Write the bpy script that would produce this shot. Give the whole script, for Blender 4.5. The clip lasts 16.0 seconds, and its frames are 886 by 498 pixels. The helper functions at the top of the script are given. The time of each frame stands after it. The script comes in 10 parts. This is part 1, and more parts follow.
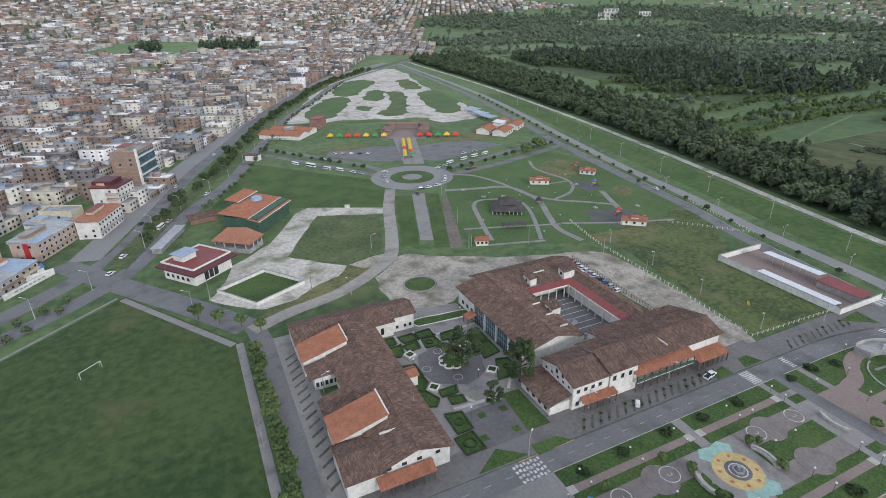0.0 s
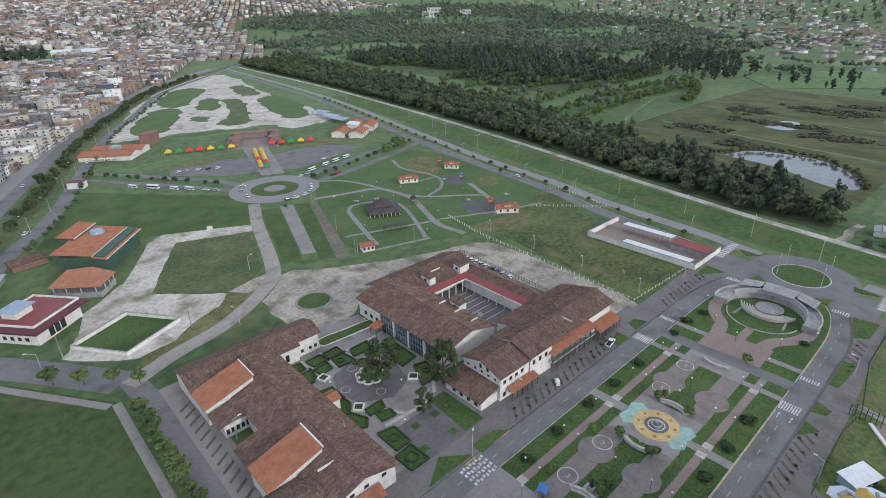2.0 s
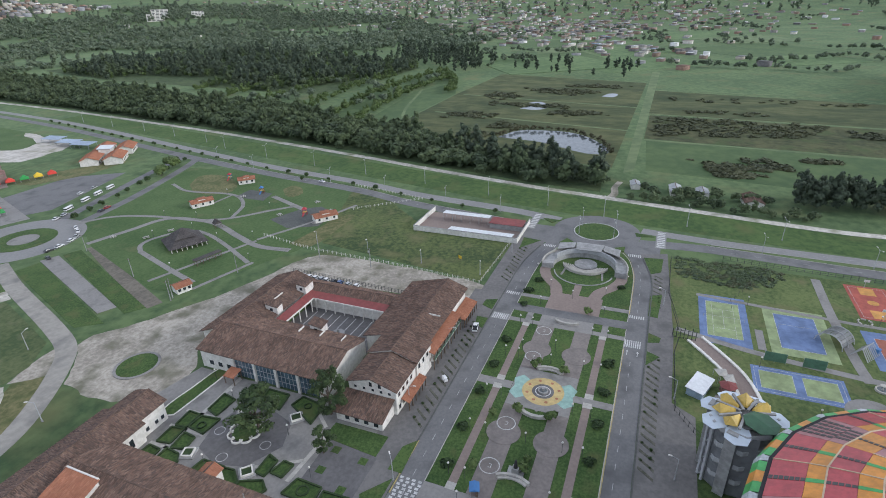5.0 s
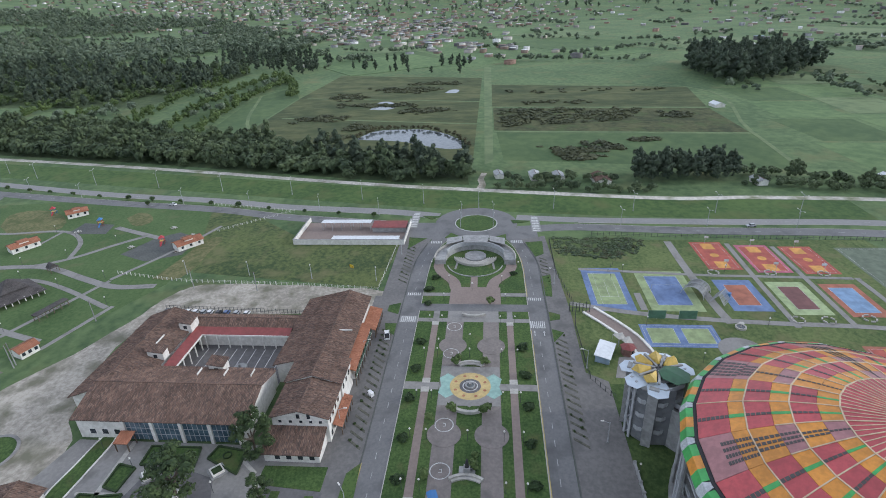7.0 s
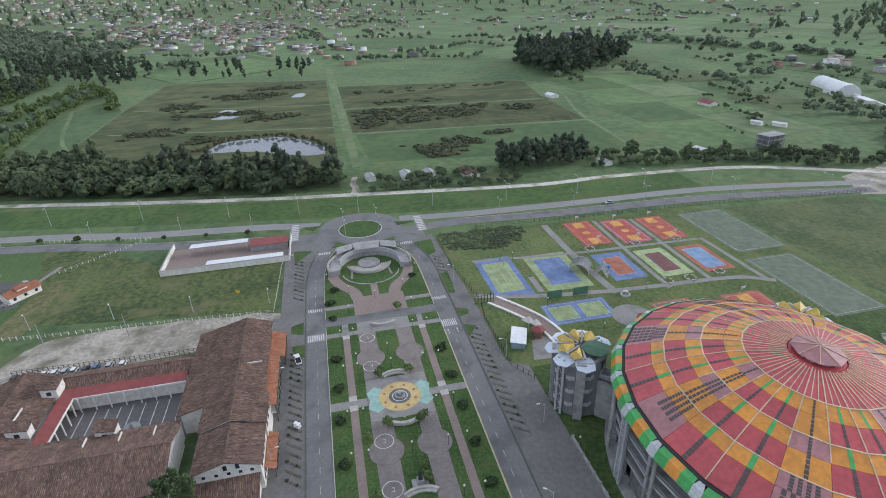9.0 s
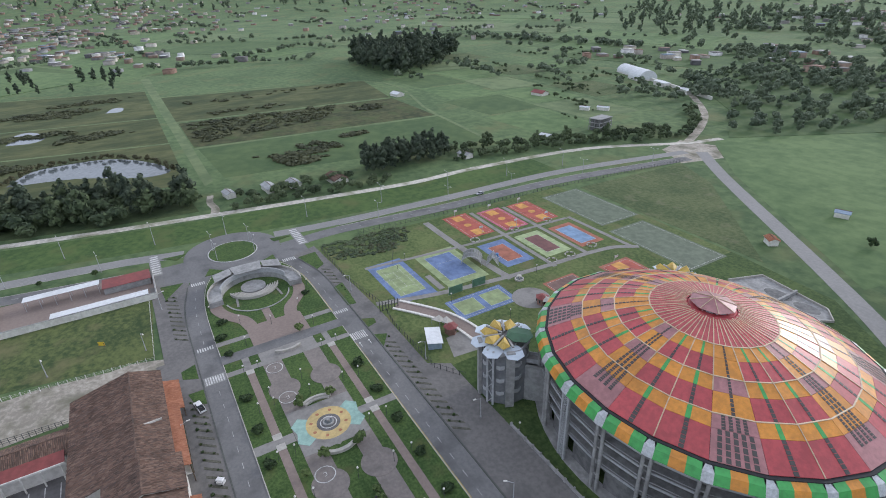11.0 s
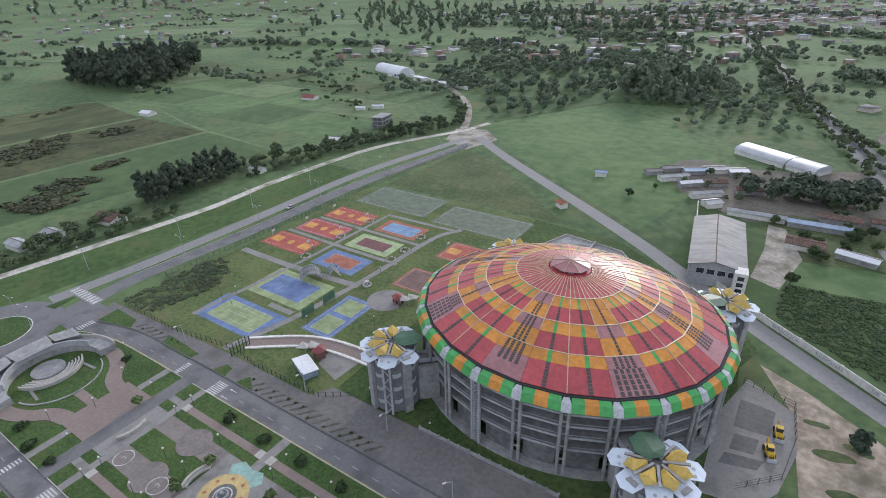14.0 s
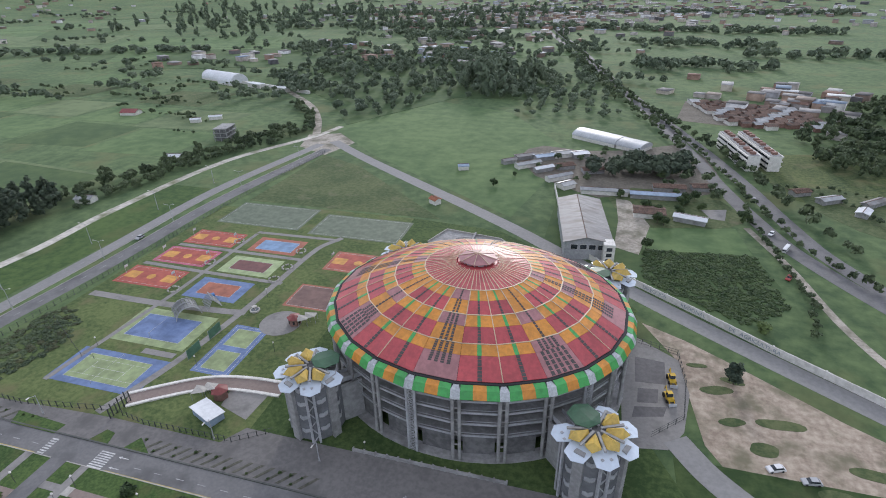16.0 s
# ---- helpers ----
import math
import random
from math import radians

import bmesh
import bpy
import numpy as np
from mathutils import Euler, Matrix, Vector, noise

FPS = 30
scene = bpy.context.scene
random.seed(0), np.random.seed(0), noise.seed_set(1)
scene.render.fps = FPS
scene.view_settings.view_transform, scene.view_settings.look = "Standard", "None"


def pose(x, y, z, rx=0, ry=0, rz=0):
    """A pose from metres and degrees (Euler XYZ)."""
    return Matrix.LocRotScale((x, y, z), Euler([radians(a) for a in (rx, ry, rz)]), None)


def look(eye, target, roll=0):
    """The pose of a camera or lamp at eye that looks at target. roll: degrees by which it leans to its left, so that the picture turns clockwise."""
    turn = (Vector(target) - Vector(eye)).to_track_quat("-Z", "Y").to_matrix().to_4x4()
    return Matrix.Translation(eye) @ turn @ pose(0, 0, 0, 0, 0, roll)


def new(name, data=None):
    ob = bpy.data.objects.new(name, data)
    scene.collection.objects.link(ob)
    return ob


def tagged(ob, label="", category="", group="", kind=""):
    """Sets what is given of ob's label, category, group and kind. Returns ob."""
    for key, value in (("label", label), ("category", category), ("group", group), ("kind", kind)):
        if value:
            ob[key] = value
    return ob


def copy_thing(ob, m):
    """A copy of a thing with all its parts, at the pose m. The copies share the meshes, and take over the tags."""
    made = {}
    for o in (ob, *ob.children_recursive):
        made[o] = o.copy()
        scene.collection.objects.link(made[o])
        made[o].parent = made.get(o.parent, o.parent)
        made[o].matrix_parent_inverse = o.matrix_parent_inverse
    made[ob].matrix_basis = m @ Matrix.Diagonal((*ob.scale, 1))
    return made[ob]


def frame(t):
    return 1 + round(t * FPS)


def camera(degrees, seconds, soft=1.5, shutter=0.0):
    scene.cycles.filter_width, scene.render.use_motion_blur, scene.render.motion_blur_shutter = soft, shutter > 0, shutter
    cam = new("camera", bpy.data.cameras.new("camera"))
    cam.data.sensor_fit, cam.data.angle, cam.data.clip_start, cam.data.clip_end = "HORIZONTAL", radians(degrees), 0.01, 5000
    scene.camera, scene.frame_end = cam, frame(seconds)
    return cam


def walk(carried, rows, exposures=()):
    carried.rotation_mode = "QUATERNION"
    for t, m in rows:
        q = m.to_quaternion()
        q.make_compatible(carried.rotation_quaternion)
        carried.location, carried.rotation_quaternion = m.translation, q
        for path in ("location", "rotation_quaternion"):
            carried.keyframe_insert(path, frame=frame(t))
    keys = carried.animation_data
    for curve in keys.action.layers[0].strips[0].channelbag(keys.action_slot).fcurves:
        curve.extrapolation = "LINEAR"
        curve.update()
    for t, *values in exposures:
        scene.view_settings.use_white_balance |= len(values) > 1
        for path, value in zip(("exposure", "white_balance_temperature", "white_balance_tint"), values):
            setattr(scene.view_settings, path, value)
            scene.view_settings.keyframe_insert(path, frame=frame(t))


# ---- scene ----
cam = camera(79.0, 16.0, soft=0.95)
PATH = [
    (0, (-107.314, -58.713, 106.697), (-106.54, -57.065, 105.87), -0.8),
    (0.5, (-109.966, -55.542, 106.642), (-109.072, -53.957, 105.812), -1),
    (1, (-112.54, -52.286, 106.557), (-111.534, -50.772, 105.724), -1.1),
    (1.5, (-114.995, -48.936, 106.464), (-113.878, -47.502, 105.629), -1.3),
    (2, (-117.309, -45.571, 106.391), (-116.09, -44.223, 105.554), -1.4),
    (2.5, (-119.384, -42.218, 106.343), (-118.073, -40.963, 105.504), -1.6),
    (3, (-121.187, -38.753, 106.342), (-119.789, -37.597, 105.5), -1.6),
    (3.5, (-122.619, -35.015, 106.347), (-121.145, -33.961, 105.502), -1.9),
    (4, (-123.561, -30.941, 106.376), (-122.015, -29.999, 105.527), -1.9),
    (6.5, (-125.737, -9.892, 107.18), (-123.963, -9.59, 106.308), -2.2),
    (7, (-125.647, -5.661, 107.283), (-123.857, -5.493, 106.408), -2.2),
    (7.5, (-125.047, -1.335, 107.372), (-123.252, -1.299, 106.492), -2),
    (8, (-124.069, 2.929, 107.465), (-122.277, 2.828, 106.583), -2),
    (8.5, (-122.715, 7.074, 107.554), (-120.938, 6.837, 106.667), -2),
    (9, (-120.81, 10.986, 107.608), (-119.059, 10.616, 106.717), -1.9),
    (11.5, (-108.053, 28.766, 107.743), (-106.579, 27.767, 106.833), -1.8),
    (12, (-105.095, 31.81, 107.775), (-103.704, 30.702, 106.862), -1.8),
    (12.5, (-101.907, 34.491, 107.833), (-100.606, 33.279, 106.917), -1.8),
    (13, (-98.668, 36.917, 107.89), (-97.462, 35.61, 106.973), -1.8),
    (13.5, (-95.346, 39.011, 107.914), (-94.241, 37.62, 106.995), -1.7),
    (14, (-91.826, 40.709, 107.917), (-90.83, 39.24, 106.997), -1.7),
    (14.5, (-88.185, 42.059, 107.939), (-87.303, 40.519, 107.016), -1.7),
    (15, (-84.436, 43.113, 107.976), (-83.676, 41.511, 107.05), -1.5),
    (15.5, (-80.546, 43.888, 108.013), (-79.919, 42.231, 107.085), -1.3),
    (16, (-76.59, 44.543, 108.044), (-76.095, 42.843, 107.113), -1.2),
]
walk(cam, [(t, look(eye, target, roll)) for t, eye, target, roll in PATH], ((0, 0.15, 6350, 10), (4, 0.17, 6320, 10), (7, 0.25, 6170, 9), (9, 0.24, 6290, 10), (12.5, 0.24, 6340, 12), (16, 0.23, 6380, 13)))


# ---- light: a low, veiled sun and a bright overcast sky ----
SUN_WAY = Vector((0.10, -0.93, 0.31)).normalized()
world = bpy.data.worlds.new("sky")
scene.world = world
world.use_nodes = True
sky_nodes = world.node_tree
sky = sky_nodes.nodes.new("ShaderNodeTexSky")
sky.sky_type = "NISHITA"
sky.sun_disc = False
sky.sun_elevation = math.asin(SUN_WAY.z)
sky.sun_rotation = math.atan2(SUN_WAY.x, SUN_WAY.y)
sky.altitude = 2700
sky.air_density, sky.dust_density, sky.ozone_density = 1.0, 4.0, 1.0
veil = sky_nodes.nodes.new("ShaderNodeMixRGB")
veil.inputs[0].default_value = 0.6
veil.inputs[2].default_value = (7.95, 8.3, 9.35, 1)
background = sky_nodes.nodes["Background"]
background.inputs[1].default_value = 0.13
sky_nodes.links.new(sky.outputs[0], veil.inputs[1])
sky_nodes.links.new(veil.outputs[0], background.inputs[0])
sun = new("sun", bpy.data.lights.new("sun", "SUN"))
sun.data.energy, sun.data.angle, sun.data.color = 1.4, radians(10), (1.0, 0.97, 0.94)
sun.matrix_world = SUN_WAY.to_track_quat("Z", "Y").to_matrix().to_4x4()


# ---- materials ----
def surface(name, low, high, grain=1.0, patch=0.05, rough=0.85, bump=0.3, depth=0.02, metal=0.0, spread=0.0, stain=None, stain_at=0.62, stretch=(1, 1, 1), sheen=0.0):
    """Two tones broken up at two scales, with fine relief; spread varies the tone from object to object."""
    m = bpy.data.materials.new(name)
    m.use_nodes = True
    tree = m.node_tree
    add, link = tree.nodes.new, tree.links.new
    bsdf = tree.nodes["Principled BSDF"]
    place = add("ShaderNodeNewGeometry")
    size = add("ShaderNodeMapping")
    size.inputs["Scale"].default_value = stretch
    link(place.outputs["Position"], size.inputs[0])
    big, fine = add("ShaderNodeTexNoise"), add("ShaderNodeTexNoise")
    for node, scale, detail in ((big, patch, 5), (fine, grain, 4)):
        link(size.outputs[0], node.inputs["Vector"])
        node.inputs["Scale"].default_value, node.inputs["Detail"].default_value = scale, detail
        node.inputs["Roughness"].default_value = 0.62
    both = add("ShaderNodeMath")
    both.operation = "MULTIPLY_ADD"
    both.inputs[1].default_value = 0.55
    link(fine.outputs[0], both.inputs[0])
    half = add("ShaderNodeMath")
    half.operation = "MULTIPLY"
    half.inputs[1].default_value = 0.45
    link(big.outputs[0], half.inputs[0])
    link(half.outputs[0], both.inputs[2])
    ramp = add("ShaderNodeValToRGB")
    ramp.color_ramp.elements[0].position, ramp.color_ramp.elements[1].position = 0.41, 0.59
    ramp.color_ramp.elements[0].color, ramp.color_ramp.elements[1].color = (*low, 1), (*high, 1)
    link(both.outputs[0], ramp.inputs[0])
    colour = ramp.outputs[0]
    if stain:
        blot = add("ShaderNodeTexNoise")
        link(size.outputs[0], blot.inputs["Vector"])
        blot.inputs["Scale"].default_value, blot.inputs["Detail"].default_value = patch * 2.3, 6
        cut = add("ShaderNodeMapRange")
        cut.inputs[1].default_value, cut.inputs[2].default_value = stain_at - 0.1, stain_at + 0.1
        link(blot.outputs[0], cut.inputs[0])
        mix = add("ShaderNodeMixRGB")
        mix.inputs[2].default_value = (*stain, 1)
        link(cut.outputs[0], mix.inputs[0])
        link(colour, mix.inputs[1])
        colour = mix.outputs[0]
    if spread:
        info, vary, tone = add("ShaderNodeObjectInfo"), add("ShaderNodeMapRange"), add("ShaderNodeHueSaturation")
        vary.inputs[3].default_value, vary.inputs[4].default_value = 1 - spread, 1 + spread
        link(info.outputs["Random"], vary.inputs[0])
        link(vary.outputs[0], tone.inputs["Value"])
        link(colour, tone.inputs["Color"])
        colour = tone.outputs[0]
    link(colour, bsdf.inputs["Base Color"])
    bsdf.inputs["Roughness"].default_value, bsdf.inputs["Metallic"].default_value = rough, metal
    if sheen:
        bsdf.inputs["Sheen Weight"].default_value, bsdf.inputs["Sheen Roughness"].default_value = sheen, 0.45
        bsdf.inputs["Sheen Tint"].default_value = (0.75, 1.0, 0.6, 1)
        bsdf.inputs["Specular IOR Level"].default_value = 0.2
    if bump:
        relief = add("ShaderNodeBump")
        relief.inputs["Strength"].default_value, relief.inputs["Distance"].default_value = bump, depth
        link(fine.outputs[0], relief.inputs["Height"])
        link(relief.outputs[0], bsdf.inputs["Normal"])
    return m


def islands(name, tones, rough=0.85, grain=0.6, spots=0.25):
    """One of several tones for each separate piece of a joined mesh."""
    m = bpy.data.materials.new(name)
    m.use_nodes = True
    tree = m.node_tree
    add, link = tree.nodes.new, tree.links.new
    bsdf = tree.nodes["Principled BSDF"]
    place, ramp, fine, mix = add("ShaderNodeNewGeometry"), add("ShaderNodeValToRGB"), add("ShaderNodeTexNoise"), add("ShaderNodeMixRGB")
    ramp.color_ramp.interpolation = "CONSTANT"
    while len(ramp.color_ramp.elements) < len(tones):
        ramp.color_ramp.elements.new(0.5)
    for n, tone in enumerate(tones):
        ramp.color_ramp.elements[n].position = n / len(tones)
        ramp.color_ramp.elements[n].color = (*tone, 1)
    link(place.outputs["Random Per Island"], ramp.inputs[0])
    link(place.outputs["Position"], fine.inputs["Vector"])
    fine.inputs["Scale"].default_value, fine.inputs["Detail"].default_value = grain, 5
    tone = add("ShaderNodeMapRange")
    tone.inputs[1].default_value, tone.inputs[2].default_value = 0.3, 0.7
    tone.inputs[3].default_value, tone.inputs[4].default_value = 1 - spots, 1 + spots
    link(fine.outputs[0], tone.inputs[0])
    mix.blend_type = "MULTIPLY"
    mix.inputs[0].default_value = 1
    link(ramp.outputs[0], mix.inputs[1])
    link(tone.outputs[0], mix.inputs[2])
    link(mix.outputs[0], bsdf.inputs["Base Color"])
    bsdf.inputs["Roughness"].default_value = rough
    return m


FIELD = surface("meadow", (0.05, 0.088, 0.038), (0.115, 0.166, 0.07), 0.16, 0.012, 0.95, 0.6, 0.2, stain=(0.13, 0.135, 0.06), stain_at=0.64, sheen=0.1)
LAWN = surface("mown lawn", (0.035, 0.07, 0.022), (0.085, 0.135, 0.042), 1.4, 0.06, 0.95, 0.6, 0.1, stain=(0.10, 0.11, 0.045), stain_at=0.66, sheen=0.05)
ROUGH_GRASS = surface("rough grass", (0.055, 0.085, 0.035), (0.12, 0.14, 0.065), 0.5, 0.04, 0.95, 0.8, 0.3, stain=(0.17, 0.16, 0.10), stain_at=0.68, sheen=0.05)
MARSH = surface("marsh", (0.05, 0.064, 0.027), (0.115, 0.118, 0.052), 0.12, 0.018, 0.95, 0.8, 0.6, stain=(0.04, 0.055, 0.024), stain_at=0.56, sheen=0.05, stretch=(1.0, 0.5, 1))
ASPHALT = surface("asphalt", (0.142, 0.142, 0.142), (0.185, 0.183, 0.18), 1.2, 0.05, 0.8, 0.2, 0.01, stain=(0.10, 0.10, 0.10), stain_at=0.6)
PAVING = surface("concrete paving", (0.218, 0.21, 0.198), (0.27, 0.26, 0.244), 1.1, 0.08, 0.85, 0.2, 0.01, stain=(0.15, 0.145, 0.135), stain_at=0.64)
PINK = surface("reddish paving", (0.215, 0.168, 0.147), (0.26, 0.207, 0.18), 1.1, 0.09, 0.85, 0.2, 0.01)
DIRT = surface("pale dirt", (0.26, 0.235, 0.195), (0.46, 0.42, 0.355), 0.7, 0.05, 0.95, 0.6, 0.1, stain=(0.155, 0.15, 0.105), stain_at=0.57)
WHITE = surface("white painted wall", (0.62, 0.60, 0.55), (0.78, 0.76, 0.71), 0.8, 0.2, 0.8, 0.1, 0.01)
PAINT = surface("white road paint", (0.36, 0.36, 0.35), (0.66, 0.66, 0.64), 1.8, 0.4, 0.7, 0.1, 0.005)
CLAY = surface("old clay tile", (0.085, 0.055, 0.042), (0.21, 0.135, 0.10), 2.2, 0.12, 0.9, 0.8, 0.08, stain=(0.06, 0.05, 0.045), stain_at=0.6)
NEW_CLAY = surface("new clay tile", (0.30, 0.125, 0.07), (0.42, 0.19, 0.11), 1.6, 0.2, 0.8, 0.5, 0.05)
CONCRETE = surface("bare concrete", (0.25, 0.25, 0.245), (0.37, 0.37, 0.36), 0.7, 0.12, 0.85, 0.25, 0.02, stain=(0.19, 0.19, 0.185))
# darker copy of CONCRETE with the shade of recessed parts put in
SHADED_CONCRETE = surface("shaded concrete", (0.12, 0.12, 0.12), (0.20, 0.20, 0.195), 0.6, 0.15, 0.9, 0.25, 0.02)
STEEL = surface("grey painted steel", (0.33, 0.34, 0.35), (0.45, 0.46, 0.47), 1.2, 0.2, 0.5, 0.1, 0.01)
GLASS = surface("dark window glass", (0.02, 0.025, 0.03), (0.05, 0.06, 0.07), 0.8, 0.2, 0.12, 0.0)
BARK = surface("bark", (0.07, 0.055, 0.04), (0.14, 0.11, 0.085), 3.0, 0.5, 0.95, 0.6, 0.05)
PALE_ASPHALT = surface("pale asphalt", (0.215, 0.214, 0.208), (0.265, 0.261, 0.252), 0.8, 0.05, 0.85, 0.2, 0.01)
DARK_DIRT = surface("muddy track", (0.11, 0.10, 0.08), (0.19, 0.17, 0.135), 0.6, 0.08, 0.95, 0.5, 0.06)
PITCH = surface("field grass", (0.032, 0.06, 0.021), (0.07, 0.105, 0.037), 0.3, 0.02, 0.95, 0.5, 0.1, stain=(0.11, 0.105, 0.055), stain_at=0.66, sheen=0.05)
MEADOW = surface("meadow grass", (0.04, 0.065, 0.026), (0.125, 0.15, 0.055), 0.5, 0.035, 0.95, 0.7, 0.2, stain=(0.15, 0.145, 0.07), stain_at=0.62, sheen=0.05)
PARK = surface("park grass", (0.055, 0.10, 0.035), (0.095, 0.145, 0.055), 0.7, 0.03, 0.95, 0.6, 0.1, stain=(0.14, 0.14, 0.07), stain_at=0.7, sheen=0.05)
BANK = surface("embankment grass", (0.042, 0.082, 0.026), (0.085, 0.135, 0.042), 0.3, 0.025, 0.95, 0.6, 0.15, stain=(0.10, 0.12, 0.045), stain_at=0.64, sheen=0.05)
ARENA_TURF = surface("arena grass", (0.035, 0.065, 0.022), (0.085, 0.125, 0.042), 0.7, 0.05, 0.95, 0.5, 0.1, sheen=0.05)
SLATE = surface("dark rubber", (0.075, 0.08, 0.075), (0.115, 0.12, 0.11), 1.0, 0.1, 0.9, 0.2, 0.01)


def paint(name, colour, rough=0.6, wear=0.16, grain=0.8, spread=0.0, metal=0.0, coat=0.0):
    """A coat of paint, faded and dirtied a little."""
    m = surface(name, tuple(c * (1 - wear) for c in colour), tuple(min(1, c * (1 + wear)) for c in colour), grain, 0.15, rough, 0.1, 0.01, metal, spread)
    if coat:
        bsdf = m.node_tree.nodes["Principled BSDF"]
        bsdf.inputs["Coat Weight"].default_value, bsdf.inputs["Coat Roughness"].default_value = coat, 0.3
    return m


RED_ROOF = paint("red roof sheet", (0.43, 0.062, 0.068), 0.44, spread=0.08, coat=0.3)
ORANGE_ROOF = paint("orange roof sheet", (0.61, 0.245, 0.03), 0.44, spread=0.08, coat=0.3)
MAUVE_ROOF = paint("mauve roof sheet", (0.37, 0.165, 0.165), 0.44, spread=0.06, coat=0.3)
GREEN_ROOF = paint("green roof sheet", (0.055, 0.34, 0.08), 0.44, spread=0.05, coat=0.3)
DARK_STRIP = paint("dark translucent strip", (0.07, 0.065, 0.06), 0.4)
SILVER = paint("pleated pale sheet", (0.46, 0.48, 0.49), 0.4, 0.2, 2.0)
RIB = paint("pale cover strip", (0.55, 0.42, 0.28), 0.5)
PETAL = paint("pale blue-white sheet", (0.56, 0.63, 0.70), 0.4, 0.06, spread=0.05)
YELLOW = paint("yellow sheet", (0.56, 0.39, 0.09), 0.45, spread=0.06)
TOWER_GREEN = paint("dark green sheet", (0.035, 0.10, 0.05), 0.5)
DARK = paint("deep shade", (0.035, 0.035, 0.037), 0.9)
CLAY_X = surface("old clay tile rows", (0.085, 0.06, 0.048), (0.225, 0.15, 0.115), 1.7, 0.1, 0.9, 0.9, 0.12, stain=(0.075, 0.06, 0.052), stain_at=0.6, stretch=(0.5, 1.8, 1))
CLAY_Y = surface("old clay tile courses", (0.085, 0.06, 0.048), (0.225, 0.15, 0.115), 1.7, 0.1, 0.9, 0.9, 0.12, stain=(0.075, 0.06, 0.052), stain_at=0.6, stretch=(1.8, 0.5, 1))
RED_SHEET = paint("dark red roof sheet", (0.22, 0.05, 0.045), 0.55)
MAROON = paint("maroon roof edge", (0.10, 0.03, 0.035), 0.6)
GREEN_WALL = paint("dark green wall", (0.05, 0.10, 0.07), 0.7)
BLUE_GLASS = surface("bluish facade glass", (0.05, 0.09, 0.12), (0.12, 0.18, 0.22), 0.4, 0.2, 0.15, 0.0)
BLUE_SHEET = paint("blue-grey roof sheet", (0.30, 0.38, 0.48), 0.45, spread=0.1)
GREY_SHEET = paint("grey roof sheet", (0.33, 0.34, 0.34), 0.5, 0.2, 0.4, spread=0.12)
OLD_SHEET = surface("weathered grey roof sheet", (0.19, 0.185, 0.18), (0.29, 0.285, 0.275), 0.5, 0.08, 0.6, 0.2, 0.02, stain=(0.16, 0.14, 0.125), stain_at=0.58, stretch=(0.4, 1.5, 1))
WHITE_SHEET = paint("white roof sheet", (0.66, 0.68, 0.69), 0.45, 0.1)
COURT = {name: paint(name + " court paint", c, 0.75, 0.2, 0.35) for name, c in (("blue", (0.13, 0.19, 0.335)), ("green", (0.255, 0.315, 0.155)), ("red", (0.36, 0.085, 0.06)), ("orange", (0.55, 0.28, 0.07)), ("maroon", (0.16, 0.07, 0.065)), ("lime", (0.30, 0.37, 0.19)), ("sky", (0.18, 0.28, 0.42)), ("rust", (0.33, 0.12, 0.075)), ("grey", (0.118, 0.148, 0.1)), ("pink", (0.42, 0.11, 0.17)), ("brown", (0.17, 0.10, 0.085)))}
TEAL = paint("pale teal paving", (0.27, 0.42, 0.37), 0.75)
SAND = paint("sand yellow paving", (0.50, 0.38, 0.17), 0.75)
DARK_PAVE = paint("dark grey paving", (0.13, 0.125, 0.125), 0.8)
WATER = surface("still water", (0.09, 0.105, 0.11), (0.15, 0.17, 0.175), 0.3, 0.05, 0.1, 0.05, 0.01)
WOOD = surface("weathered wood", (0.09, 0.065, 0.045), (0.17, 0.125, 0.09), 2.0, 0.3, 0.9, 0.3, 0.02)


def foliage(name, dark, light, patch=0.07, rough=0.85, sheen=0.1):
    """Leaves that differ from one to the next and from one tree to the next."""
    m = bpy.data.materials.new(name)
    m.use_nodes = True
    tree = m.node_tree
    add, link = tree.nodes.new, tree.links.new
    bsdf = tree.nodes["Principled BSDF"]
    place, big, ramp, mix = add("ShaderNodeNewGeometry"), add("ShaderNodeTexNoise"), add("ShaderNodeValToRGB"), add("ShaderNodeMath")
    link(place.outputs["Position"], big.inputs["Vector"])
    big.inputs["Scale"].default_value, big.inputs["Detail"].default_value = patch, 4
    mix.operation = "MULTIPLY_ADD"
    mix.inputs[1].default_value = 0.35
    link(place.outputs["Random Per Island"], mix.inputs[0])
    link(big.outputs[0], mix.inputs[2])
    ramp.color_ramp.elements[0].position, ramp.color_ramp.elements[1].position = 0.42, 0.92
    ramp.color_ramp.elements[0].color, ramp.color_ramp.elements[1].color = (*dark, 1), (*light, 1)
    link(mix.outputs[0], ramp.inputs[0])
    link(ramp.outputs[0], bsdf.inputs["Base Color"])
    bsdf.inputs["Roughness"].default_value = rough
    bsdf.inputs["Specular IOR Level"].default_value = 0.25
    bsdf.inputs["Sheen Weight"].default_value, bsdf.inputs["Sheen Tint"].default_value = sheen, (0.85, 1.0, 0.85, 1)
    return m


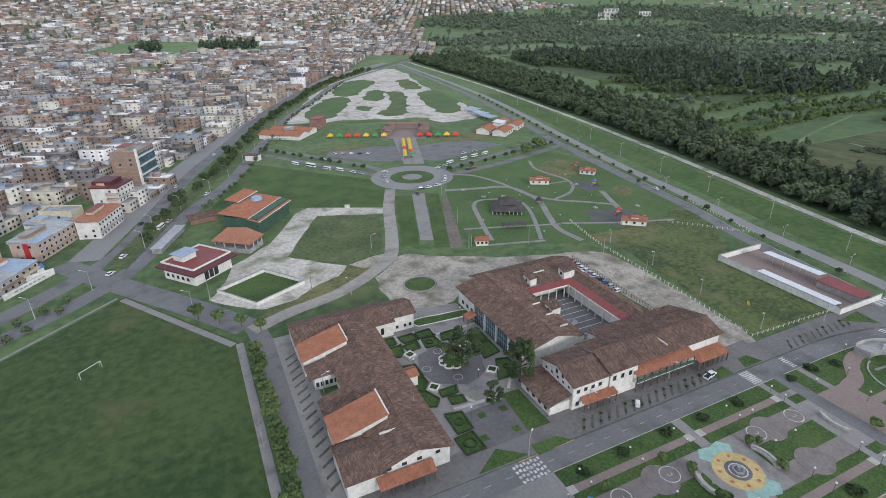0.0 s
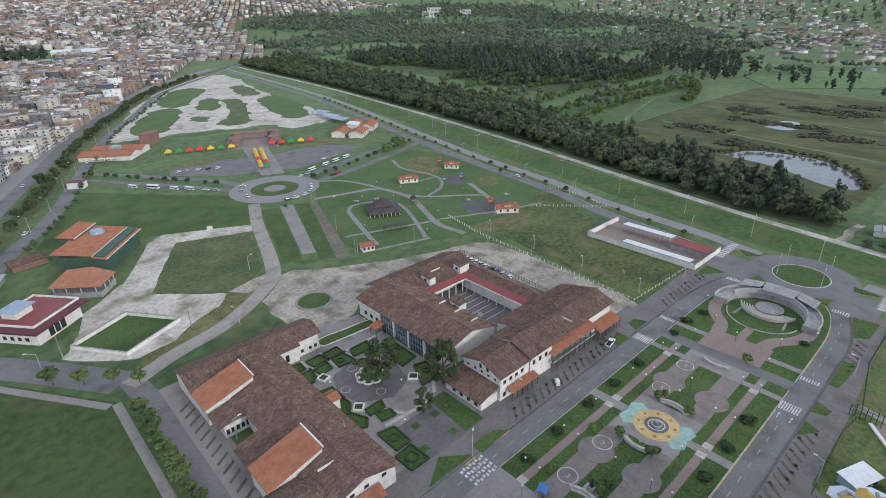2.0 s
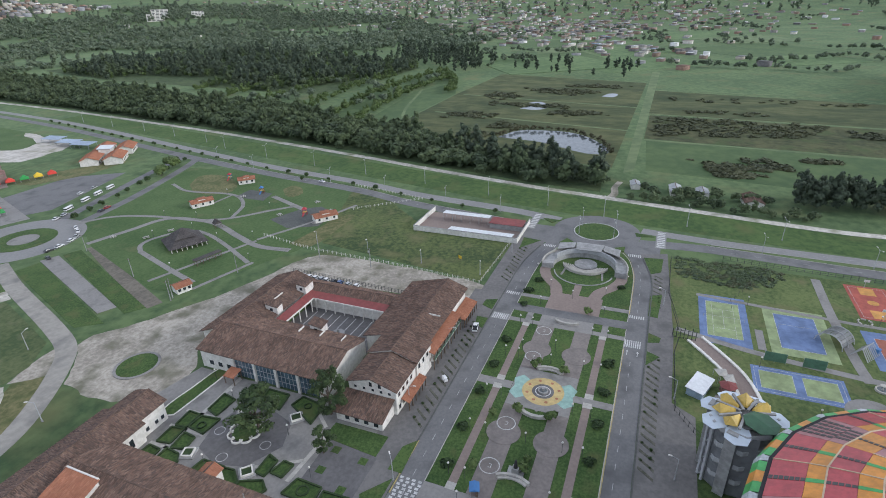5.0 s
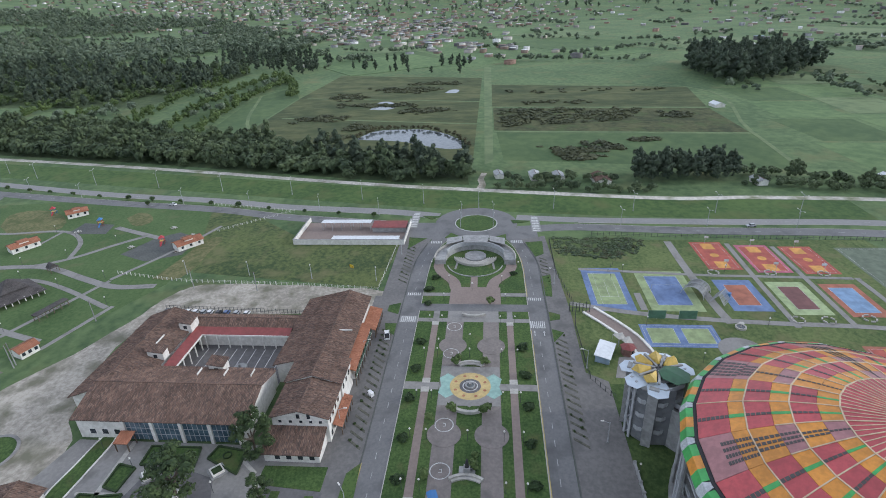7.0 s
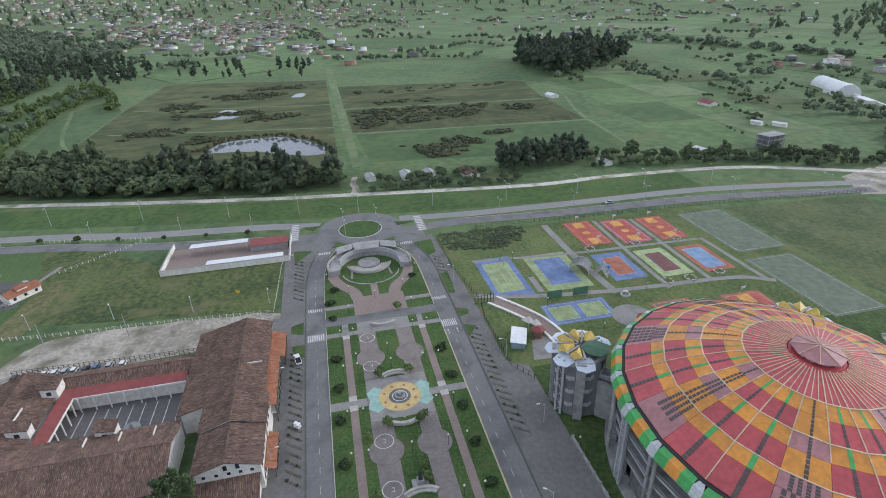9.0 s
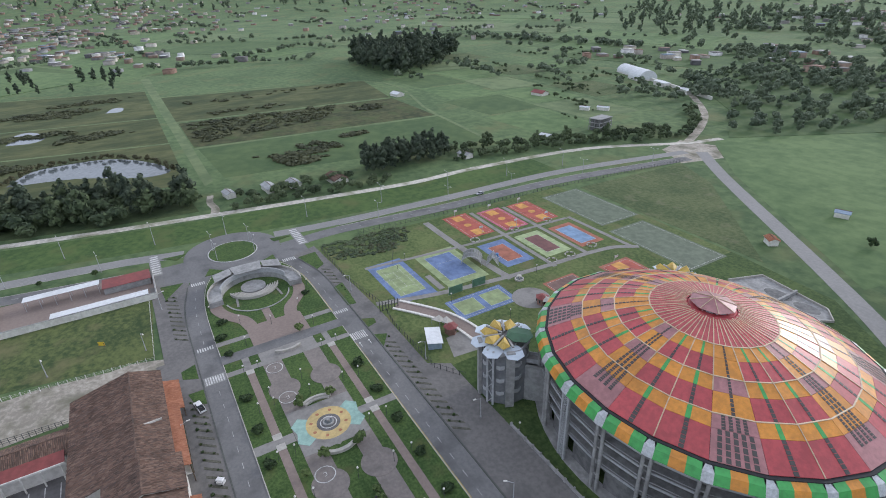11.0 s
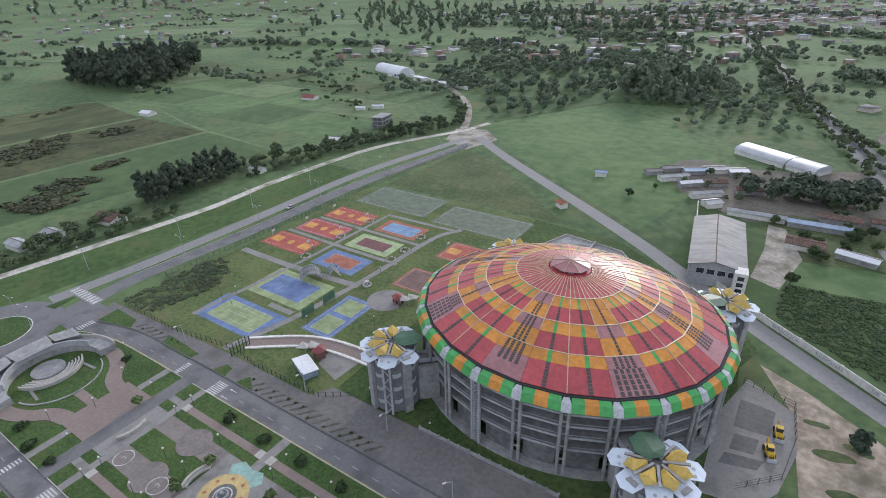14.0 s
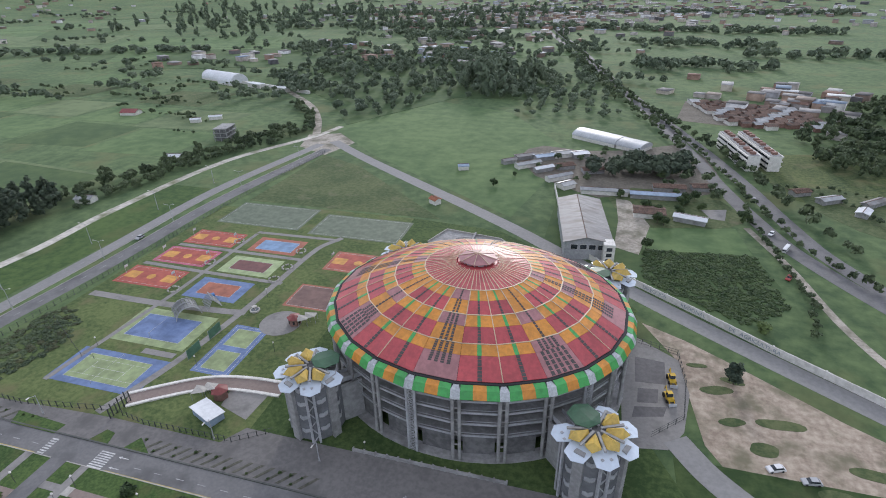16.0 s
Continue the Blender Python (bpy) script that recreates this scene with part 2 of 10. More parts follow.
WOOD_LEAF = foliage("woodland leaves", (0.037, 0.058, 0.031), (0.125, 0.163, 0.078), 0.05)
AVENUE_LEAF = foliage("avenue leaves", (0.022, 0.042, 0.018), (0.08, 0.115, 0.042), 0.06)
GUM_LEAF = foliage("gum tree leaves", (0.033, 0.051, 0.036), (0.097, 0.125, 0.078), 0.06)
BRIGHT_LEAF = foliage("willow leaves", (0.05, 0.085, 0.026), (0.15, 0.205, 0.07), 0.06)
HEDGE_LEAF = foliage("hedge leaves", (0.025, 0.05, 0.018), (0.07, 0.105, 0.035), 0.3)
SCRUB = foliage("marsh scrub", (0.042, 0.05, 0.025), (0.1, 0.105, 0.05), 0.04)
REED = foliage("reeds", (0.05, 0.052, 0.028), (0.12, 0.112, 0.058), 0.05)
FIELD_A = surface("bright pasture", (0.065, 0.115, 0.045), (0.125, 0.185, 0.075), 0.1, 0.012, 0.95, 0.4, 0.2, sheen=0.1)
FIELD_B = surface("dark pasture", (0.042, 0.078, 0.03), (0.08, 0.12, 0.045), 0.1, 0.015, 0.95, 0.4, 0.2, sheen=0.1)
FIELD_C = surface("mown pasture", (0.09, 0.125, 0.06), (0.15, 0.19, 0.092), 0.08, 0.01, 0.95, 0.4, 0.2, sheen=0.1)
CITY_WALLS = islands("city walls", ((0.25, 0.19, 0.15), (0.40, 0.365, 0.32), (0.19, 0.14, 0.11), (0.43, 0.40, 0.355), (0.28, 0.265, 0.25), (0.24, 0.175, 0.13), (0.72, 0.71, 0.69), (0.34, 0.25, 0.19), (0.15, 0.145, 0.14), (0.46, 0.42, 0.34), (0.33, 0.335, 0.34), (0.29, 0.19, 0.14), (0.60, 0.57, 0.50), (0.10, 0.10, 0.10)), 0.9, 0.25)
CITY_ROOFS = islands("city roofs", ((0.26, 0.255, 0.25), (0.42, 0.415, 0.40), (0.19, 0.115, 0.085), (0.21, 0.205, 0.20), (0.30, 0.25, 0.21), (0.22, 0.28, 0.35), (0.32, 0.31, 0.295), (0.13, 0.125, 0.12), (0.72, 0.72, 0.70), (0.24, 0.165, 0.13), (0.17, 0.165, 0.16), (0.29, 0.28, 0.27)), 0.85, 0.3)
CAR_PAINT = {n: paint("car paint " + n, c, 0.3, 0.04) for n, c in (("white", (0.72, 0.72, 0.72)), ("silver", (0.42, 0.43, 0.44)), ("blue", (0.08, 0.13, 0.28)), ("dark", (0.05, 0.05, 0.055)), ("red", (0.35, 0.05, 0.04)))}
RUBBER = paint("rubber", (0.03, 0.03, 0.03), 0.9)
BANNER = {n: paint("banner " + n, c, 0.8, 0.08) for n, c in (("red", (0.62, 0.06, 0.04)), ("yellow", (0.70, 0.48, 0.04)), ("green", (0.04, 0.30, 0.07)))}
PLAY = {n: paint("play frame " + n, c, 0.4, 0.08) for n, c in (("red", (0.42, 0.04, 0.05)), ("blue", (0.05, 0.18, 0.42)), ("yellow", (0.60, 0.40, 0.05)))}
LETTER = paint("faded sign paint", (0.30, 0.35, 0.38), 0.8)
THATCH = surface("dark thatch", (0.045, 0.04, 0.04), (0.10, 0.09, 0.085), 2.5, 0.3, 0.95, 0.7, 0.08)
PALE_STONE = surface("pale stone", (0.36, 0.345, 0.31), (0.48, 0.46, 0.42), 1.2, 0.2, 0.85, 0.2, 0.01)
HEDGE = foliage("clipped hedge", (0.018, 0.036, 0.014), (0.045, 0.075, 0.025), 0.8)
TONE_BRICK = surface("dull red brick", (0.20, 0.11, 0.085), (0.30, 0.18, 0.145), 1.0, 0.15, 0.9, 0.3, 0.02)
COURT_LAWN = surface("court lawn", (0.062, 0.096, 0.034), (0.142, 0.176, 0.066), 0.7, 0.045, 0.95, 0.6, 0.1, stain=(0.15, 0.145, 0.07), stain_at=0.63, sheen=0.05)
DARK_WALK = surface("worn dark paving", (0.135, 0.13, 0.125), (0.185, 0.176, 0.167), 0.8, 0.05, 0.85, 0.2, 0.01, stain=(0.11, 0.107, 0.102), stain_at=0.62)
BROWN_WALK = surface("brownish paving", (0.182, 0.16, 0.146), (0.24, 0.21, 0.19), 1.2, 0.1, 0.85, 0.2, 0.01, stain=(0.14, 0.125, 0.115), stain_at=0.62)
PALE_DIRT = surface("chalky dirt", (0.36, 0.335, 0.29), (0.62, 0.59, 0.53), 0.5, 0.035, 0.95, 0.5, 0.08, stain=(0.19, 0.20, 0.12), stain_at=0.59)
SHOW_DIRT = surface("trampled show ground", (0.40, 0.37, 0.32), (0.62, 0.585, 0.53), 0.2, 0.03, 0.95, 0.5, 0.08, stain=(0.21, 0.215, 0.13), stain_at=0.63)
TAN_DIRT = surface("tan dirt", (0.26, 0.205, 0.155), (0.46, 0.385, 0.30), 0.5, 0.06, 0.95, 0.5, 0.08, stain=(0.17, 0.155, 0.10), stain_at=0.58)
# paler colour and stronger sheen put distance haze into these leaves
HAZED_LEAF = foliage("hazed distant leaves", (0.075, 0.105, 0.067), (0.17, 0.21, 0.13), 0.02, sheen=0.22)
DUSTY = surface("dusty street", (0.275, 0.258, 0.227), (0.345, 0.326, 0.288), 0.5, 0.06, 0.9, 0.3, 0.02, stain=(0.19, 0.185, 0.17), stain_at=0.6)
FADED = surface("faded road paint", (0.24, 0.24, 0.235), (0.46, 0.46, 0.45), 2.0, 0.3, 0.75, 0.1, 0.005)
DRY_GRASS = surface("dry grass", (0.09, 0.10, 0.042), (0.19, 0.175, 0.085), 0.6, 0.06, 0.95, 0.6, 0.1, stain=(0.07, 0.095, 0.035), stain_at=0.6, sheen=0.05)
DARK_MARSH = surface("overgrown marsh", (0.035, 0.042, 0.02), (0.095, 0.095, 0.043), 0.15, 0.03, 0.95, 0.8, 0.6, stain=(0.06, 0.085, 0.03), stain_at=0.6, sheen=0.05)
KERB_YELLOW = surface("worn yellow kerb paint", (0.30, 0.26, 0.15), (0.50, 0.39, 0.12), 1.2, 0.3, 0.8, 0.1, 0.005)
IRON = paint("dark painted iron", (0.055, 0.06, 0.06), 0.6)
SCREEN = paint("green mesh", (0.10, 0.20, 0.13), 0.9)
BAY = surface("planted bay strip", (0.06, 0.065, 0.045), (0.13, 0.125, 0.10), 1.8, 0.2, 0.95, 0.5, 0.05)
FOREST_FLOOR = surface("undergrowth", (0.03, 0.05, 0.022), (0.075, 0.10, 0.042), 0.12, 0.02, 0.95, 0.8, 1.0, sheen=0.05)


# ---- building blocks ----
class Shape:
    """Collects corners and faces of one mesh."""

    def __init__(self):
        self.v, self.f = [], []

    def add(self, verts, faces):
        n = len(self.v)
        self.v += [tuple(p) for p in verts]
        self.f += [tuple(n + i for i in face) for face in faces]
        return self

    def prism(self, pts, z0, z1, top=None):
        n = len(pts)
        area = sum(pts[i][0] * pts[(i + 1) % n][1] - pts[(i + 1) % n][0] * pts[i][1] for i in range(n))
        if area < 0:
            pts, top = pts[::-1], top and top[::-1]
        upper = top or pts
        verts = [(x, y, z0) for x, y in pts] + [(x, y, z1) for x, y in upper]
        return self.add(verts, [tuple(range(n, 2 * n)), tuple(range(n - 1, -1, -1))] + [(i, (i + 1) % n, n + (i + 1) % n, n + i) for i in range(n)])

    def box(self, x0, x1, y0, y1, z0, z1):
        return self.prism([(x0, y0), (x1, y0), (x1, y1), (x0, y1)], z0, z1)

    def cyl(self, x, y, z0, z1, r0, r1=None, n=12, turn=0.0):
        r1 = r0 if r1 is None else r1
        ring = [(math.cos(turn + 2 * math.pi * i / n), math.sin(turn + 2 * math.pi * i / n)) for i in range(n)]
        return self.prism([(x + r0 * c, y + r0 * s) for c, s in ring], z0, z1, [(x + r1 * c, y + r1 * s) for c, s in ring])

    def beam(self, a, b, w, h=None):
        a, b, h = Vector(a), Vector(b), h or w
        d = (b - a).normalized()
        side = d.cross(Vector((0, 0, 1)))
        side = side.normalized() if side.length > 1e-4 else Vector((1, 0, 0))
        up = side.cross(d) * h / 2
        side = side * w / 2
        verts = [p + s * side + u * up for p in (a, b) for s, u in ((-1, -1), (1, -1), (1, 1), (-1, 1))]
        return self.add(verts, [(3, 2, 1, 0), (4, 5, 6, 7), (0, 1, 5, 4), (1, 2, 6, 5), (2, 3, 7, 6), (3, 0, 4, 7)])

    def ring(self, x, y, r0, r1, z0, z1, a0=0.0, a1=360.0, n=48, sy=1.0):
        """A flat ring or arc of a ring, with its edges."""
        closed = abs(a1 - a0) >= 360
        k = n if closed else n + 1
        verts = []
        for i in range(k):
            a = radians(a0 + (a1 - a0) * i / n)
            for r, z in ((r0, z0), (r1, z0), (r1, z1), (r0, z1)):
                verts.append((x + r * math.cos(a), y + sy * r * math.sin(a), z))
        faces = []
        for i in range(n):
            p, q = 4 * i, 4 * ((i + 1) % k)
            faces += [(p + 3, p + 2, q + 2, q + 3), (p + 2, p + 1, q + 1, q + 2), (p + 1, p, q, q + 1), (p, p + 3, q + 3, q)]
        if not closed:
            e = 4 * n
            faces += [(0, 1, 2, 3), (e + 3, e + 2, e + 1, e)]
        return self.add(verts, faces)

    def ribbon(self, line, width, z0, z1):
        """A strip of even width along a line of points."""
        pts = [Vector(p).to_2d() for p in line]
        left, right = [], []
        for i, p in enumerate(pts):
            d = (pts[min(i + 1, len(pts) - 1)] - pts[max(i - 1, 0)]).normalized()
            w = width[i] if isinstance(width, (list, tuple)) else width
            n = Vector((-d.y, d.x)) * w / 2
            left.append(p + n)
            right.append(p - n)
        k = len(pts)
        verts = [(*p, z1) for p in left] + [(*p, z1) for p in right] + [(*p, z0) for p in left] + [(*p, z0) for p in right]
        faces = []
        for i in range(k - 1):
            a, b = i, i + 1
            faces += [(k + a, k + b, b, a), (a, b, 2 * k + b, 2 * k + a), (3 * k + a, 3 * k + b, k + b, k + a)]
        faces += [(0, 2 * k, 3 * k, k), (2 * k - 1, 4 * k - 1, 3 * k - 1, k - 1)]
        return self.add(verts, faces)

    def mesh(self, name, material, smooth=False):
        data = bpy.data.meshes.new(name)
        data.from_pydata(self.v, [], self.f)
        data.materials.append(material)
        if smooth:
            data.polygons.foreach_set("use_smooth", [True] * len(data.polygons))
        data.update()
        return data

    def part(self, name, material, parent=None, label="", smooth=False, at=None):
        ob = new(name, self.mesh(name, material, smooth))
        if parent:
            ob.parent = parent
        if at is not None:
            ob.matrix_basis = at
        return tagged(ob, label)


def thing(name, label, category, group="", kind="", at=None):
    ob = new(name)
    ob.empty_display_size = 0.5
    if at is not None:
        ob.matrix_basis = at
    return tagged(ob, label, category, group, kind)


def setting(name, shape, material, label, category="ground"):
    return tagged(shape.part(name, material), label, category, kind="structure")


def curve(points, steps=6):
    """A smooth line through the points."""
    pts = [Vector(p) for p in points]
    out = []
    for i in range(len(pts) - 1):
        p0, p1, p2, p3 = pts[max(i - 1, 0)], pts[i], pts[i + 1], pts[min(i + 2, len(pts) - 1)]
        for s in range(steps):
            t = s / steps
            span = (p2 - p1).length
            m1, m2 = (p2 - p0).normalized() * span, (p3 - p1).normalized() * span
            out.append(p1 * (2 * t ** 3 - 3 * t * t + 1) + m1 * (t ** 3 - 2 * t * t + t) + p2 * (3 * t * t - 2 * t ** 3) + m2 * (t ** 3 - t * t))
    return out + [pts[-1]]


def circle(x, y, r, n=40, sy=1.0):
    return [(x + r * math.cos(2 * math.pi * i / n), y + sy * r * math.sin(2 * math.pi * i / n)) for i in range(n)]


def rect(x0, x1, y0, y1):
    return [(x0, y0), (x1, y0), (x1, y1), (x0, y1)]


# ---- ground: one sheet to the horizon, rising into hills far off ----
def rise(x, y):
    far = math.hypot(x - 50, y - 50)
    swell = 1 + 0.15 * math.sin(math.atan2(y, x) * 7 + 1.3) + 0.1 * math.sin(math.atan2(y, x) * 17)
    return max(0, far - 1700) ** 1.25 * 0.0135 * swell


def grid(lo, hi, first, last, step):
    return np.concatenate((-np.geomspace(-lo, -first + 60, 22), np.arange(first, last + 1, step), np.geomspace(last + 60, hi, 22)))


gx, gy = grid(-4700, 4700, -250, 350, 50), grid(-4700, 4700, -300, 550, 50)
sheet = Shape()
sheet.add([(x, y, rise(x, y)) for y in gy for x in gx], [(j * len(gx) + i, j * len(gx) + i + 1, (j + 1) * len(gx) + i + 1, (j + 1) * len(gx) + i) for j in range(len(gy) - 1) for i in range(len(gx) - 1)])
setting("ground", sheet, FIELD, "wide green valley floor of damp meadows")

# roads
ROAD, WALK, TURF = 0.04, 0.14, 0.17
LANE_IN = [(-260, 88), (-190, 147), (-146, 190), (-117, 263), (-90, 314), (-60, 397), (-16, 518), (37, 624), (115, 782), (286, 989), (420, 1160)]
LANE_OUT = [(-300, 84), (-205, 154), (-152, 213), (-133, 275), (-113, 344), (-76, 442), (-43, 532), (7, 642), (67, 757), (137, 862), (290, 1030)]
NORTH_LANE = [(300, 1000), (243, 560), (184, 295), (168, 223), (156, 146), (147, 108), (139, 46), (133, 20)]
NORTH_LANE_EAST = [(131, -20), (127.5, -50), (125, -114), (123, -190), (106, -284)]
SOUTH_LANE = [(290, 1000), (228, 560), (169, 292), (154, 214), (142, 140), (132, 103), (122, 42), (117, 20)]
SOUTH_LANE_EAST = [(116, -20), (118.5, -48), (114, -104), (111, -180), (96, -274)]
BANK_TRACK = [(330, 1034), (290, 640), (248, 367), (228, 263), (208, 170), (197, 125), (181, 50), (173, 2), (165, -48), (157, -108), (158, -150), (149, -237), (119, -302), (112, -330)]


def road(name, line, width, material, label, z=ROAD, category="road"):
    return setting(name, Shape().ribbon(curve(line), width, -0.3, z), material, label, category)


road("road", [(-260, 22.8), (-100, 22.8), (60, 23), (82, 22.2), (98, 19.5), (112, 13)], 6.8, ASPHALT, "grey asphalt lane of the boulevard with worn dashes")
road("road", [(-260, -23.6), (-100, -23.6), (60, -23.6), (82, -23), (98, -20.5), (112, -14)], 6.8, ASPHALT, "grey asphalt lane of the boulevard with worn dashes")
road("road", NORTH_LANE, 7.2, PALE_ASPHALT, "pale asphalt lane of the avenue along the embankment", ROAD + 0.004)
road("road", NORTH_LANE_EAST, 6.6, PALE_ASPHALT, "pale asphalt lane of the avenue along the embankment", ROAD + 0.004)
road("road", SOUTH_LANE, 7.6, ASPHALT, "grey asphalt lane of the avenue", ROAD + 0.008)
road("road", SOUTH_LANE_EAST, 7.8, ASPHALT, "grey asphalt lane of the avenue", ROAD + 0.008)
setting("road", Shape().ring(123.5, 0.5, 10.5, 20.5, -0.3, ROAD + 0.016, n=64), ASPHALT, "grey asphalt roundabout", "road")
for x0, x1, y0, y1 in ((104, 124, 17, 36), (104, 118, -29, -15)):
    setting("road", Shape().prism(rect(x0, x1, y0, y1), -0.3, ROAD + 0.012), ASPHALT, "grey asphalt junction beside the roundabout", "road")
setting("dirt_road", Shape().ribbon(curve(BANK_TRACK), 5.2, -0.3, 0.06), PALE_DIRT, "pale dirt track along the embankment", "track")
setting("dirt_road", Shape().ribbon(curve([(172, 0), (182, -2), (192, -1), (204, -3)]), [4.5] * 6 + [4] * 6 + [3.5] * 7, -0.3, 0.05), DIRT, "short dirt track down to the wood", "track")
road("road", [(100, -292), (60, -259), (-43, -182), (-93, -139), (-127, -112), (-165, -84), (-230, -36)], 7.5, PALE_ASPHALT, "straight pale concrete road past the arena")
setting("dirt_road", Shape().ribbon(curve([(119, -302), (140, -345), (170, -390), (230, -450)]), 6, -0.3, 0.05), DIRT, "dirt track running on into the fields", "track")
setting("dirt", Shape().prism([(92, -262), (118, -276), (126, -304), (104, -312), (84, -292)], -0.3, 0.03), DIRT, "trampled pale dirt at a road junction")
road("road", LANE_IN, 8.5, ASPHALT, "grey asphalt lane of the city avenue", ROAD)
road("road", LANE_OUT, 9.5, ASPHALT, "grey asphalt lane of the city avenue", ROAD + 0.004)
setting("median", Shape().ribbon(curve([((a[0] + b[0]) / 2, (a[1] + b[1]) / 2) for a, b in zip(LANE_IN[2:], LANE_OUT[2:])]), 11, -0.3, 0.16), ROUGH_GRASS, "grassy tree-planted strip of the city avenue", "median")
road("road", [(-172, 218), (-146, 183), (-120, 150), (-101, 124)], 11, ASPHALT, "grey asphalt side street", ROAD + 0.01)
road("road", [(-99, 126), (-96.5, 100), (-95.5, 60), (-95, 20)], 7, ASPHALT, "grey asphalt side street", ROAD + 0.014)
road("road", [(-100, 121), (-84, 128), (-63, 134.5), (-37, 153), (-29, 166), (-10, 222), (2, 252)], 6.6, DUSTY, "dusty pale street", ROAD + 0.018)
# street in front of the plaza
road("road", [(-66, 396), (-28, 338), (2, 290), (8, 275)], 6, ASPHALT, "grey asphalt street", ROAD + 0.01)
road("road", [(-58, 408), (-20, 354), (6, 312), (12, 292)], 6, ASPHALT, "grey asphalt street", ROAD + 0.012)
road("road", [(46, 263), (93, 272), (150, 290), (172, 299)], 6, ASPHALT, "grey asphalt street", ROAD + 0.01)
road("road", [(48, 278), (90, 291), (140, 306), (176, 314)], 6, ASPHALT, "grey asphalt street", ROAD + 0.012)
setting("road", Shape().ring(25, 271, 15, 28, -0.3, ROAD + 0.016, n=56), PALE_ASPHALT, "wide pale roundabout in front of the plaza", "road")
setting("lawn", Shape().ring(25, 271, 7, 14.6, -0.3, 0.2, n=56), LAWN, "ring of lawn in the roundabout", "lawn")
setting("pavement", Shape().cyl(25, 271, -0.3, 0.1, 7, n=40), PAVING, "grey paved middle of the roundabout", "pavement")
setting("road", Shape().prism([(-2, 380), (62, 352), (40, 312), (14, 322), (-14, 352)], -0.3, ROAD), ASPHALT, "grey asphalt parking ground", "road")
setting("road", Shape().prism([(62, 352), (108, 352), (128, 322), (60, 300), (40, 312)], -0.3, ROAD + 0.004), ASPHALT, "grey asphalt parking ground", "road")
setting("pavement", Shape().prism([(56, 392), (74, 382), (46, 298), (32, 304)], -0.3, 0.1), PAVING, "grey paved way to a gate building", "pavement")
setting("pavement", Shape().prism([(44, 392), (72, 446), (106, 428), (80, 372)], -0.3, 0.08), PINK, "reddish paved forecourt", "pavement")

# bare dirt
def ragged(pts, seed, size=1.0, steps=5):
    """A closed outline through the points with a wandering edge."""
    if steps > 1:
        line = curve([Vector(p) for p in pts] + [Vector(pts[0])], steps)[:-1]
    else:
        line = [Vector(a).lerp(Vector(b), k / 4) for a, b in zip(pts, pts[1:] + pts[:1]) for k in range(4)]
    return [(p.x + size * (math.sin(1.7 * i + seed) + 0.6 * math.sin(3.1 * i + 2 * seed)), p.y + size * (math.cos(1.3 * i + seed) + 0.6 * math.cos(2.9 * i))) for i, p in enumerate(line)]


setting("dirt", Shape().prism(ragged([(-20, 500), (10, 575), (54, 684), (141, 834), (240, 935), (252, 860), (225, 740), (206, 634), (194, 530), (184, 470), (166, 436), (123, 432), (118, 462), (86, 470), (46, 488), (14, 488)], 1, 2.0), -0.3, 0.02), SHOW_DIRT, "large bare show ground of pale trampled dirt")
for n, pts in enumerate(([(73, 655), (84, 700), (104, 745), (153, 802), (166, 762), (124, 690), (92, 640)], [(4, 520), (20, 565), (46, 616), (78, 645), (80, 606), (50, 540), (22, 500)], [(96, 605), (115, 648), (139, 680), (140, 646), (110, 588)], [(79, 505), (104, 535), (128, 590), (145, 650), (160, 655), (158, 615), (134, 550), (116, 506), (99, 484)], [(160, 560), (178, 622), (208, 634), (204, 580), (180, 500), (150, 470), (146, 500)], [(70, 545), (76, 562), (88, 556), (80, 528)], [(176, 660), (190, 720), (214, 770), (216, 720), (200, 662)], [(30, 484), (60, 478), (100, 455), (96, 449), (60, 466), (26, 474)])):
    setting("lawn", Shape().prism(ragged(pts, n, 2.2, 4), -0.3, 0.06 + 0.004 * n), ROUGH_GRASS if n in (3, 6) else PARK, "patch of grass in the show ground", "lawn")
for n, pts in enumerate(([(20, 428), (60, 412), (66, 398), (30, 404), (12, 418)], [(84, 384), (120, 372), (150, 352), (132, 344), (100, 352), (86, 366)], [(-14, 372), (6, 382), (30, 372), (14, 362)])):
    setting("lawn", Shape().prism(ragged(pts, n + 9, 1.2, 4), -0.3, 0.05 + 0.004 * n), DRY_GRASS, "patch of trampled dry grass by the market", "lawn")
setting("dirt", Shape().prism(ragged([(-110, 155), (-104, 168), (-101, 180), (-86, 194), (-80, 200), (-61, 236), (-52, 242.5), (-32, 232), (-13, 222.5), (-17, 213), (-34, 219.5), (-51, 226.5), (-63, 205), (-76, 179), (-65, 167), (-53.6, 157), (-60, 149), (-72, 144), (-80, 137), (-93, 134), (-101, 139), (-113, 152)], 3, 0.3, 1), -0.3, 0.02), PALE_DIRT, "pale dirt yard")
setting("dirt", Shape().prism(ragged([(-60, 137.5), (-40, 152), (-50, 158), (-62, 149), (-74, 144), (-92, 133), (-98, 126), (-84, 131)], 6, 0.4, 1), -0.3, 0.016), DRY_GRASS, "worn dry grass beside a street")
setting("dirt", Shape().prism(ragged([(-30, 163), (-47, 160), (-53, 157.5), (-44, 148), (-38, 152), (-31, 160)], 8, 0.4, 1), -0.3, 0.018), DIRT, "bare dirt corner beside a street")
setting("pavement", Shape().ribbon([(p.x - 10.5, p.y + 4.5) for p in curve(LANE_OUT[2:])], 14, -0.3, 0.1), PALE_ASPHALT, "broad dusty pavement along the city avenue", "pavement")
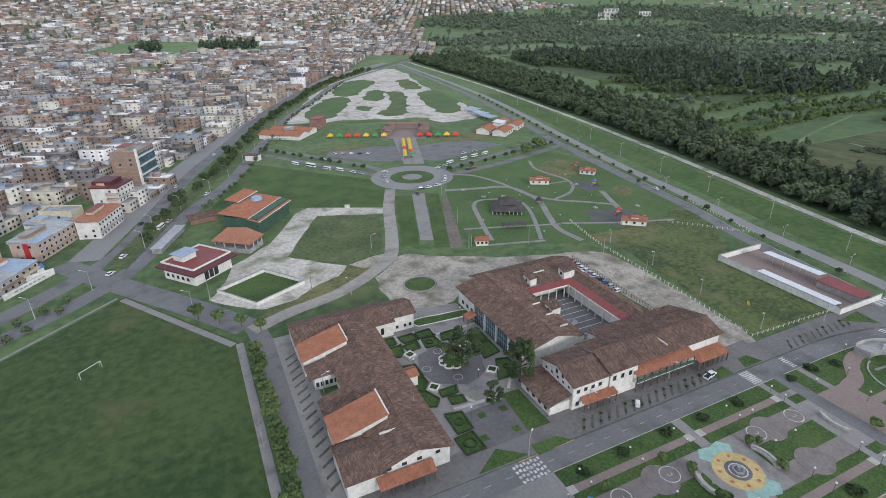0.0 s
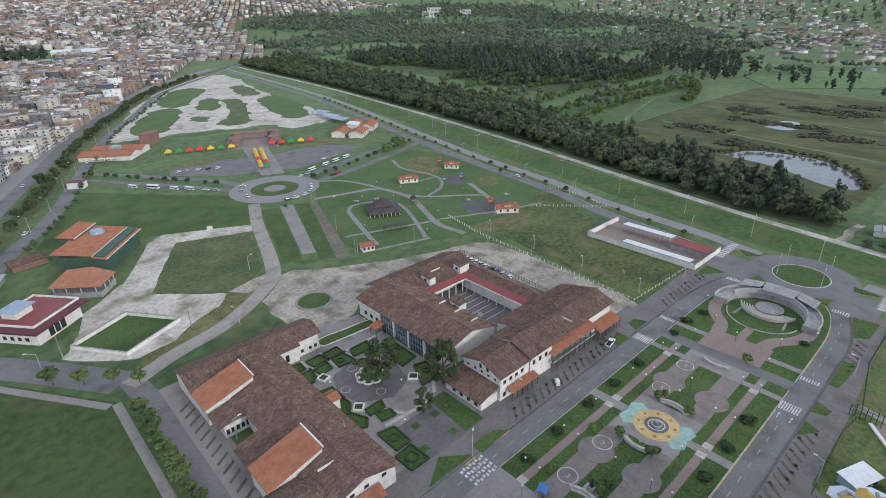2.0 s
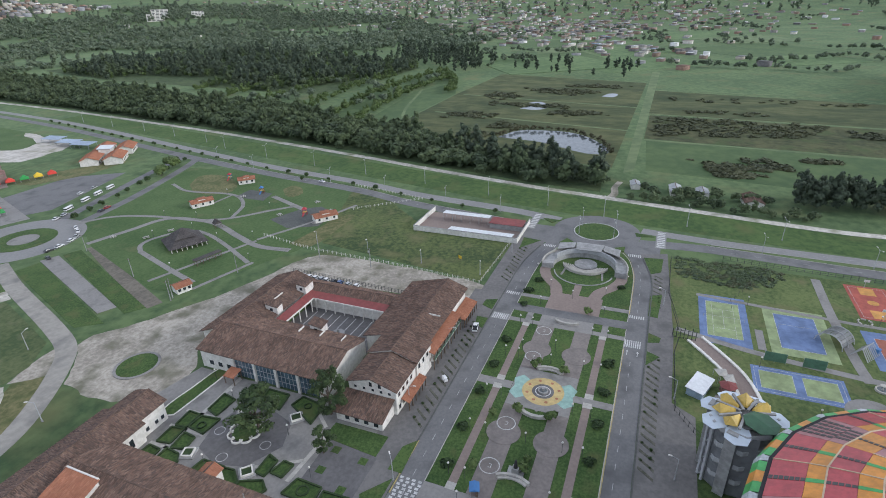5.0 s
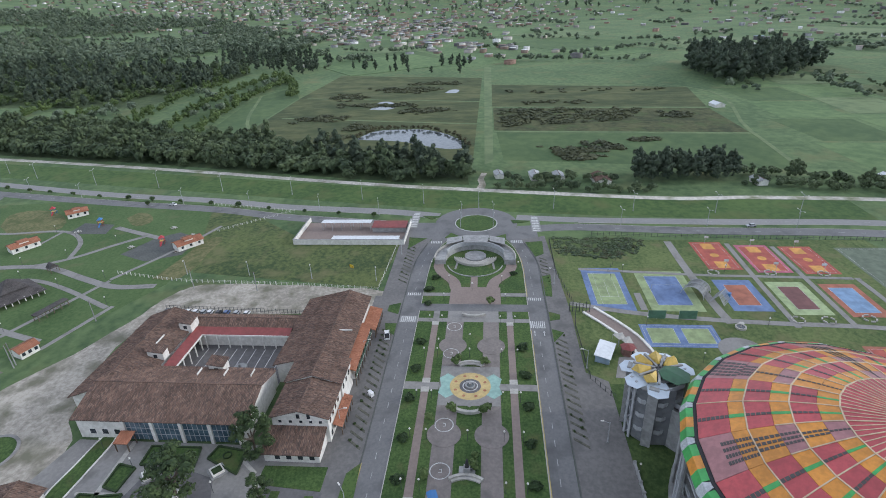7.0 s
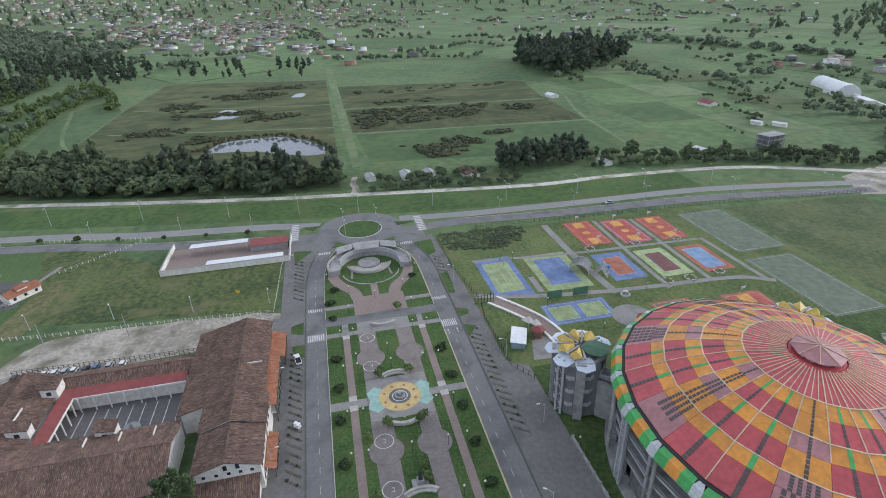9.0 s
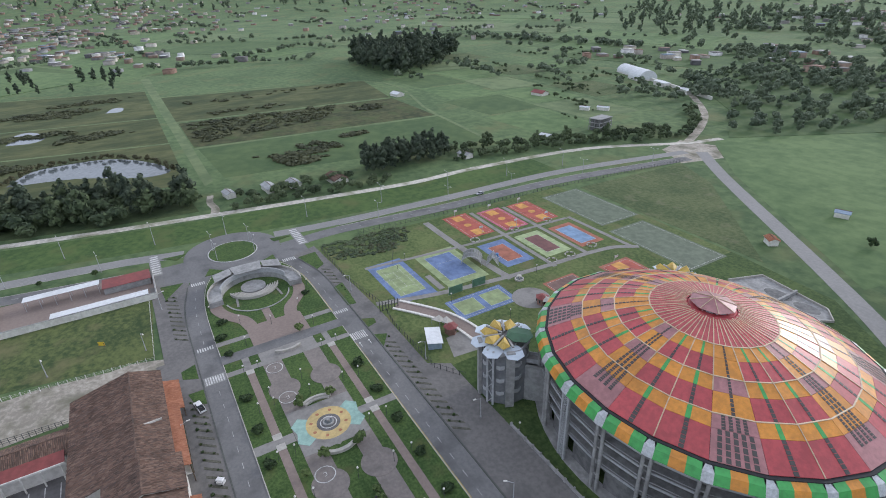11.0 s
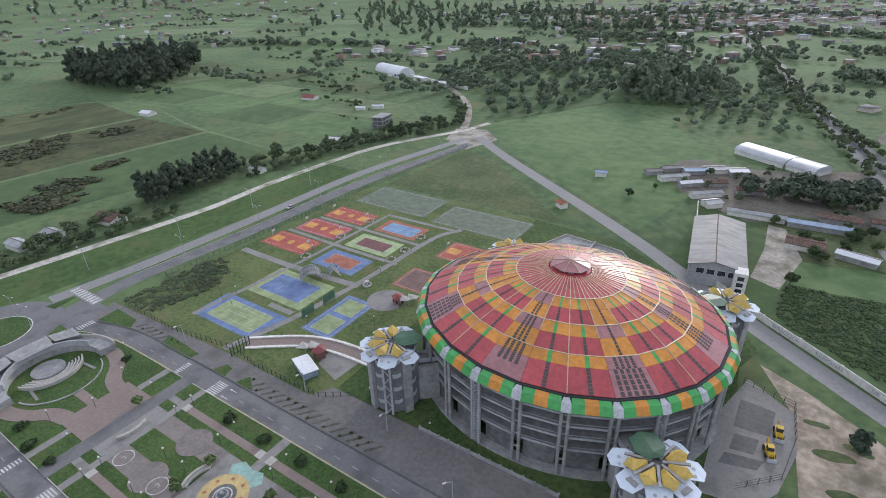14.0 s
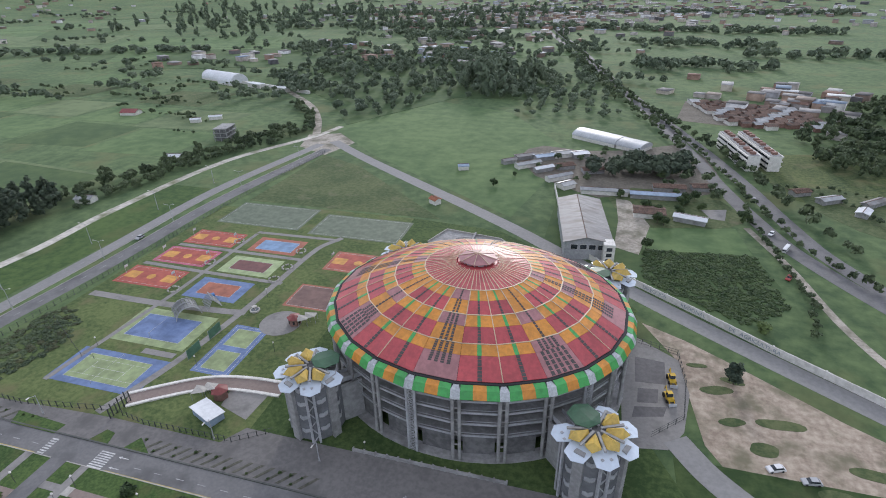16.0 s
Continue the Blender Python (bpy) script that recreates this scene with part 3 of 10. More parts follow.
setting("dirt", Shape().prism([tuple(p) for p in ragged([(-46, 140), (-36, 149), (-27, 157), (-17, 150.5), (0, 140.5), (24, 129), (41, 124), (54, 119.5), (59.5, 111), (60.3, 85), (58.6, 57), (55, 33.8), (48, 33.8), (50, 70), (50, 100), (36, 118), (10, 121), (-16, 114), (-26, 107), (-34, 105), (-41, 108), (-46, 116), (-48, 127)], 5, 0.4, 4)], -0.3, 0.025), DIRT, "pale dirt road round the old hall", "track")
setting("yard", Shape().prism([(35.5, 121), (52, 112), (52, 36), (39, 36), (39, 60)], -0.3, 0.022), DIRT, "bare dirt car yard behind the old hall", "yard")
setting("dirt", Shape().ribbon(curve([(-1, 152), (14, 190), (31, 228)]), 6, -0.3, 0.03), DARK_DIRT, "muddy track through the grass", "track")
setting("dirt", Shape().prism([(-99, -117), (-112, -110), (-126, -100), (-148, -83), (-175, -66), (-175, -30), (-125, -42), (-112, -66), (-110, -86), (-108, -100)], -0.3, 0.03), TAN_DIRT, "pale dirt parking ground")
for n, (x, y, r) in enumerate(((-118, -88, 5), (-132, -78, 6), (-150, -66, 6), (-123, -93, 3.5), (-140, -56, 7), (-126, -68, 5), (-120, -76, 4), (-114, -98, 3))):
    setting("lawn", Shape().prism([(x + (a - x) * (0.85 + 0.22 * math.sin(0.7 * i + n)), y + (b - y) * (0.85 + 0.22 * math.sin(0.7 * i + n))) for i, (a, b) in enumerate(circle(x, y, r, 18, 0.45))], -0.3, 0.08 + 0.005 * n), ROUGH_GRASS, "small island of grass in the dirt", "lawn")

# lawns and meadows
setting("lawn", Shape().prism([(-143, 170), (-105, 115), (-104, -60), (-330, -60), (-330, 40), (-179, 138)], -0.3, 0.05), PITCH, "large mown football field", "lawn")
setting("meadow", Shape().prism([(-68, 356), (-2, 278), (0, 256), (-13, 222), (-54, 243), (-104, 266)], -0.3, 0.04), LAWN, "large green meadow", "lawn")
setting("meadow", Shape().prism([(-51, 226), (-19, 213), (-33, 168), (-44, 160), (-53, 158.5), (-76, 179)], -0.3, 0.05), ROUGH_GRASS, "rough grass plot", "lawn")
setting("meadow", Shape().prism([(58, 38), (104, 35), (104, 84), (150, 138), (120, 160), (95, 132), (70, 122)], -0.3, 0.03), MEADOW, "rough green meadow", "lawn")
setting("lawn", Shape().prism([(0, 238), (10, 235.5), (-17, 160), (-23, 168)], -0.3, 0.1), LAWN, "strip of lawn", "lawn")
setting("pavement", Shape().prism([(11, 237.5), (18, 234.5), (-7, 165.5), (-13, 168.5)], -0.3, 0.12), PAVING, "long grey paved walk", "pavement")
setting("lawn", Shape().prism([(19, 233.5), (26, 230), (-3.5, 154), (-9.5, 158.5)], -0.3, 0.1), LAWN, "strip of lawn", "lawn")
# park
setting("park_lawn", Shape().prism([(30, 228), (8, 165), (10, 150), (60, 128), (96, 132), (150, 150), (160, 215), (150, 285), (95, 268), (48, 260)], -0.3, 0.035), PARK, "mown park lawn", "lawn")
for n, (line, w) in enumerate((([(34, 200), (23, 167), (18.5, 152)], 2.6), ([(34, 200), (40, 206.5), (48, 206.5), (60, 199), (62, 190), (56, 172), (41, 142)], 2.2), ([(13, 171.5), (62, 154.5)], 1.8), ([(14, 148), (42, 140)], 1.8), ([(32, 234), (52, 228), (70, 222), (74, 204), (73, 190), (63, 166), (57, 149), (58, 132)], 3.4), ([(49, 265), (63, 254), (71, 230), (74, 203), (82, 188), (98, 174.5), (109, 164)], 2.4), ([(82, 188), (101, 196), (113, 214), (110, 247), (118, 268)], 2.2), ([(118, 188), (105, 157)], 3.2), ([(63, 155), (93, 141), (120, 132)], 1.8), ([(97, 215), (113, 214)], 1.5))):
    setting("path", Shape().ribbon(curve(line), w, -0.3, 0.1 + 0.005 * n), PAVING, "narrow grey paved park path", "path")
for pts in ([(87, 166), (106, 158.5), (112, 150), (105, 136), (87, 136), (80, 150)], [(110, 210), (124, 210), (122, 192), (110, 189)]):
    setting("play_ground", Shape().prism(pts, -0.3, 0.08), SLATE, "dark rubber play surface", "playground")
for n, pts in enumerate(([(120, 256), (139, 262), (140, 240), (118, 219), (108, 236)], [(131, 191), (139, 187), (128, 174), (120, 178)], [(64, 137), (84, 134), (103, 132), (106, 125), (91, 124), (65, 125)])):
    setting("lawn", Shape().prism([tuple(p) for p in curve(pts + pts[:1], 4)[:-1]], -0.3, 0.06 + 0.005 * n), DRY_GRASS, "patch of dry yellowish grass in a park", "lawn")
setting("lawn", Shape().prism([(3, -36), (-112, -36), (-98, -64), (-94, -112), (-98, -124), (-80, -146), (-40, -176), (3, -180)], -0.3, 0.055), ARENA_TURF, "dark lawn round the arena", "lawn")
setting("lawn", Shape().prism([(3, -33), (52, -33), (104, -33), (104, -172), (50, -180), (3, -180)], -0.3, 0.043), COURT_LAWN, "mown lawn between the courts", "lawn")
setting("meadow", Shape().prism([(-10, -182), (96, -182), (92, -262), (60, -246)], -0.3, 0.03), ROUGH_GRASS, "scrubby waste ground", "lawn")
setting("bank", Shape().ribbon(curve([((a[0] + b[0]) / 2 + 2, (a[1] + b[1]) / 2) for a, b in (((243, 560), (278, 560)), ((184, 295), (234, 295)), ((156, 146), (203, 150)), ((139, 46), (180, 46)), ((133, 0), (172, 0)), ((127.5, -50), (165, -50)), ((125, -114), (157, -112)), ((123, -190), (154, -195)))]), 27, -0.3, 0.03), BANK, "grassy embankment strip", "lawn")

# pavements beside the boulevard
setting("pavement", Shape().prism([(-88, 26.4), (58, 26.6), (82, 25.9), (104, 21.5), (108, 35.5), (52, 35.5), (52, 38), (-30, 38), (-88, 33.5)], -0.3, WALK), DARK_WALK, "grey concrete pavement with slanting parking bays", "pavement")
setting("pavement", Shape().prism([(-110, -27.2), (58, -27.2), (82, -26.6), (104, -21), (108, -32), (42, -35.4), (8, -35.4), (4, -41.5), (-112, -41.5)], -0.3, WALK), DARK_WALK, "grey concrete pavement in front of the arena", "pavement")
setting("pavement", Shape().prism([(-64, 33.4), (-25, 33.4), (-25, 105), (-47, 110), (-64, 100)], -0.3, WALK - 0.01), PAVING, "grey paved garden court", "pavement")
setting("pavement", Shape().prism(rect(-94, -86, 30, 112), -0.3, WALK - 0.02), PAVING, "grey pavement with slanting parking bays", "pavement")
setting("path", Shape().ribbon([(-105, 114), (-104.5, 30), (-104, -40)], 2.6, -0.3, 0.12), PAVING, "straight pale concrete path beside a field", "path")
setting("path", Shape().ribbon([(-144, 168), (-107, 114)], 2.6, -0.3, 0.12), PAVING, "straight pale concrete path beside a field", "path")
setting("path", Shape().ribbon([(-146, 170), (-182, 137), (-300, 45)], 1.0, -0.3, 0.16), PAVING, "low pale kerb along a field", "path")

# the planted middle of the boulevard
setting("median", Shape().prism([(-41, -20.2), (60, -20.2), (82, -19.6), (96, -17), (102, -14), (103, 0), (102, 14), (96, 16), (82, 18.8), (60, 19.6), (-41, 19.5)], -0.3, TURF), LAWN, "planted middle strip of the boulevard", "median")
setting("plaza", Shape().prism(rect(-86, -41, -20.2, 19.5), -0.3, WALK), PAVING, "grey paved square", "plaza")
M = TURF + 0.012
paved = ((-41, 34.5, 11.9, 14.1, PINK), (-41, 34.5, -14.4, -12.2, PINK), (-41, 37, 3.0, 8.9, BROWN_WALK), (-41, 37, -9.4, -4.0, BROWN_WALK), (34.5, 36.8, -20.2, 19.6, PAVING), (36.8, 41.6, -9.4, 8.9, PAVING), (36.8, 41.6, 11.9, 14.1, PAVING), (36.8, 41.6, -14.4, -12.4, PAVING), (52.2, 54.6, 9.0, 19.5, PAVING), (52.2, 54.6, -20.2, -10.5, PAVING), (-1.4, 1.9, 9, 19.4, PAVING), (-1.2, 1.6, -20.2, -9, PAVING), (41.6, 46.4, -20.4, 19.8, ASPHALT), (46.4, 59, -10.4, 9, PINK), (59, 68, -1.4, 1.4, PINK), (-8, 9.5, -9.2, 8.8, PAVING))
for n, (x0, x1, y0, y1, m) in enumerate(paved):
    setting("path", Shape().prism(rect(x0, x1, y0, y1), 0, M + 0.004 * n), m, "brownish paved walk" if m is BROWN_WALK else "reddish paved walk" if m is PINK else "grey asphalt crossing lane" if m is ASPHALT else "grey paved walk", "path")
for x, y in ((20.5, 6), (20.5, -6.7), (-19, 6), (-19, -6.7)):
    setting("path", Shape().prism(circle(x, y, 4.6, 28), 0, M + 0.072), BROWN_WALK, "round widening of a paved walk", "path")
for side in (1, -1):
    setting("path", Shape().ribbon(curve([(58, 7 * side), (64, 8.5 * side), (70, 13 * side), (76, 15.3 * side), (81, 15.3 * side)]), [4.6] * 10 + [4.4] * 15, 0, M + 0.07), PINK, "curving reddish walk to the open-air stage", "path")
# roundabout islands
setting("lawn", Shape().cyl(123.5, 0.5, -0.3, 0.22, 10.2, n=48), LAWN, "round lawn of the roundabout", "lawn")
setting("kerb", Shape().ring(123.5, 0.5, 10.2, 10.6, -0.3, 0.2, n=48), PAINT, "pale kerb of a round lawn", "kerb")
for pts in ([(133, 29), (132.5, 19), (128, 23)], [(127.5, -17), (125, -26), (123, -18)], [(105.6, 15), (105.6, 6), (111.5, 12.4)], [(104.6, -5), (104.6, -14), (110, -14)], [(106, 32), (105, 23.5), (94, 31)], [(101, -22.6), (102, -30.5), (89, -30), (86, -26)], [(68, -26.8), (70, -31), (52.5, -30), (53, -26.8)], [(-29.5, 26.2), (-41, 25.8), (-41, 29.5), (-33, 29.2)], [(-43, 27), (-58, 27), (-50, 32.5)], [(26, 26.8), (33, 26.8), (33, 31), (28, 30)], [(39, 27.2), (47, 27.2), (45, 31.5), (41, 31.5)], [(36, -27.4), (42, -27.4), (40, -31.5), (37, -31)], [(23, -27.4), (31, -27.4), (29, -31.5)], [(-50, -27.5), (-72, -27.5), (-60, -31.5)]):
    setting("lawn", Shape().prism(pts, -0.3, WALK + 0.065), LAWN, "small wedge of lawn with a pale kerb", "lawn")
for x0, x1, y0, y1 in ((132.5, 113, -31.2, -26.6), (117.8, 138.5, 29.7, 34)):
    setting("road_table", Shape().prism(rect(min(x0, x1), max(x0, x1), y0, y1), -0.3, ROAD + 0.04), PALE_ASPHALT, "raised pale crossing", "crossing")
setting("road_table", Shape().prism(rect(33.8, 38.2, 19.8, 26.2), -0.3, ROAD + 0.05), PALE_ASPHALT, "raised pale crossing", "crossing")


# ---- the arena ----
CX, CY = -49.4, -82.9
FACETS, TURN0 = 24, 4.2
arena = thing("arena", "large oval concrete sports arena with a patchwork dome roof", "arena", at=Matrix.Translation((CX, CY, 0)) @ Matrix.Diagonal((1.04, 0.905, 0.99, 1)))


def crown(r):
    return 24 + 12.4 * (1 - (r / 39.5) ** 1.85)


def spoke(k, r, z):
    a = radians(TURN0 + 15 * k)
    return Vector((r * math.cos(a), r * math.sin(a), z))


def panel(k, u0, u1, r0, r1, lift=0.0, thick=0.12):
    """A piece of one roof facet: from u0 to u1 across it and from radius r0 in to r1."""
    low = [spoke(k, r, crown(r) + lift).lerp(spoke(k + 1, r, crown(r) + lift), u) for r, u in ((r0, u0), (r0, u1), (r1, u1), (r1, u0))]
    verts = low + [p + Vector((0, 0, thick)) for p in low]
    return Shape().add(verts, [(4, 5, 6, 7), (0, 1, 5, 4), (1, 2, 6, 5), (2, 3, 7, 6), (3, 0, 4, 7)])


RINGS = (39.4, 33.5, 30.6, 26.0, 22.6, 18.0, 14.3, 5.6)
# near-black shell: shade below the roof sheets put into its colour
under = Shape()
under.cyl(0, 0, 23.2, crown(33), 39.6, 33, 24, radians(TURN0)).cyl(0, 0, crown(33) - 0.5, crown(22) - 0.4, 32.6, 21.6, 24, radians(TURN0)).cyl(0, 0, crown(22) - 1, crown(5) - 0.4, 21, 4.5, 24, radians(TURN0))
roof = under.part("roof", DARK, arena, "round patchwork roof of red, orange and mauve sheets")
strips = Shape()
for k in range(FACETS):
    kind = (k - 5) % 6
    for n in range(7):
        r0, r1 = RINGS[n], RINGS[n + 1]
        green = None
        if kind in (1, 2, 4, 5):
            m = RED_ROOF if n % 2 == 0 else ORANGE_ROOF
            if n < 6:
                if n % 2:
                    panel(k, 0.44, 0.56, r0, r1, 0.13, 0.03).part("sheet", GREEN_ROOF, roof)
                else:
                    steps = 7 if n == 0 else 5
                    for s in range(steps):
                        a, b = r0 + (r1 - r0) * (s + 0.08) / steps, r0 + (r1 - r0) * (s + 0.92) / steps
                        strips.add(*(lambda p: (p.v, p.f))(panel(k, 0.45, 0.55, a, b, 0.13, 0.04)))
        else:
            plain = kind == 0
            m = (MAUVE_ROOF, ORANGE_ROOF, ORANGE_ROOF, MAUVE_ROOF, ORANGE_ROOF, MAUVE_ROOF if plain else ORANGE_ROOF, RED_ROOF)[n]
            count = ((4, 4, 3, 3, 2, 1, 0) if plain else (5, 4, 1, 1, 1, 1, 0))[n]
            if not plain and n == 1:
                m = MAUVE_ROOF
            for c in range(count):
                mid = 0.5 + (c - (count - 1) / 2) * 0.16
                steps = 5
                a0, a1 = (r0 - 3.2 if plain and n == 0 else r0, r1)
                for s in range(steps):
                    a, b = a0 + (a1 - a0) * (s + 0.1) / steps, a0 + (a1 - a0) * (s + 0.9) / steps
                    strips.add(*(lambda p: (p.v, p.f))(panel(k, mid - 0.045, mid + 0.045, a, b, 0.13, 0.04)))
        panel(k, 0.004, 0.996, r0 - 0.03, r1 + 0.03).part("sheet", m, roof)
strips.part("skylight", DARK_STRIP, roof, "dark translucent strips")
ribs = Shape()
for k in range(FACETS):
    for n in range(0, 7):
        a, b = spoke(k, RINGS[n], crown(RINGS[n]) + 0.16), spoke(k, RINGS[n + 1], crown(RINGS[n + 1]) + 0.16)
        if (k - 5) % 3 == 2 or n >= 3:
            ribs.beam(a, b, 0.22, 0.16)
    for r in (30.6, 22.6, 14.3):
        ribs.beam(spoke(k, r, crown(r) + 0.16), spoke(k + 1, r, crown(r) + 0.16), 0.3, 0.14)
    for u in (0.33, 0.66):
        ribs.beam(spoke(k, 14.3, crown(14.3) + 0.14).lerp(spoke(k + 1, 14.3, crown(14.3) + 0.14), u), spoke(k, 6, crown(6) + 0.14).lerp(spoke(k + 1, 6, crown(6) + 0.14), u), 0.16, 0.12)
ribs.part("ribs", RIB, roof, "pale cover strips")
# the drooping edge band
for k in range(FACETS):
    for u0, u1, m in ((0.0, 0.10, SILVER), (0.10, 0.36, GREEN_ROOF), (0.36, 0.64, ORANGE_ROOF), (0.64, 0.90, GREEN_ROOF), (0.90, 1.0, SILVER)):
        s = Shape()
        w0, w1 = (u0, u1) if m is not SILVER else ((0.0, 0.055) if u0 == 0 else (0.945, 1.0))
        top = [spoke(k, 40.0, 23.7).lerp(spoke(k + 1, 40.0, 23.7), u) for u in (w0, w1)]
        mid = [spoke(k, 41.6, 23.1).lerp(spoke(k + 1, 41.6, 23.1), u) for u in (u0, u1)]
        low = [spoke(k, 42.6, 21.2).lerp(spoke(k + 1, 42.6, 21.2), u) for u in (u0, u1)]
        verts = top + mid + low + [p - Vector((0, 0, 0.1)) for p in top + mid + low]
        s.add(verts, [(2, 3, 1, 0), (4, 5, 3, 2), (6, 7, 9, 8), (8, 9, 11, 10), (0, 1, 7, 6), (5, 4, 10, 11), (0, 6, 8, 2), (2, 8, 10, 4), (1, 3, 9, 7), (3, 5, 11, 9)])
        s.part("edge_sheet", m, roof)
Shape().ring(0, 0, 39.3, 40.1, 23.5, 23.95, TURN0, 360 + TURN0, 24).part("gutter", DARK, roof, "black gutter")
# lantern on the top
TOP = crown(5.6) - 33.5
Shape().cyl(0, 0, TOP + 33.0, TOP + 33.7, 5.75, 5.3, 24).part("collar", RED_ROOF, roof, "red collar round the lantern")
lantern = Shape().cyl(0, 0, TOP + 33.6, TOP + 34.5, 3.9, n=8).part("lantern", DARK, arena, "vented metal lantern")
Shape().cyl(0, 0, TOP + 34.4, TOP + 34.65, 5.0, 5.35, 8).cyl(0, 0, TOP + 34.65, TOP + 36.0, 5.35, 0.3, 8).part("cap", MAUVE_ROOF, lantern)
for i in range(8):
    a = radians(45 * i)
    Shape().beam((5.25 * math.cos(a), 5.25 * math.sin(a), TOP + 34.75), (0.3 * math.cos(a), 0.3 * math.sin(a), TOP + 36.08), 0.16, 0.1).part("cap_rib", RIB, lantern)
    Shape().box(-0.12, 0.12, -0.12, 0.12, TOP + 33.6, TOP + 34.5).part("post", STEEL, lantern, at=pose(4.1 * math.cos(a), 4.1 * math.sin(a), 0))
    b = a + radians(22.5)
    Shape().box(-0.75, 0.75, -0.05, 0.05, TOP + 33.75, TOP + 34.3).part("vent", STEEL, lantern, at=pose(3.95 * math.cos(b), 3.95 * math.sin(b), 0, 0, 0, math.degrees(b) + 90))
# body: an inner drum dark with painted-in shade, floors, parapets and paired columns
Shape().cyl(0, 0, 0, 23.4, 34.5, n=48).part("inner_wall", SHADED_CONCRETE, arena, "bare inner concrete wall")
for z, r in ((6.6, 39.6), (11.0, 40.2), (14.6, 40.2), (18.2, 40.2)):
    Shape().ring(0, 0, 34.2, r, z, z + 0.45, TURN0, 360 + TURN0, 24).part("floor_slab", CONCRETE, arena)
for k in range(FACETS):
    for z, r, h in ((6.9, 39.7, 0.6), (11.3, 40.3, 0.6), (14.9, 40.3, 0.6), (18.5, 40.3, 0.6), (21.6, 40.0, 0.5)):
        a, b = spoke(k + 0.06, r, z + h / 2), spoke(k + 0.94, r, z + h / 2)
        Shape().beam(a, b, 0.25, h).part("parapet", STEEL, arena)
        Shape().beam(a + Vector((0, 0, h / 2 + 0.6)), b + Vector((0, 0, h / 2 + 0.6)), 0.14, 0.14).part("rail", STEEL, arena)
    for da in (-0.075, 0.075):
        p = spoke(k + da, 41.0, 0)
        Shape().cyl(p.x, p.y, 0, 22.6, 0.42, n=10).part("column", CONCRETE, arena)
    if k % 4 == 1:
        for da in (-0.1, 0.1):
            p = spoke(k + da, 41.5, 0)
            Shape().box(p.x - 0.25, p.x + 0.25, p.y - 0.25, p.y + 0.25, 0, 21.6).part("post", STEEL, arena)
        for s in range(12):
            a, b = spoke(k - 0.1, 41.5, 1.8 * s), spoke(k + 0.1, 41.5, 1.8 * s + 1.8)
            c, d = spoke(k + 0.1, 41.5, 1.8 * s), spoke(k - 0.1, 41.5, 1.8 * s + 1.8)
            Shape().beam(a, b, 0.16).beam(c, d, 0.16).beam(a, c, 0.18).part("lattice", STEEL, arena)
    else:
        for z in (5.2, 9.5, 13.5, 17.2):
            Shape().beam(spoke(k - 0.075, 41.0, z), spoke(k + 0.075, 41.0, z), 0.3, 0.4).part("tie", CONCRETE, arena)
    # ground floor bays, recess shade put into their concrete colour
    a, b = spoke(k + 0.12, 38.6, 0), spoke(k + 0.88, 38.6, 0)
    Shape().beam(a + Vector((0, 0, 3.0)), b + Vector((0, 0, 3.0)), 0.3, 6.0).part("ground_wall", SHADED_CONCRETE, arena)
Shape().ring(0, 0, 38, 41.7, -0.2, 0.2, 0, 360, 48).part("plinth", CONCRETE, arena)


NETTING = paint("grey wire netting", (0.24, 0.25, 0.26), 0.7, 0.2, 0.5)
NETTING.node_tree.nodes["Principled BSDF"].inputs["Alpha"].default_value = 0.6


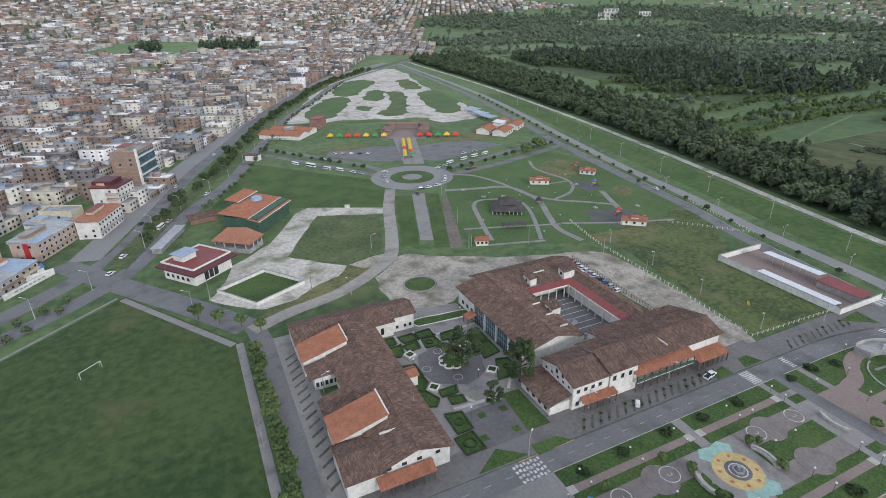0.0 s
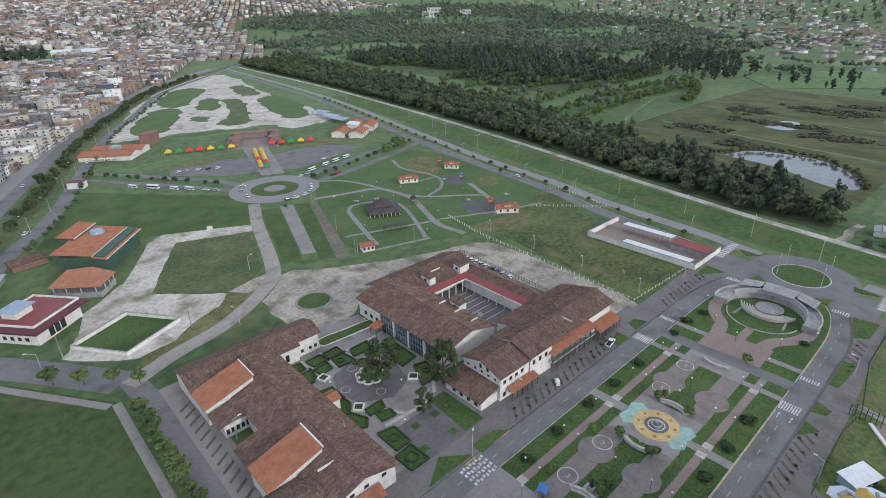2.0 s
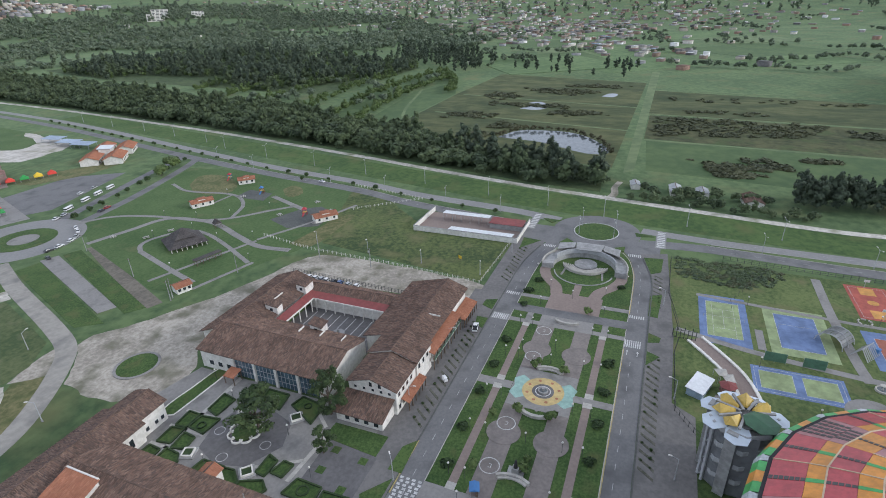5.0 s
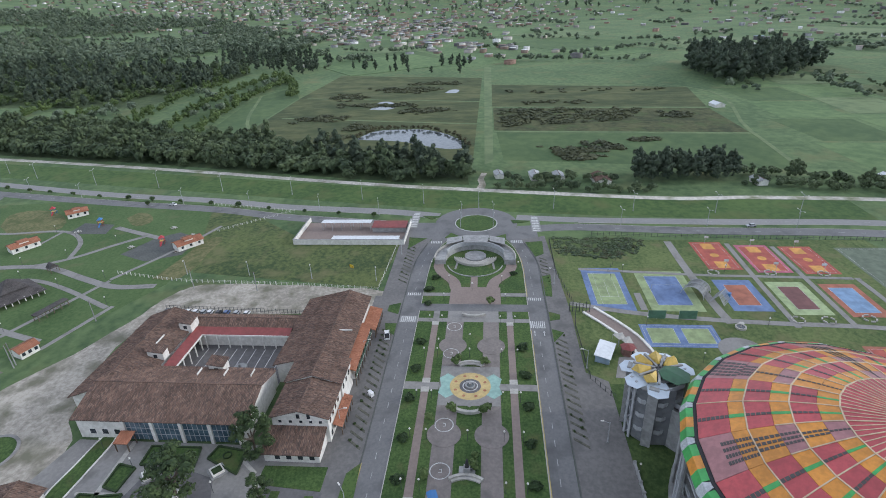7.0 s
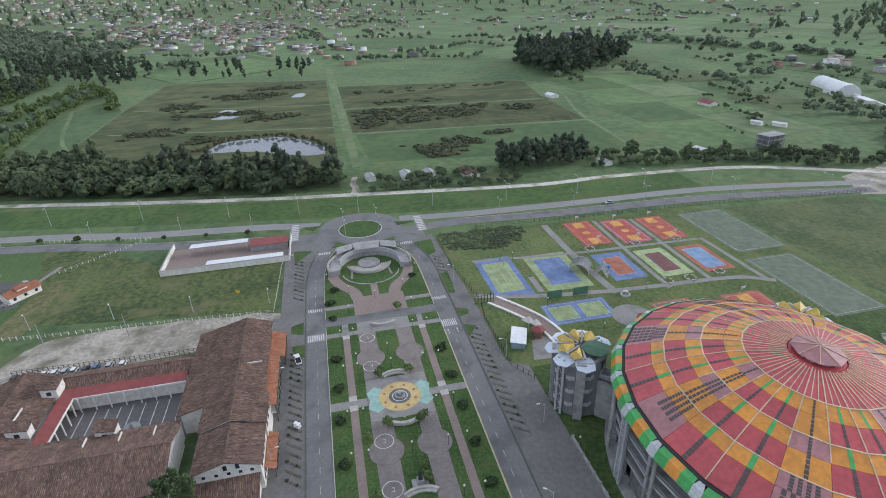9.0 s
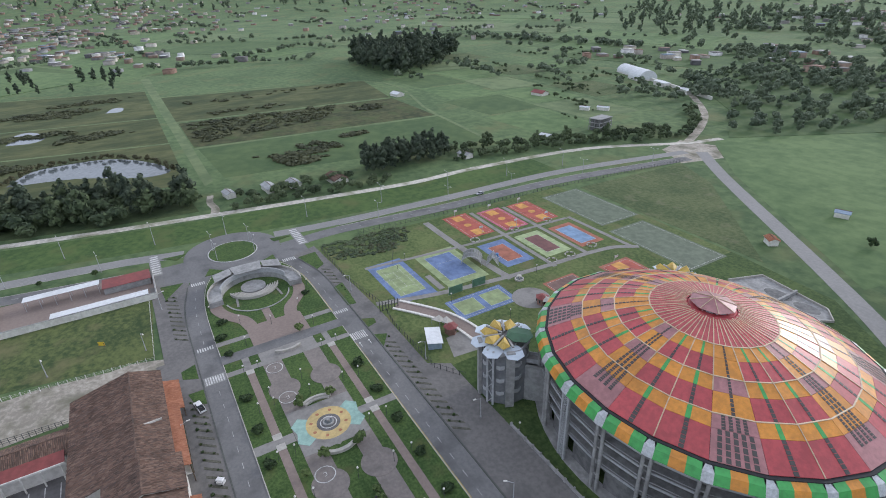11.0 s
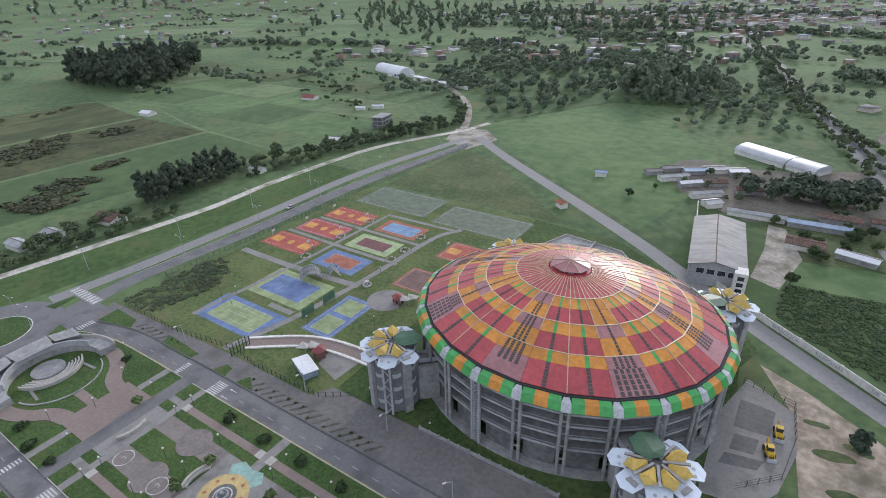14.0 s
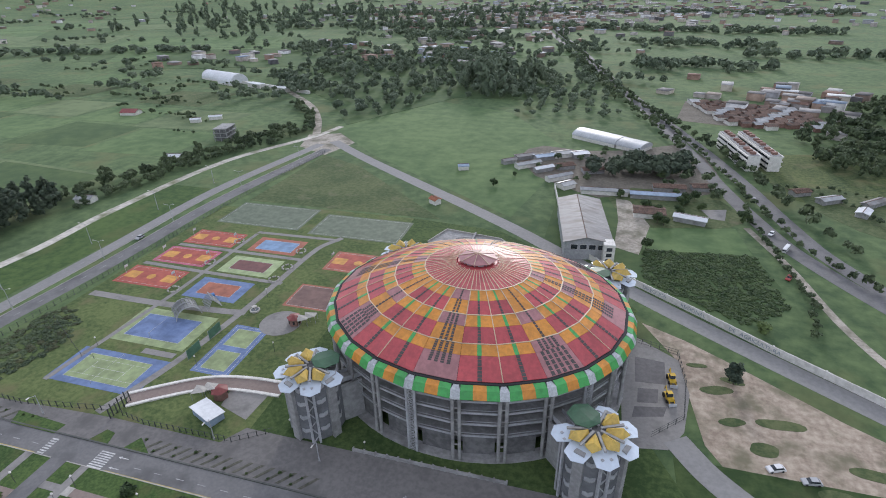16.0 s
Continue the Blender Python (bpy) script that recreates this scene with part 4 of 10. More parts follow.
def ramp_tower(x, y, height):
    """An octagonal tower with a winding ramp and a roof of petals, its green leaf towards the arena."""
    face = math.degrees(math.atan2(CY - y, CX - x))
    tower = thing("ramp_tower", "octagonal concrete ramp tower under a flower roof", "tower", "ramp towers round the arena", at=pose(x, y, 0, 0, 0, face))
    h = height
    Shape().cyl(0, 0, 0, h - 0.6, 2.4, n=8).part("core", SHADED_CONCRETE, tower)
    for i in range(8):
        a = radians(45 * i + 22.5)
        c, s = math.cos(a), math.sin(a)
        if i in (0, 7):
            continue
        if i % 2:
            for d in (-0.13, 0.13):
                p = (7.2 * math.cos(a + d), 7.2 * math.sin(a + d))
                Shape().box(p[0] - 0.28, p[0] + 0.28, p[1] - 0.28, p[1] + 0.28, 0, h - 1.2).part("post", STEEL, tower)
            steps = 7
            for q in range(steps):
                d = 0.13 if q % 2 else -0.13
                z0, z1 = (h - 1.4) * q / steps, (h - 1.4) * (q + 1) / steps
                Shape().beam((7.2 * math.cos(a + d), 7.2 * math.sin(a + d), z0), (7.2 * math.cos(a - d), 7.2 * math.sin(a - d), z1), 0.22).part("brace", STEEL, tower)
        else:
            Shape().prism([(7.6 * math.cos(a - 0.16), 7.6 * math.sin(a - 0.16)), (7.6 * math.cos(a + 0.16), 7.6 * math.sin(a + 0.16)), (6.5 * math.cos(a + 0.16), 6.5 * math.sin(a + 0.16)), (6.5 * math.cos(a - 0.16), 6.5 * math.sin(a - 0.16))], 0, h - 1.0).part("pier", CONCRETE, tower)
    levels = 4
    for q in range(levels):
        for i in range(8):
            z0 = h * (q + i / 8) / (levels + 0.4)
            a0, a1 = radians(45 * i), radians(45 * i + 45)
            z1 = z0 + h / 8 / (levels + 0.4)
            verts = [(r * math.cos(a), r * math.sin(a), z + d) for a, z in ((a0, z0), (a1, z1)) for r, d in ((2.2, 0), (6.9, 0), (6.9, 0.35), (2.2, 0.35))]
            Shape().add(verts, [(3, 2, 6, 7), (0, 4, 5, 1), (1, 5, 6, 2), (0, 1, 2, 3), (4, 7, 6, 5)]).part("ramp", CONCRETE, tower)
            verts = [(r * math.cos(a), r * math.sin(a), z + d) for a, z in ((a0, z0), (a1, z1)) for r, d in ((6.75, 0.3), (6.95, 0.3), (6.95, 1.35), (6.75, 1.35))]
            Shape().add(verts, [(3, 2, 6, 7), (0, 4, 5, 1), (1, 5, 6, 2), (0, 3, 7, 4)]).part("parapet", STEEL, tower)
    for i in range(8):
        a0, a1 = radians(45 * i - 22.5), radians(45 * i + 22.5)
        if i == 0:
            continue
        q = [(7.0 * math.cos(a), 7.0 * math.sin(a), z) for a, z in ((a0, 0.3), (a1, 0.3), (a1, h - 1.6), (a0, h - 1.6))]
        inner = [(x * 0.992, y * 0.992, z) for x, y, z in q]
        Shape().add(q + inner, [(0, 1, 2, 3), (7, 6, 5, 4), (0, 4, 5, 1), (1, 5, 6, 2), (2, 6, 7, 3), (3, 7, 4, 0)]).part("net_panel", NETTING, tower, "grey wire netting")
    # bridge to the arena
    Shape().box(5.5, 13, -1.6, 1.6, h * 0.62, h * 0.62 + 0.4).part("bridge", CONCRETE, tower)
    for sgn in (-1, 1):
        Shape().box(5.5, 13, sgn * 1.6 - 0.1, sgn * 1.6 + 0.1, h * 0.62, h * 0.62 + 1.4).part("bridge_side", STEEL, tower)
        Shape().box(5.5, 12, sgn * 2.6 - 0.3, sgn * 2.6 + 0.3, 0, h * 0.62).part("bridge_pier", CONCRETE, tower)
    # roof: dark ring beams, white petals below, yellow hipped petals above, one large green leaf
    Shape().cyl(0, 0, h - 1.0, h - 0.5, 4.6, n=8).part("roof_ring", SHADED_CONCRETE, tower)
    for i in range(6):
        a = radians(60 + 48 * i)
        c, s = math.cos(a), math.sin(a)
        outline = ((2.8, -0.8), (5.9, -2.6), (8.6, -2.35), (9.6, 0), (8.6, 2.35), (5.9, 2.6), (2.8, 0.8))
        verts = [(r * c - w * s, r * s + w * c, h - 0.35 - 0.16 * r + dz) for dz in (0, 0.12) for r, w in outline]
        Shape().add(verts, [tuple(range(7, 14)), tuple(range(6, -1, -1))] + [(j, (j + 1) % 7, 7 + (j + 1) % 7, 7 + j) for j in range(7)]).part("petal", PETAL, tower, "pale sheet petal")
    for i in range(5):
        a = radians(84 + 48 * i)
        c, s = math.cos(a), math.sin(a)
        outline = ((2.0, -0.4), (5.3, -1.8), (7.0, 0), (5.3, 1.8), (2.0, 0.4))
        verts = [(r * c - w * s, r * s + w * c, h - 0.1) for r, w in outline] + [(2.2 * c, 2.2 * s, h + 0.75), (5.5 * c, 5.5 * s, h + 1.5)]
        Shape().add(verts, [(0, 1, 6, 5), (1, 2, 6), (2, 3, 6), (3, 4, 5, 6), (4, 0, 5), (4, 3, 2, 1, 0)]).part("yellow_petal", YELLOW, tower, "yellow hipped petal")
    for i in range(6):
        a = radians(60 + 48 * i)
        Shape().beam((1.0 * math.cos(a), 1.0 * math.sin(a), h + 0.05), (6.3 * math.cos(a), 6.3 * math.sin(a), h + 0.05), 0.55, 0.4).part("spar", CONCRETE, tower, "grey roof beam")
    leaf = [(0.6, -1.6), (2.8, -3.4), (6.4, -3.0), (7.8, 0), (6.4, 3.0), (2.8, 3.4), (0.6, 1.6)]
    verts = [(x, y, h + 0.3 + dz) for dz in (0, 0.15) for x, y in leaf] + [(1.8, 0, h + 0.85), (5.8, 0, h + 0.8)]
    Shape().add(verts, [tuple(range(6, -1, -1))] + [(j, (j + 1) % 7, 7 + (j + 1) % 7, 7 + j) for j in range(7)] + [(7, 8, 14), (8, 9, 15, 14), (9, 10, 15), (10, 11, 15), (11, 12, 14, 15), (12, 13, 14), (13, 7, 14)]).part("green_leaf", TOWER_GREEN, tower, "dark green roof leaf")
    return tower


for tx, ty in ((-14.0, -48.5), (-84.0, -45.0), (-17.0, -114.0), (-86.0, -115.5)):
    ramp_tower(tx, ty, 19.5)


# ---- halls with tiled roofs ----
OLD_TILES = islands("old clay cover tiles", ((0.116, 0.072, 0.054), (0.166, 0.100, 0.073), (0.199, 0.125, 0.093), (0.141, 0.091, 0.070), (0.098, 0.067, 0.055), (0.177, 0.111, 0.082), (0.224, 0.147, 0.111), (0.130, 0.087, 0.069), (0.155, 0.095, 0.070)), 0.92, 0.35, 0.3)
NEW_TILES = islands("new clay cover tiles", ((0.344, 0.144, 0.082), (0.377, 0.163, 0.096), (0.327, 0.135, 0.079), (0.393, 0.177, 0.106), (0.360, 0.152, 0.087)), 0.85, 0.4, 0.18)
TILES = {CLAY: OLD_TILES, CLAY_X: OLD_TILES, CLAY_Y: OLD_TILES, NEW_CLAY: NEW_TILES}
tile_rng = np.random.default_rng(23)


def tile_rows(sheet, pts, material, pitch=0.42, length=0.85):
    """Rows of worn half-round cover tiles running down a roof slope."""
    pts = [Vector(p) for p in pts]
    up = (pts[1] - pts[0]).cross(pts[2] - pts[1]).normalized()
    up = -up if up.z < 0 else up
    down = Vector((0, 0, -1)) - up * up.dot(Vector((0, 0, -1)))
    if down.length < 0.02:
        return
    down.normalize()
    side = up.cross(down)
    flat = [((p - pts[0]).dot(side), (p - pts[0]).dot(down)) for p in pts]
    u = min(a for a, b in flat) + pitch / 2
    rows = Shape()
    while u < max(a for a, b in flat):
        cuts = []
        for (a, b), (c, d) in zip(flat, flat[1:] + flat[:1]):
            if (a <= u) != (c <= u):
                cuts.append(b + (d - b) * (u - a) / (c - a))
        if len(cuts) == 2:
            v, end = min(cuts), max(cuts)
            while v < end - 0.2:
                far = min(end, v + length * tile_rng.uniform(0.6, 1.4))
                o = pts[0] + side * (u + tile_rng.normal() * 0.03)
                w, h = pitch * tile_rng.uniform(0.3, 0.42), tile_rng.uniform(0.08, 0.17)
                a, b = o + down * (v + 0.02), o + down * far
                lift = up * 0.02 * tile_rng.uniform(-1, 2)
                rows.add([a - side * w, a + up * h * 0.75, a + side * w, b - side * w + lift, b + up * h + lift, b + side * w + lift], [(0, 3, 4, 1), (1, 4, 5, 2), (3, 5, 4)])
                v = far
        u += pitch
    if rows.v:
        tagged(rows.part("tiling", material, sheet), kind="stuff")


def slab(parent, name, pts, material, thick=0.25, label=""):
    """A sloping sheet through four (or more) points, with thickness below."""
    n = len(pts)
    s = Shape().add(list(pts) + [(x, y, z - thick) for x, y, z in pts], [tuple(range(n)), tuple(range(2 * n - 1, n - 1, -1))] + [(i, n + i, n + (i + 1) % n, (i + 1) % n) for i in range(n)])
    sheet = s.part(name, material, parent, label)
    if material in TILES:
        tile_rows(sheet, pts, TILES[material])
    return sheet


def gabled(parent, x0, x1, y0, y1, eave, ridge, along="x", at=0.5, over=0.9, roof=None, wall=None, eave2=None):
    """Walls with two gables and two roof slopes; the ridge runs along the given axis, at a share of the width."""
    e2 = eave if eave2 is None else eave2
    wall = wall or WHITE
    if along == "x":
        m = y0 + (y1 - y0) * at
        ends = [(x, y, z) for x in (x0, x1) for y, z in ((y0, -0.2), (y1, -0.2), (y1, e2 - 0.3), (m, ridge - 0.3), (y0, eave - 0.3))]
        slope, slope2 = (ridge - eave) / (m - y0), (ridge - e2) / (y1 - m)
        quads = ([(x0 - over, y0 - over, eave - over * slope), (x1 + over, y0 - over, eave - over * slope), (x1 + over, m, ridge), (x0 - over, m, ridge)],
                 [(x0 - over, m, ridge), (x1 + over, m, ridge), (x1 + over, y1 + over, e2 - over * slope2), (x0 - over, y1 + over, e2 - over * slope2)])
        line = ((x0 - over, m, ridge + 0.05), (x1 + over, m, ridge + 0.05))
        roof = roof or CLAY_Y
    else:
        m = x0 + (x1 - x0) * at
        ends = [(x, y, z) for y in (y1, y0) for x, z in ((x0, -0.2), (x1, -0.2), (x1, e2 - 0.3), (m, ridge - 0.3), (x0, eave - 0.3))]
        slope, slope2 = (ridge - eave) / (m - x0), (ridge - e2) / (x1 - m)
        quads = ([(x0 - over, y1 + over, eave - over * slope), (x0 - over, y0 - over, eave - over * slope), (m, y0 - over, ridge), (m, y1 + over, ridge)],
                 [(m, y1 + over, ridge), (m, y0 - over, ridge), (x1 + over, y0 - over, e2 - over * slope2), (x1 + over, y1 + over, e2 - over * slope2)])
        line = ((m, y0 - over, ridge + 0.05), (m, y1 + over, ridge + 0.05))
        roof = roof or CLAY_X
    Shape().add(ends, [(4, 3, 2, 1, 0), (5, 6, 7, 8, 9), (0, 1, 6, 5), (1, 2, 7, 6), (2, 3, 8, 7), (3, 4, 9, 8), (4, 0, 5, 9)]).part("wall", wall, parent)
    for q in quads:
        slab(parent, "roof", q, roof, 0.22)
    Shape().beam(*line, 0.35, 0.16).part("ridge_cap", CLAY, parent)


def opening(parent, x, y, z, w, h, face, glass=None):
    """A framed window on a wall; face is the way it looks, in degrees."""
    frame_part = Shape().box(-w / 2 - 0.12, w / 2 + 0.12, -0.06, 0.07, -0.12, h + 0.12).part("window", WHITE, parent, at=pose(x, y, z, 0, 0, face + 90))
    Shape().box(-w / 2, w / 2, -0.1, -0.065, 0, h).part("pane", glass or GLASS, frame_part)
    return frame_part


def canopy(parent, x0, x1, y0, y1, low, high, posts, roof=None):
    """A narrow tiled roof that falls towards y0, on thin posts."""
    slab(parent, "canopy", [(x0, y0, low), (x1, y0, low), (x1, y1, high), (x0, y1, high)], roof or NEW_CLAY, 0.2, "new orange tile canopy")
    for i in range(posts):
        x = x0 + 0.3 + (x1 - x0 - 0.6) * i / (posts - 1)
        Shape().box(x - 0.12, x + 0.12, y0 + 0.15, y0 + 0.4, 0, low - 0.1).part("post", WOOD, parent)


hall = thing("old_hall", "large white hall with dark clay tile roofs round a courtyard", "building")
gabled(hall, -24, -4, 57.5, 105, 7.2, 10.2, "y", 0.55, eave2=7.6)
gabled(hall, -14, 27, 95.5, 113.5, 6.4, 9.2, "x", 0.5, eave2=5.8)
gabled(hall, 20.8, 29, 58.5, 95, 5.6, 7.4, "y", 0.45)
gabled(hall, 0.5, 37, 37, 58, 8.6, 11, "x", 0.32, eave2=7.2)
gabled(hall, -10, 0.4, 35.2, 51, 9.4, 12, "x", 0.5, over=0.5)
gabled(hall, -23, -10.2, 35.6, 50.6, 8.7, 11, "x", 0.5, over=0.6)
slab(hall, "roof", [(-4.5, 58, 7.4), (-0.5, 58, 6.0), (-0.5, 96, 6.0), (-4.5, 96, 7.4)], CLAY_X)
Shape().box(-4.2, -0.9, 58, 96, 0, 5.7).part("wall", WHITE, hall)
# low tiled wing towards the garden
slab(hall, "roof", [(-31, 36, 3.5), (-23, 36, 5.6), (-23, 51.5, 5.6), (-31, 51.5, 3.5)], CLAY_X, 0.22)
Shape().prism(rect(-30, -23.1, 36.6, 51), 0, 3.3).part("wall", WHITE, hall)
for y in (38.5, 41.5, 44.5, 47.5):
    opening(hall, -30, y, 1.1, 1.3, 1.4, 180)
# red sheet roofs round the court
slab(hall, "gallery_roof", [(-0.5, 90.2, 5.2), (17.2, 90.2, 5.2), (20.8, 93.6, 6.0), (-0.5, 93.6, 6.0)], RED_SHEET, 0.2, "dark red sheet roof of a gallery")
slab(hall, "gallery_roof", [(17.2, 60, 5.2), (20.8, 60, 6.0), (20.8, 93.6, 6.0), (17.2, 90.2, 5.2)], RED_SHEET, 0.2, "dark red sheet roof of a gallery")
Shape().box(-0.5, 17.2, 90.0, 90.2, 4.7, 5.25).part("fascia", WHITE, hall)
Shape().box(17.0, 17.2, 60, 90.0, 4.7, 5.25).part("fascia", WHITE, hall)
for i in range(8):
    Shape().box(16.8, 17.1, 61 + 4 * i, 61.3 + 4 * i, 0, 4.8).part("column", WHITE, hall)
for i in range(5):
    Shape().box(0.5 + 3.7 * i, 0.8 + 3.7 * i, 90, 90.3, 0, 4.8).part("column", WHITE, hall)
Shape().box(18.5, 20.7, 60, 93, 0, 5.0).part("gallery_wall", WHITE, hall)
setting("court_floor", Shape().prism(rect(-1, 20, 58, 94), -0.2, 0.1), DARK_PAVE, "dark paved courtyard floor", "floor")
for i in range(9):
    setting("court_line", Shape().prism(rect(1, 16.5, 62 + 3.3 * i, 62.25 + 3.3 * i), 0, 0.13), PAINT, "pale paving line in a courtyard", "floor")
court_fountain = thing("fountain", "small stone fountain in a paved courtyard", "fountain", at=pose(6, 73, 0.1))
Shape().cyl(0, 0, 0, 0.7, 2.4, n=8).part("basin", CONCRETE, court_fountain)
Shape().cyl(0, 0, 0.7, 2.0, 0.5, 0.3, 8).part("stem", CONCRETE, court_fountain)
# white stair turrets and dormers that break the tile roofs
for x, y, w, d, z0, z1, turn in ((20, 95.5, 5, 4, 5, 9.2, 0), (3.5, 97, 3, 5, 6, 9.0, 0), (-1.5, 75, 3.5, 4.5, 5, 8.6, 0)):
    Shape().box(x - w / 2, x + w / 2, y - d / 2, y + d / 2, z0, z1).part("turret_wall", WHITE, hall)
    slab(hall, "turret_roof", [(x - w / 2 - 0.4, y - d / 2 - 0.4, z1 + 0.1), (x + w / 2 + 0.4, y - d / 2 - 0.4, z1 + 0.5), (x + w / 2 + 0.4, y + d / 2 + 0.4, z1 + 1.2), (x - w / 2 - 0.4, y + d / 2 + 0.4, z1 + 0.8)], CLAY_X)
    opening(hall, x - w / 2, y, z1 - 2, 1.2, 1.2, 180)
for x0, x1, y0, y1, z in ((4, 12, 99.5, 99.7, 8.5), (-8, -5, 62, 62.2, 9.1), (-8, -5, 70, 70.2, 9.1), (-8, -5, 78, 78.2, 9.1), (14, 14.2, 37.5, 43, 10.0)):
    Shape().box(x0, x1, y0, y1, z - 0.2, z + 0.3).part("roof_kerb", WHITE, hall, "white rendered roof kerb")
# west front: glass between white piers, then a plain wall with small windows
for y in (91.2, 83.2, 75.2, 67.2, 59.4):
    Shape().box(-24.9, -24.0, y - 0.45, y + 0.45, 0, 6.9).part("pier", WHITE, hall)
for i in range(4):
    y0 = 59.9 + 8 * i
    Shape().box(-24.35, -24.02, y0, y0 + 6.9, 0.3, 6.4).part("glass_front", BLUE_GLASS, hall, "bluish glass front")
    for j in range(5):
        Shape().box(-24.45, -24.3, y0 + 1.38 * j, y0 + 1.38 * j + 0.1, 0.3, 6.4).part("mullion", STEEL, hall)
    for z in (2.3, 4.3):
        Shape().box(-24.45, -24.3, y0, y0 + 6.9, z, z + 0.1).part("transom", STEEL, hall)
for y in (94, 97.5, 101):
    opening(hall, -24, y, 1.6, 1.6, 1.6, 180)
slab(hall, "porch_roof", [(-29, 88, 3.2), (-25, 88, 3.9), (-25, 92, 3.9), (-29, 92, 3.2)], NEW_CLAY, 0.2, "small orange tile porch")
for x, y in ((-28.7, 88.3), (-28.7, 91.7), (-25.4, 88.3), (-25.4, 91.7)):
    Shape().box(x - 0.12, x + 0.12, y - 0.12, y + 0.12, 0, 3.2).part("porch_post", WOOD, hall)
for y in (37.6, 40.2, 42.8, 45.6, 48.4):
    opening(hall, -23, y, 6.6, 0.8, 0.8, 180)
for y in (40.6, 43.4):
    opening(hall, -23, y, 8.1, 0.9, 1.4, 180)
for x in (-21.2, -18.6, -16, -13.4):
    opening(hall, x, 35.6, 5.6, 1.2, 1.3, 270)
    opening(hall, x, 35.6, 1.2, 1.2, 1.5, 270)
for x in (-8.4, -5.4, -2.4):
    opening(hall, x, 35.2, 6.0, 1.2, 1.6, 270)
for x in (2.5, 6, 9.5, 13, 16.5, 20, 23.5):
    opening(hall, x, 37, 4.2, 1.6, 1.7, 270)
    opening(hall, x, 37, 0.8, 1.6, 2.0, 270)
for y in (41, 46, 51, 55):
    opening(hall, 37, y, 4.6, 1.6, 1.7, 0)
canopy(hall, -20.5, -8.5, 32.9, 35.4, 3.2, 4.1, 6)
canopy(hall, -1, 23, 33.4, 36.8, 6.1, 7.2, 9)
canopy(hall, 24, 37.5, 32.4, 36.8, 3.4, 4.6, 7)
Shape().box(-0.8, 23, 33.6, 36.9, 3.0, 3.3).part("balcony", WHITE, hall)
Shape().box(-0.8, 23, 33.55, 33.65, 3.3, 4.3).part("balcony_rail", GREEN_WALL, hall)

west = thing("west_hall", "long white hall with dark clay and new orange tile roofs", "building")
gabled(west, -80.5, -62.6, 34, 97, 6.2, 8.8, "y", 0.5)
gabled(west, -88.5, -55, 95, 109.5, 6.2, 8.6, "x", 0.5, over=0.7)
gabled(west, -55, -46.5, 96.5, 107, 6.8, 8.6, "x", 0.5, over=0.8)
gabled(west, -89.5, -80.4, 33.6, 46.8, 5.6, 7.8, "x", 0.5, over=0.6)
gabled(west, -64, -58, 65.8, 70.2, 4.2, 5.2, "x", 0.5, over=0.4, roof=NEW_CLAY)
for y0, y1 in ((85.2, 95.2), (47.4, 57.4)):
    slab(west, "new_roof", [(-89, y0 - 0.5, 6.0), (-74, y0 - 0.5, 9.9), (-74, y1 + 0.3, 9.9), (-89, y1 + 0.3, 6.0)], NEW_CLAY, 0.25, "new orange tile roof")
    Shape().add([(x, y, z) for y in (y0, y1) for x, z in ((-88.4, -0.1), (-74.2, -0.1), (-74.2, 9.5), (-88.4, 5.8))], [(0, 1, 2, 3), (7, 6, 5, 4), (0, 3, 7, 4), (1, 5, 6, 2), (2, 6, 7, 3)]).part("wall", WHITE, west)
slab(west, "roof", [(-88.5, 57.8, 3.9), (-80, 57.8, 6.2), (-80, 68, 6.2), (-88.5, 68, 3.9)], CLAY_X)
Shape().prism(rect(-86.5, -80.6, 58.5, 67.5), 0, 3.8).part("wall", WHITE, west)
slab(west, "roof", [(-88.6, 76.5, 4.6), (-80, 76.5, 6.2), (-80, 84.6, 6.2), (-88.6, 84.6, 4.6)], CLAY_X)
Shape().prism(rect(-87, -80.6, 77.2, 84.6), 0, 4.2).part("wall", WHITE, west)
for i in range(5):
    opening(west, -86.2 + 1.4 * i, 77.2, 1.2, 0.9, 1.6, 270)
canopy(west, -82.5, -68, 30.2, 33.4, 3.2, 4.4, 6)
for x in (-79, -75, -71, -66):
    opening(west, x, 34, 4.6, 1.3, 1.0, 270)
for x in (-65, -62, -59):
    opening(west, x, 95, 1.4, 1.2, 2.6, 270)
for y in (98.5, 101, 103.5):
    opening(west, -46.5, y, 4.2, 0.9, 0.9, 0)
for x in (-53, -50, -48):
    opening(west, x, 96.5, 1.4, 1.0, 1.2, 270)
for x0, x1, y0, y1, z in ((-78, -72, 43, 43.25, 7.9), (-74.2, -73.8, 47, 58, 9.7), (-74.2, -73.8, 85, 95.5, 9.7)):
    Shape().box(x0, x1, y0, y1, z - 0.2, z + 0.35).part("roof_kerb", WHITE, west, "white rendered roof kerb")

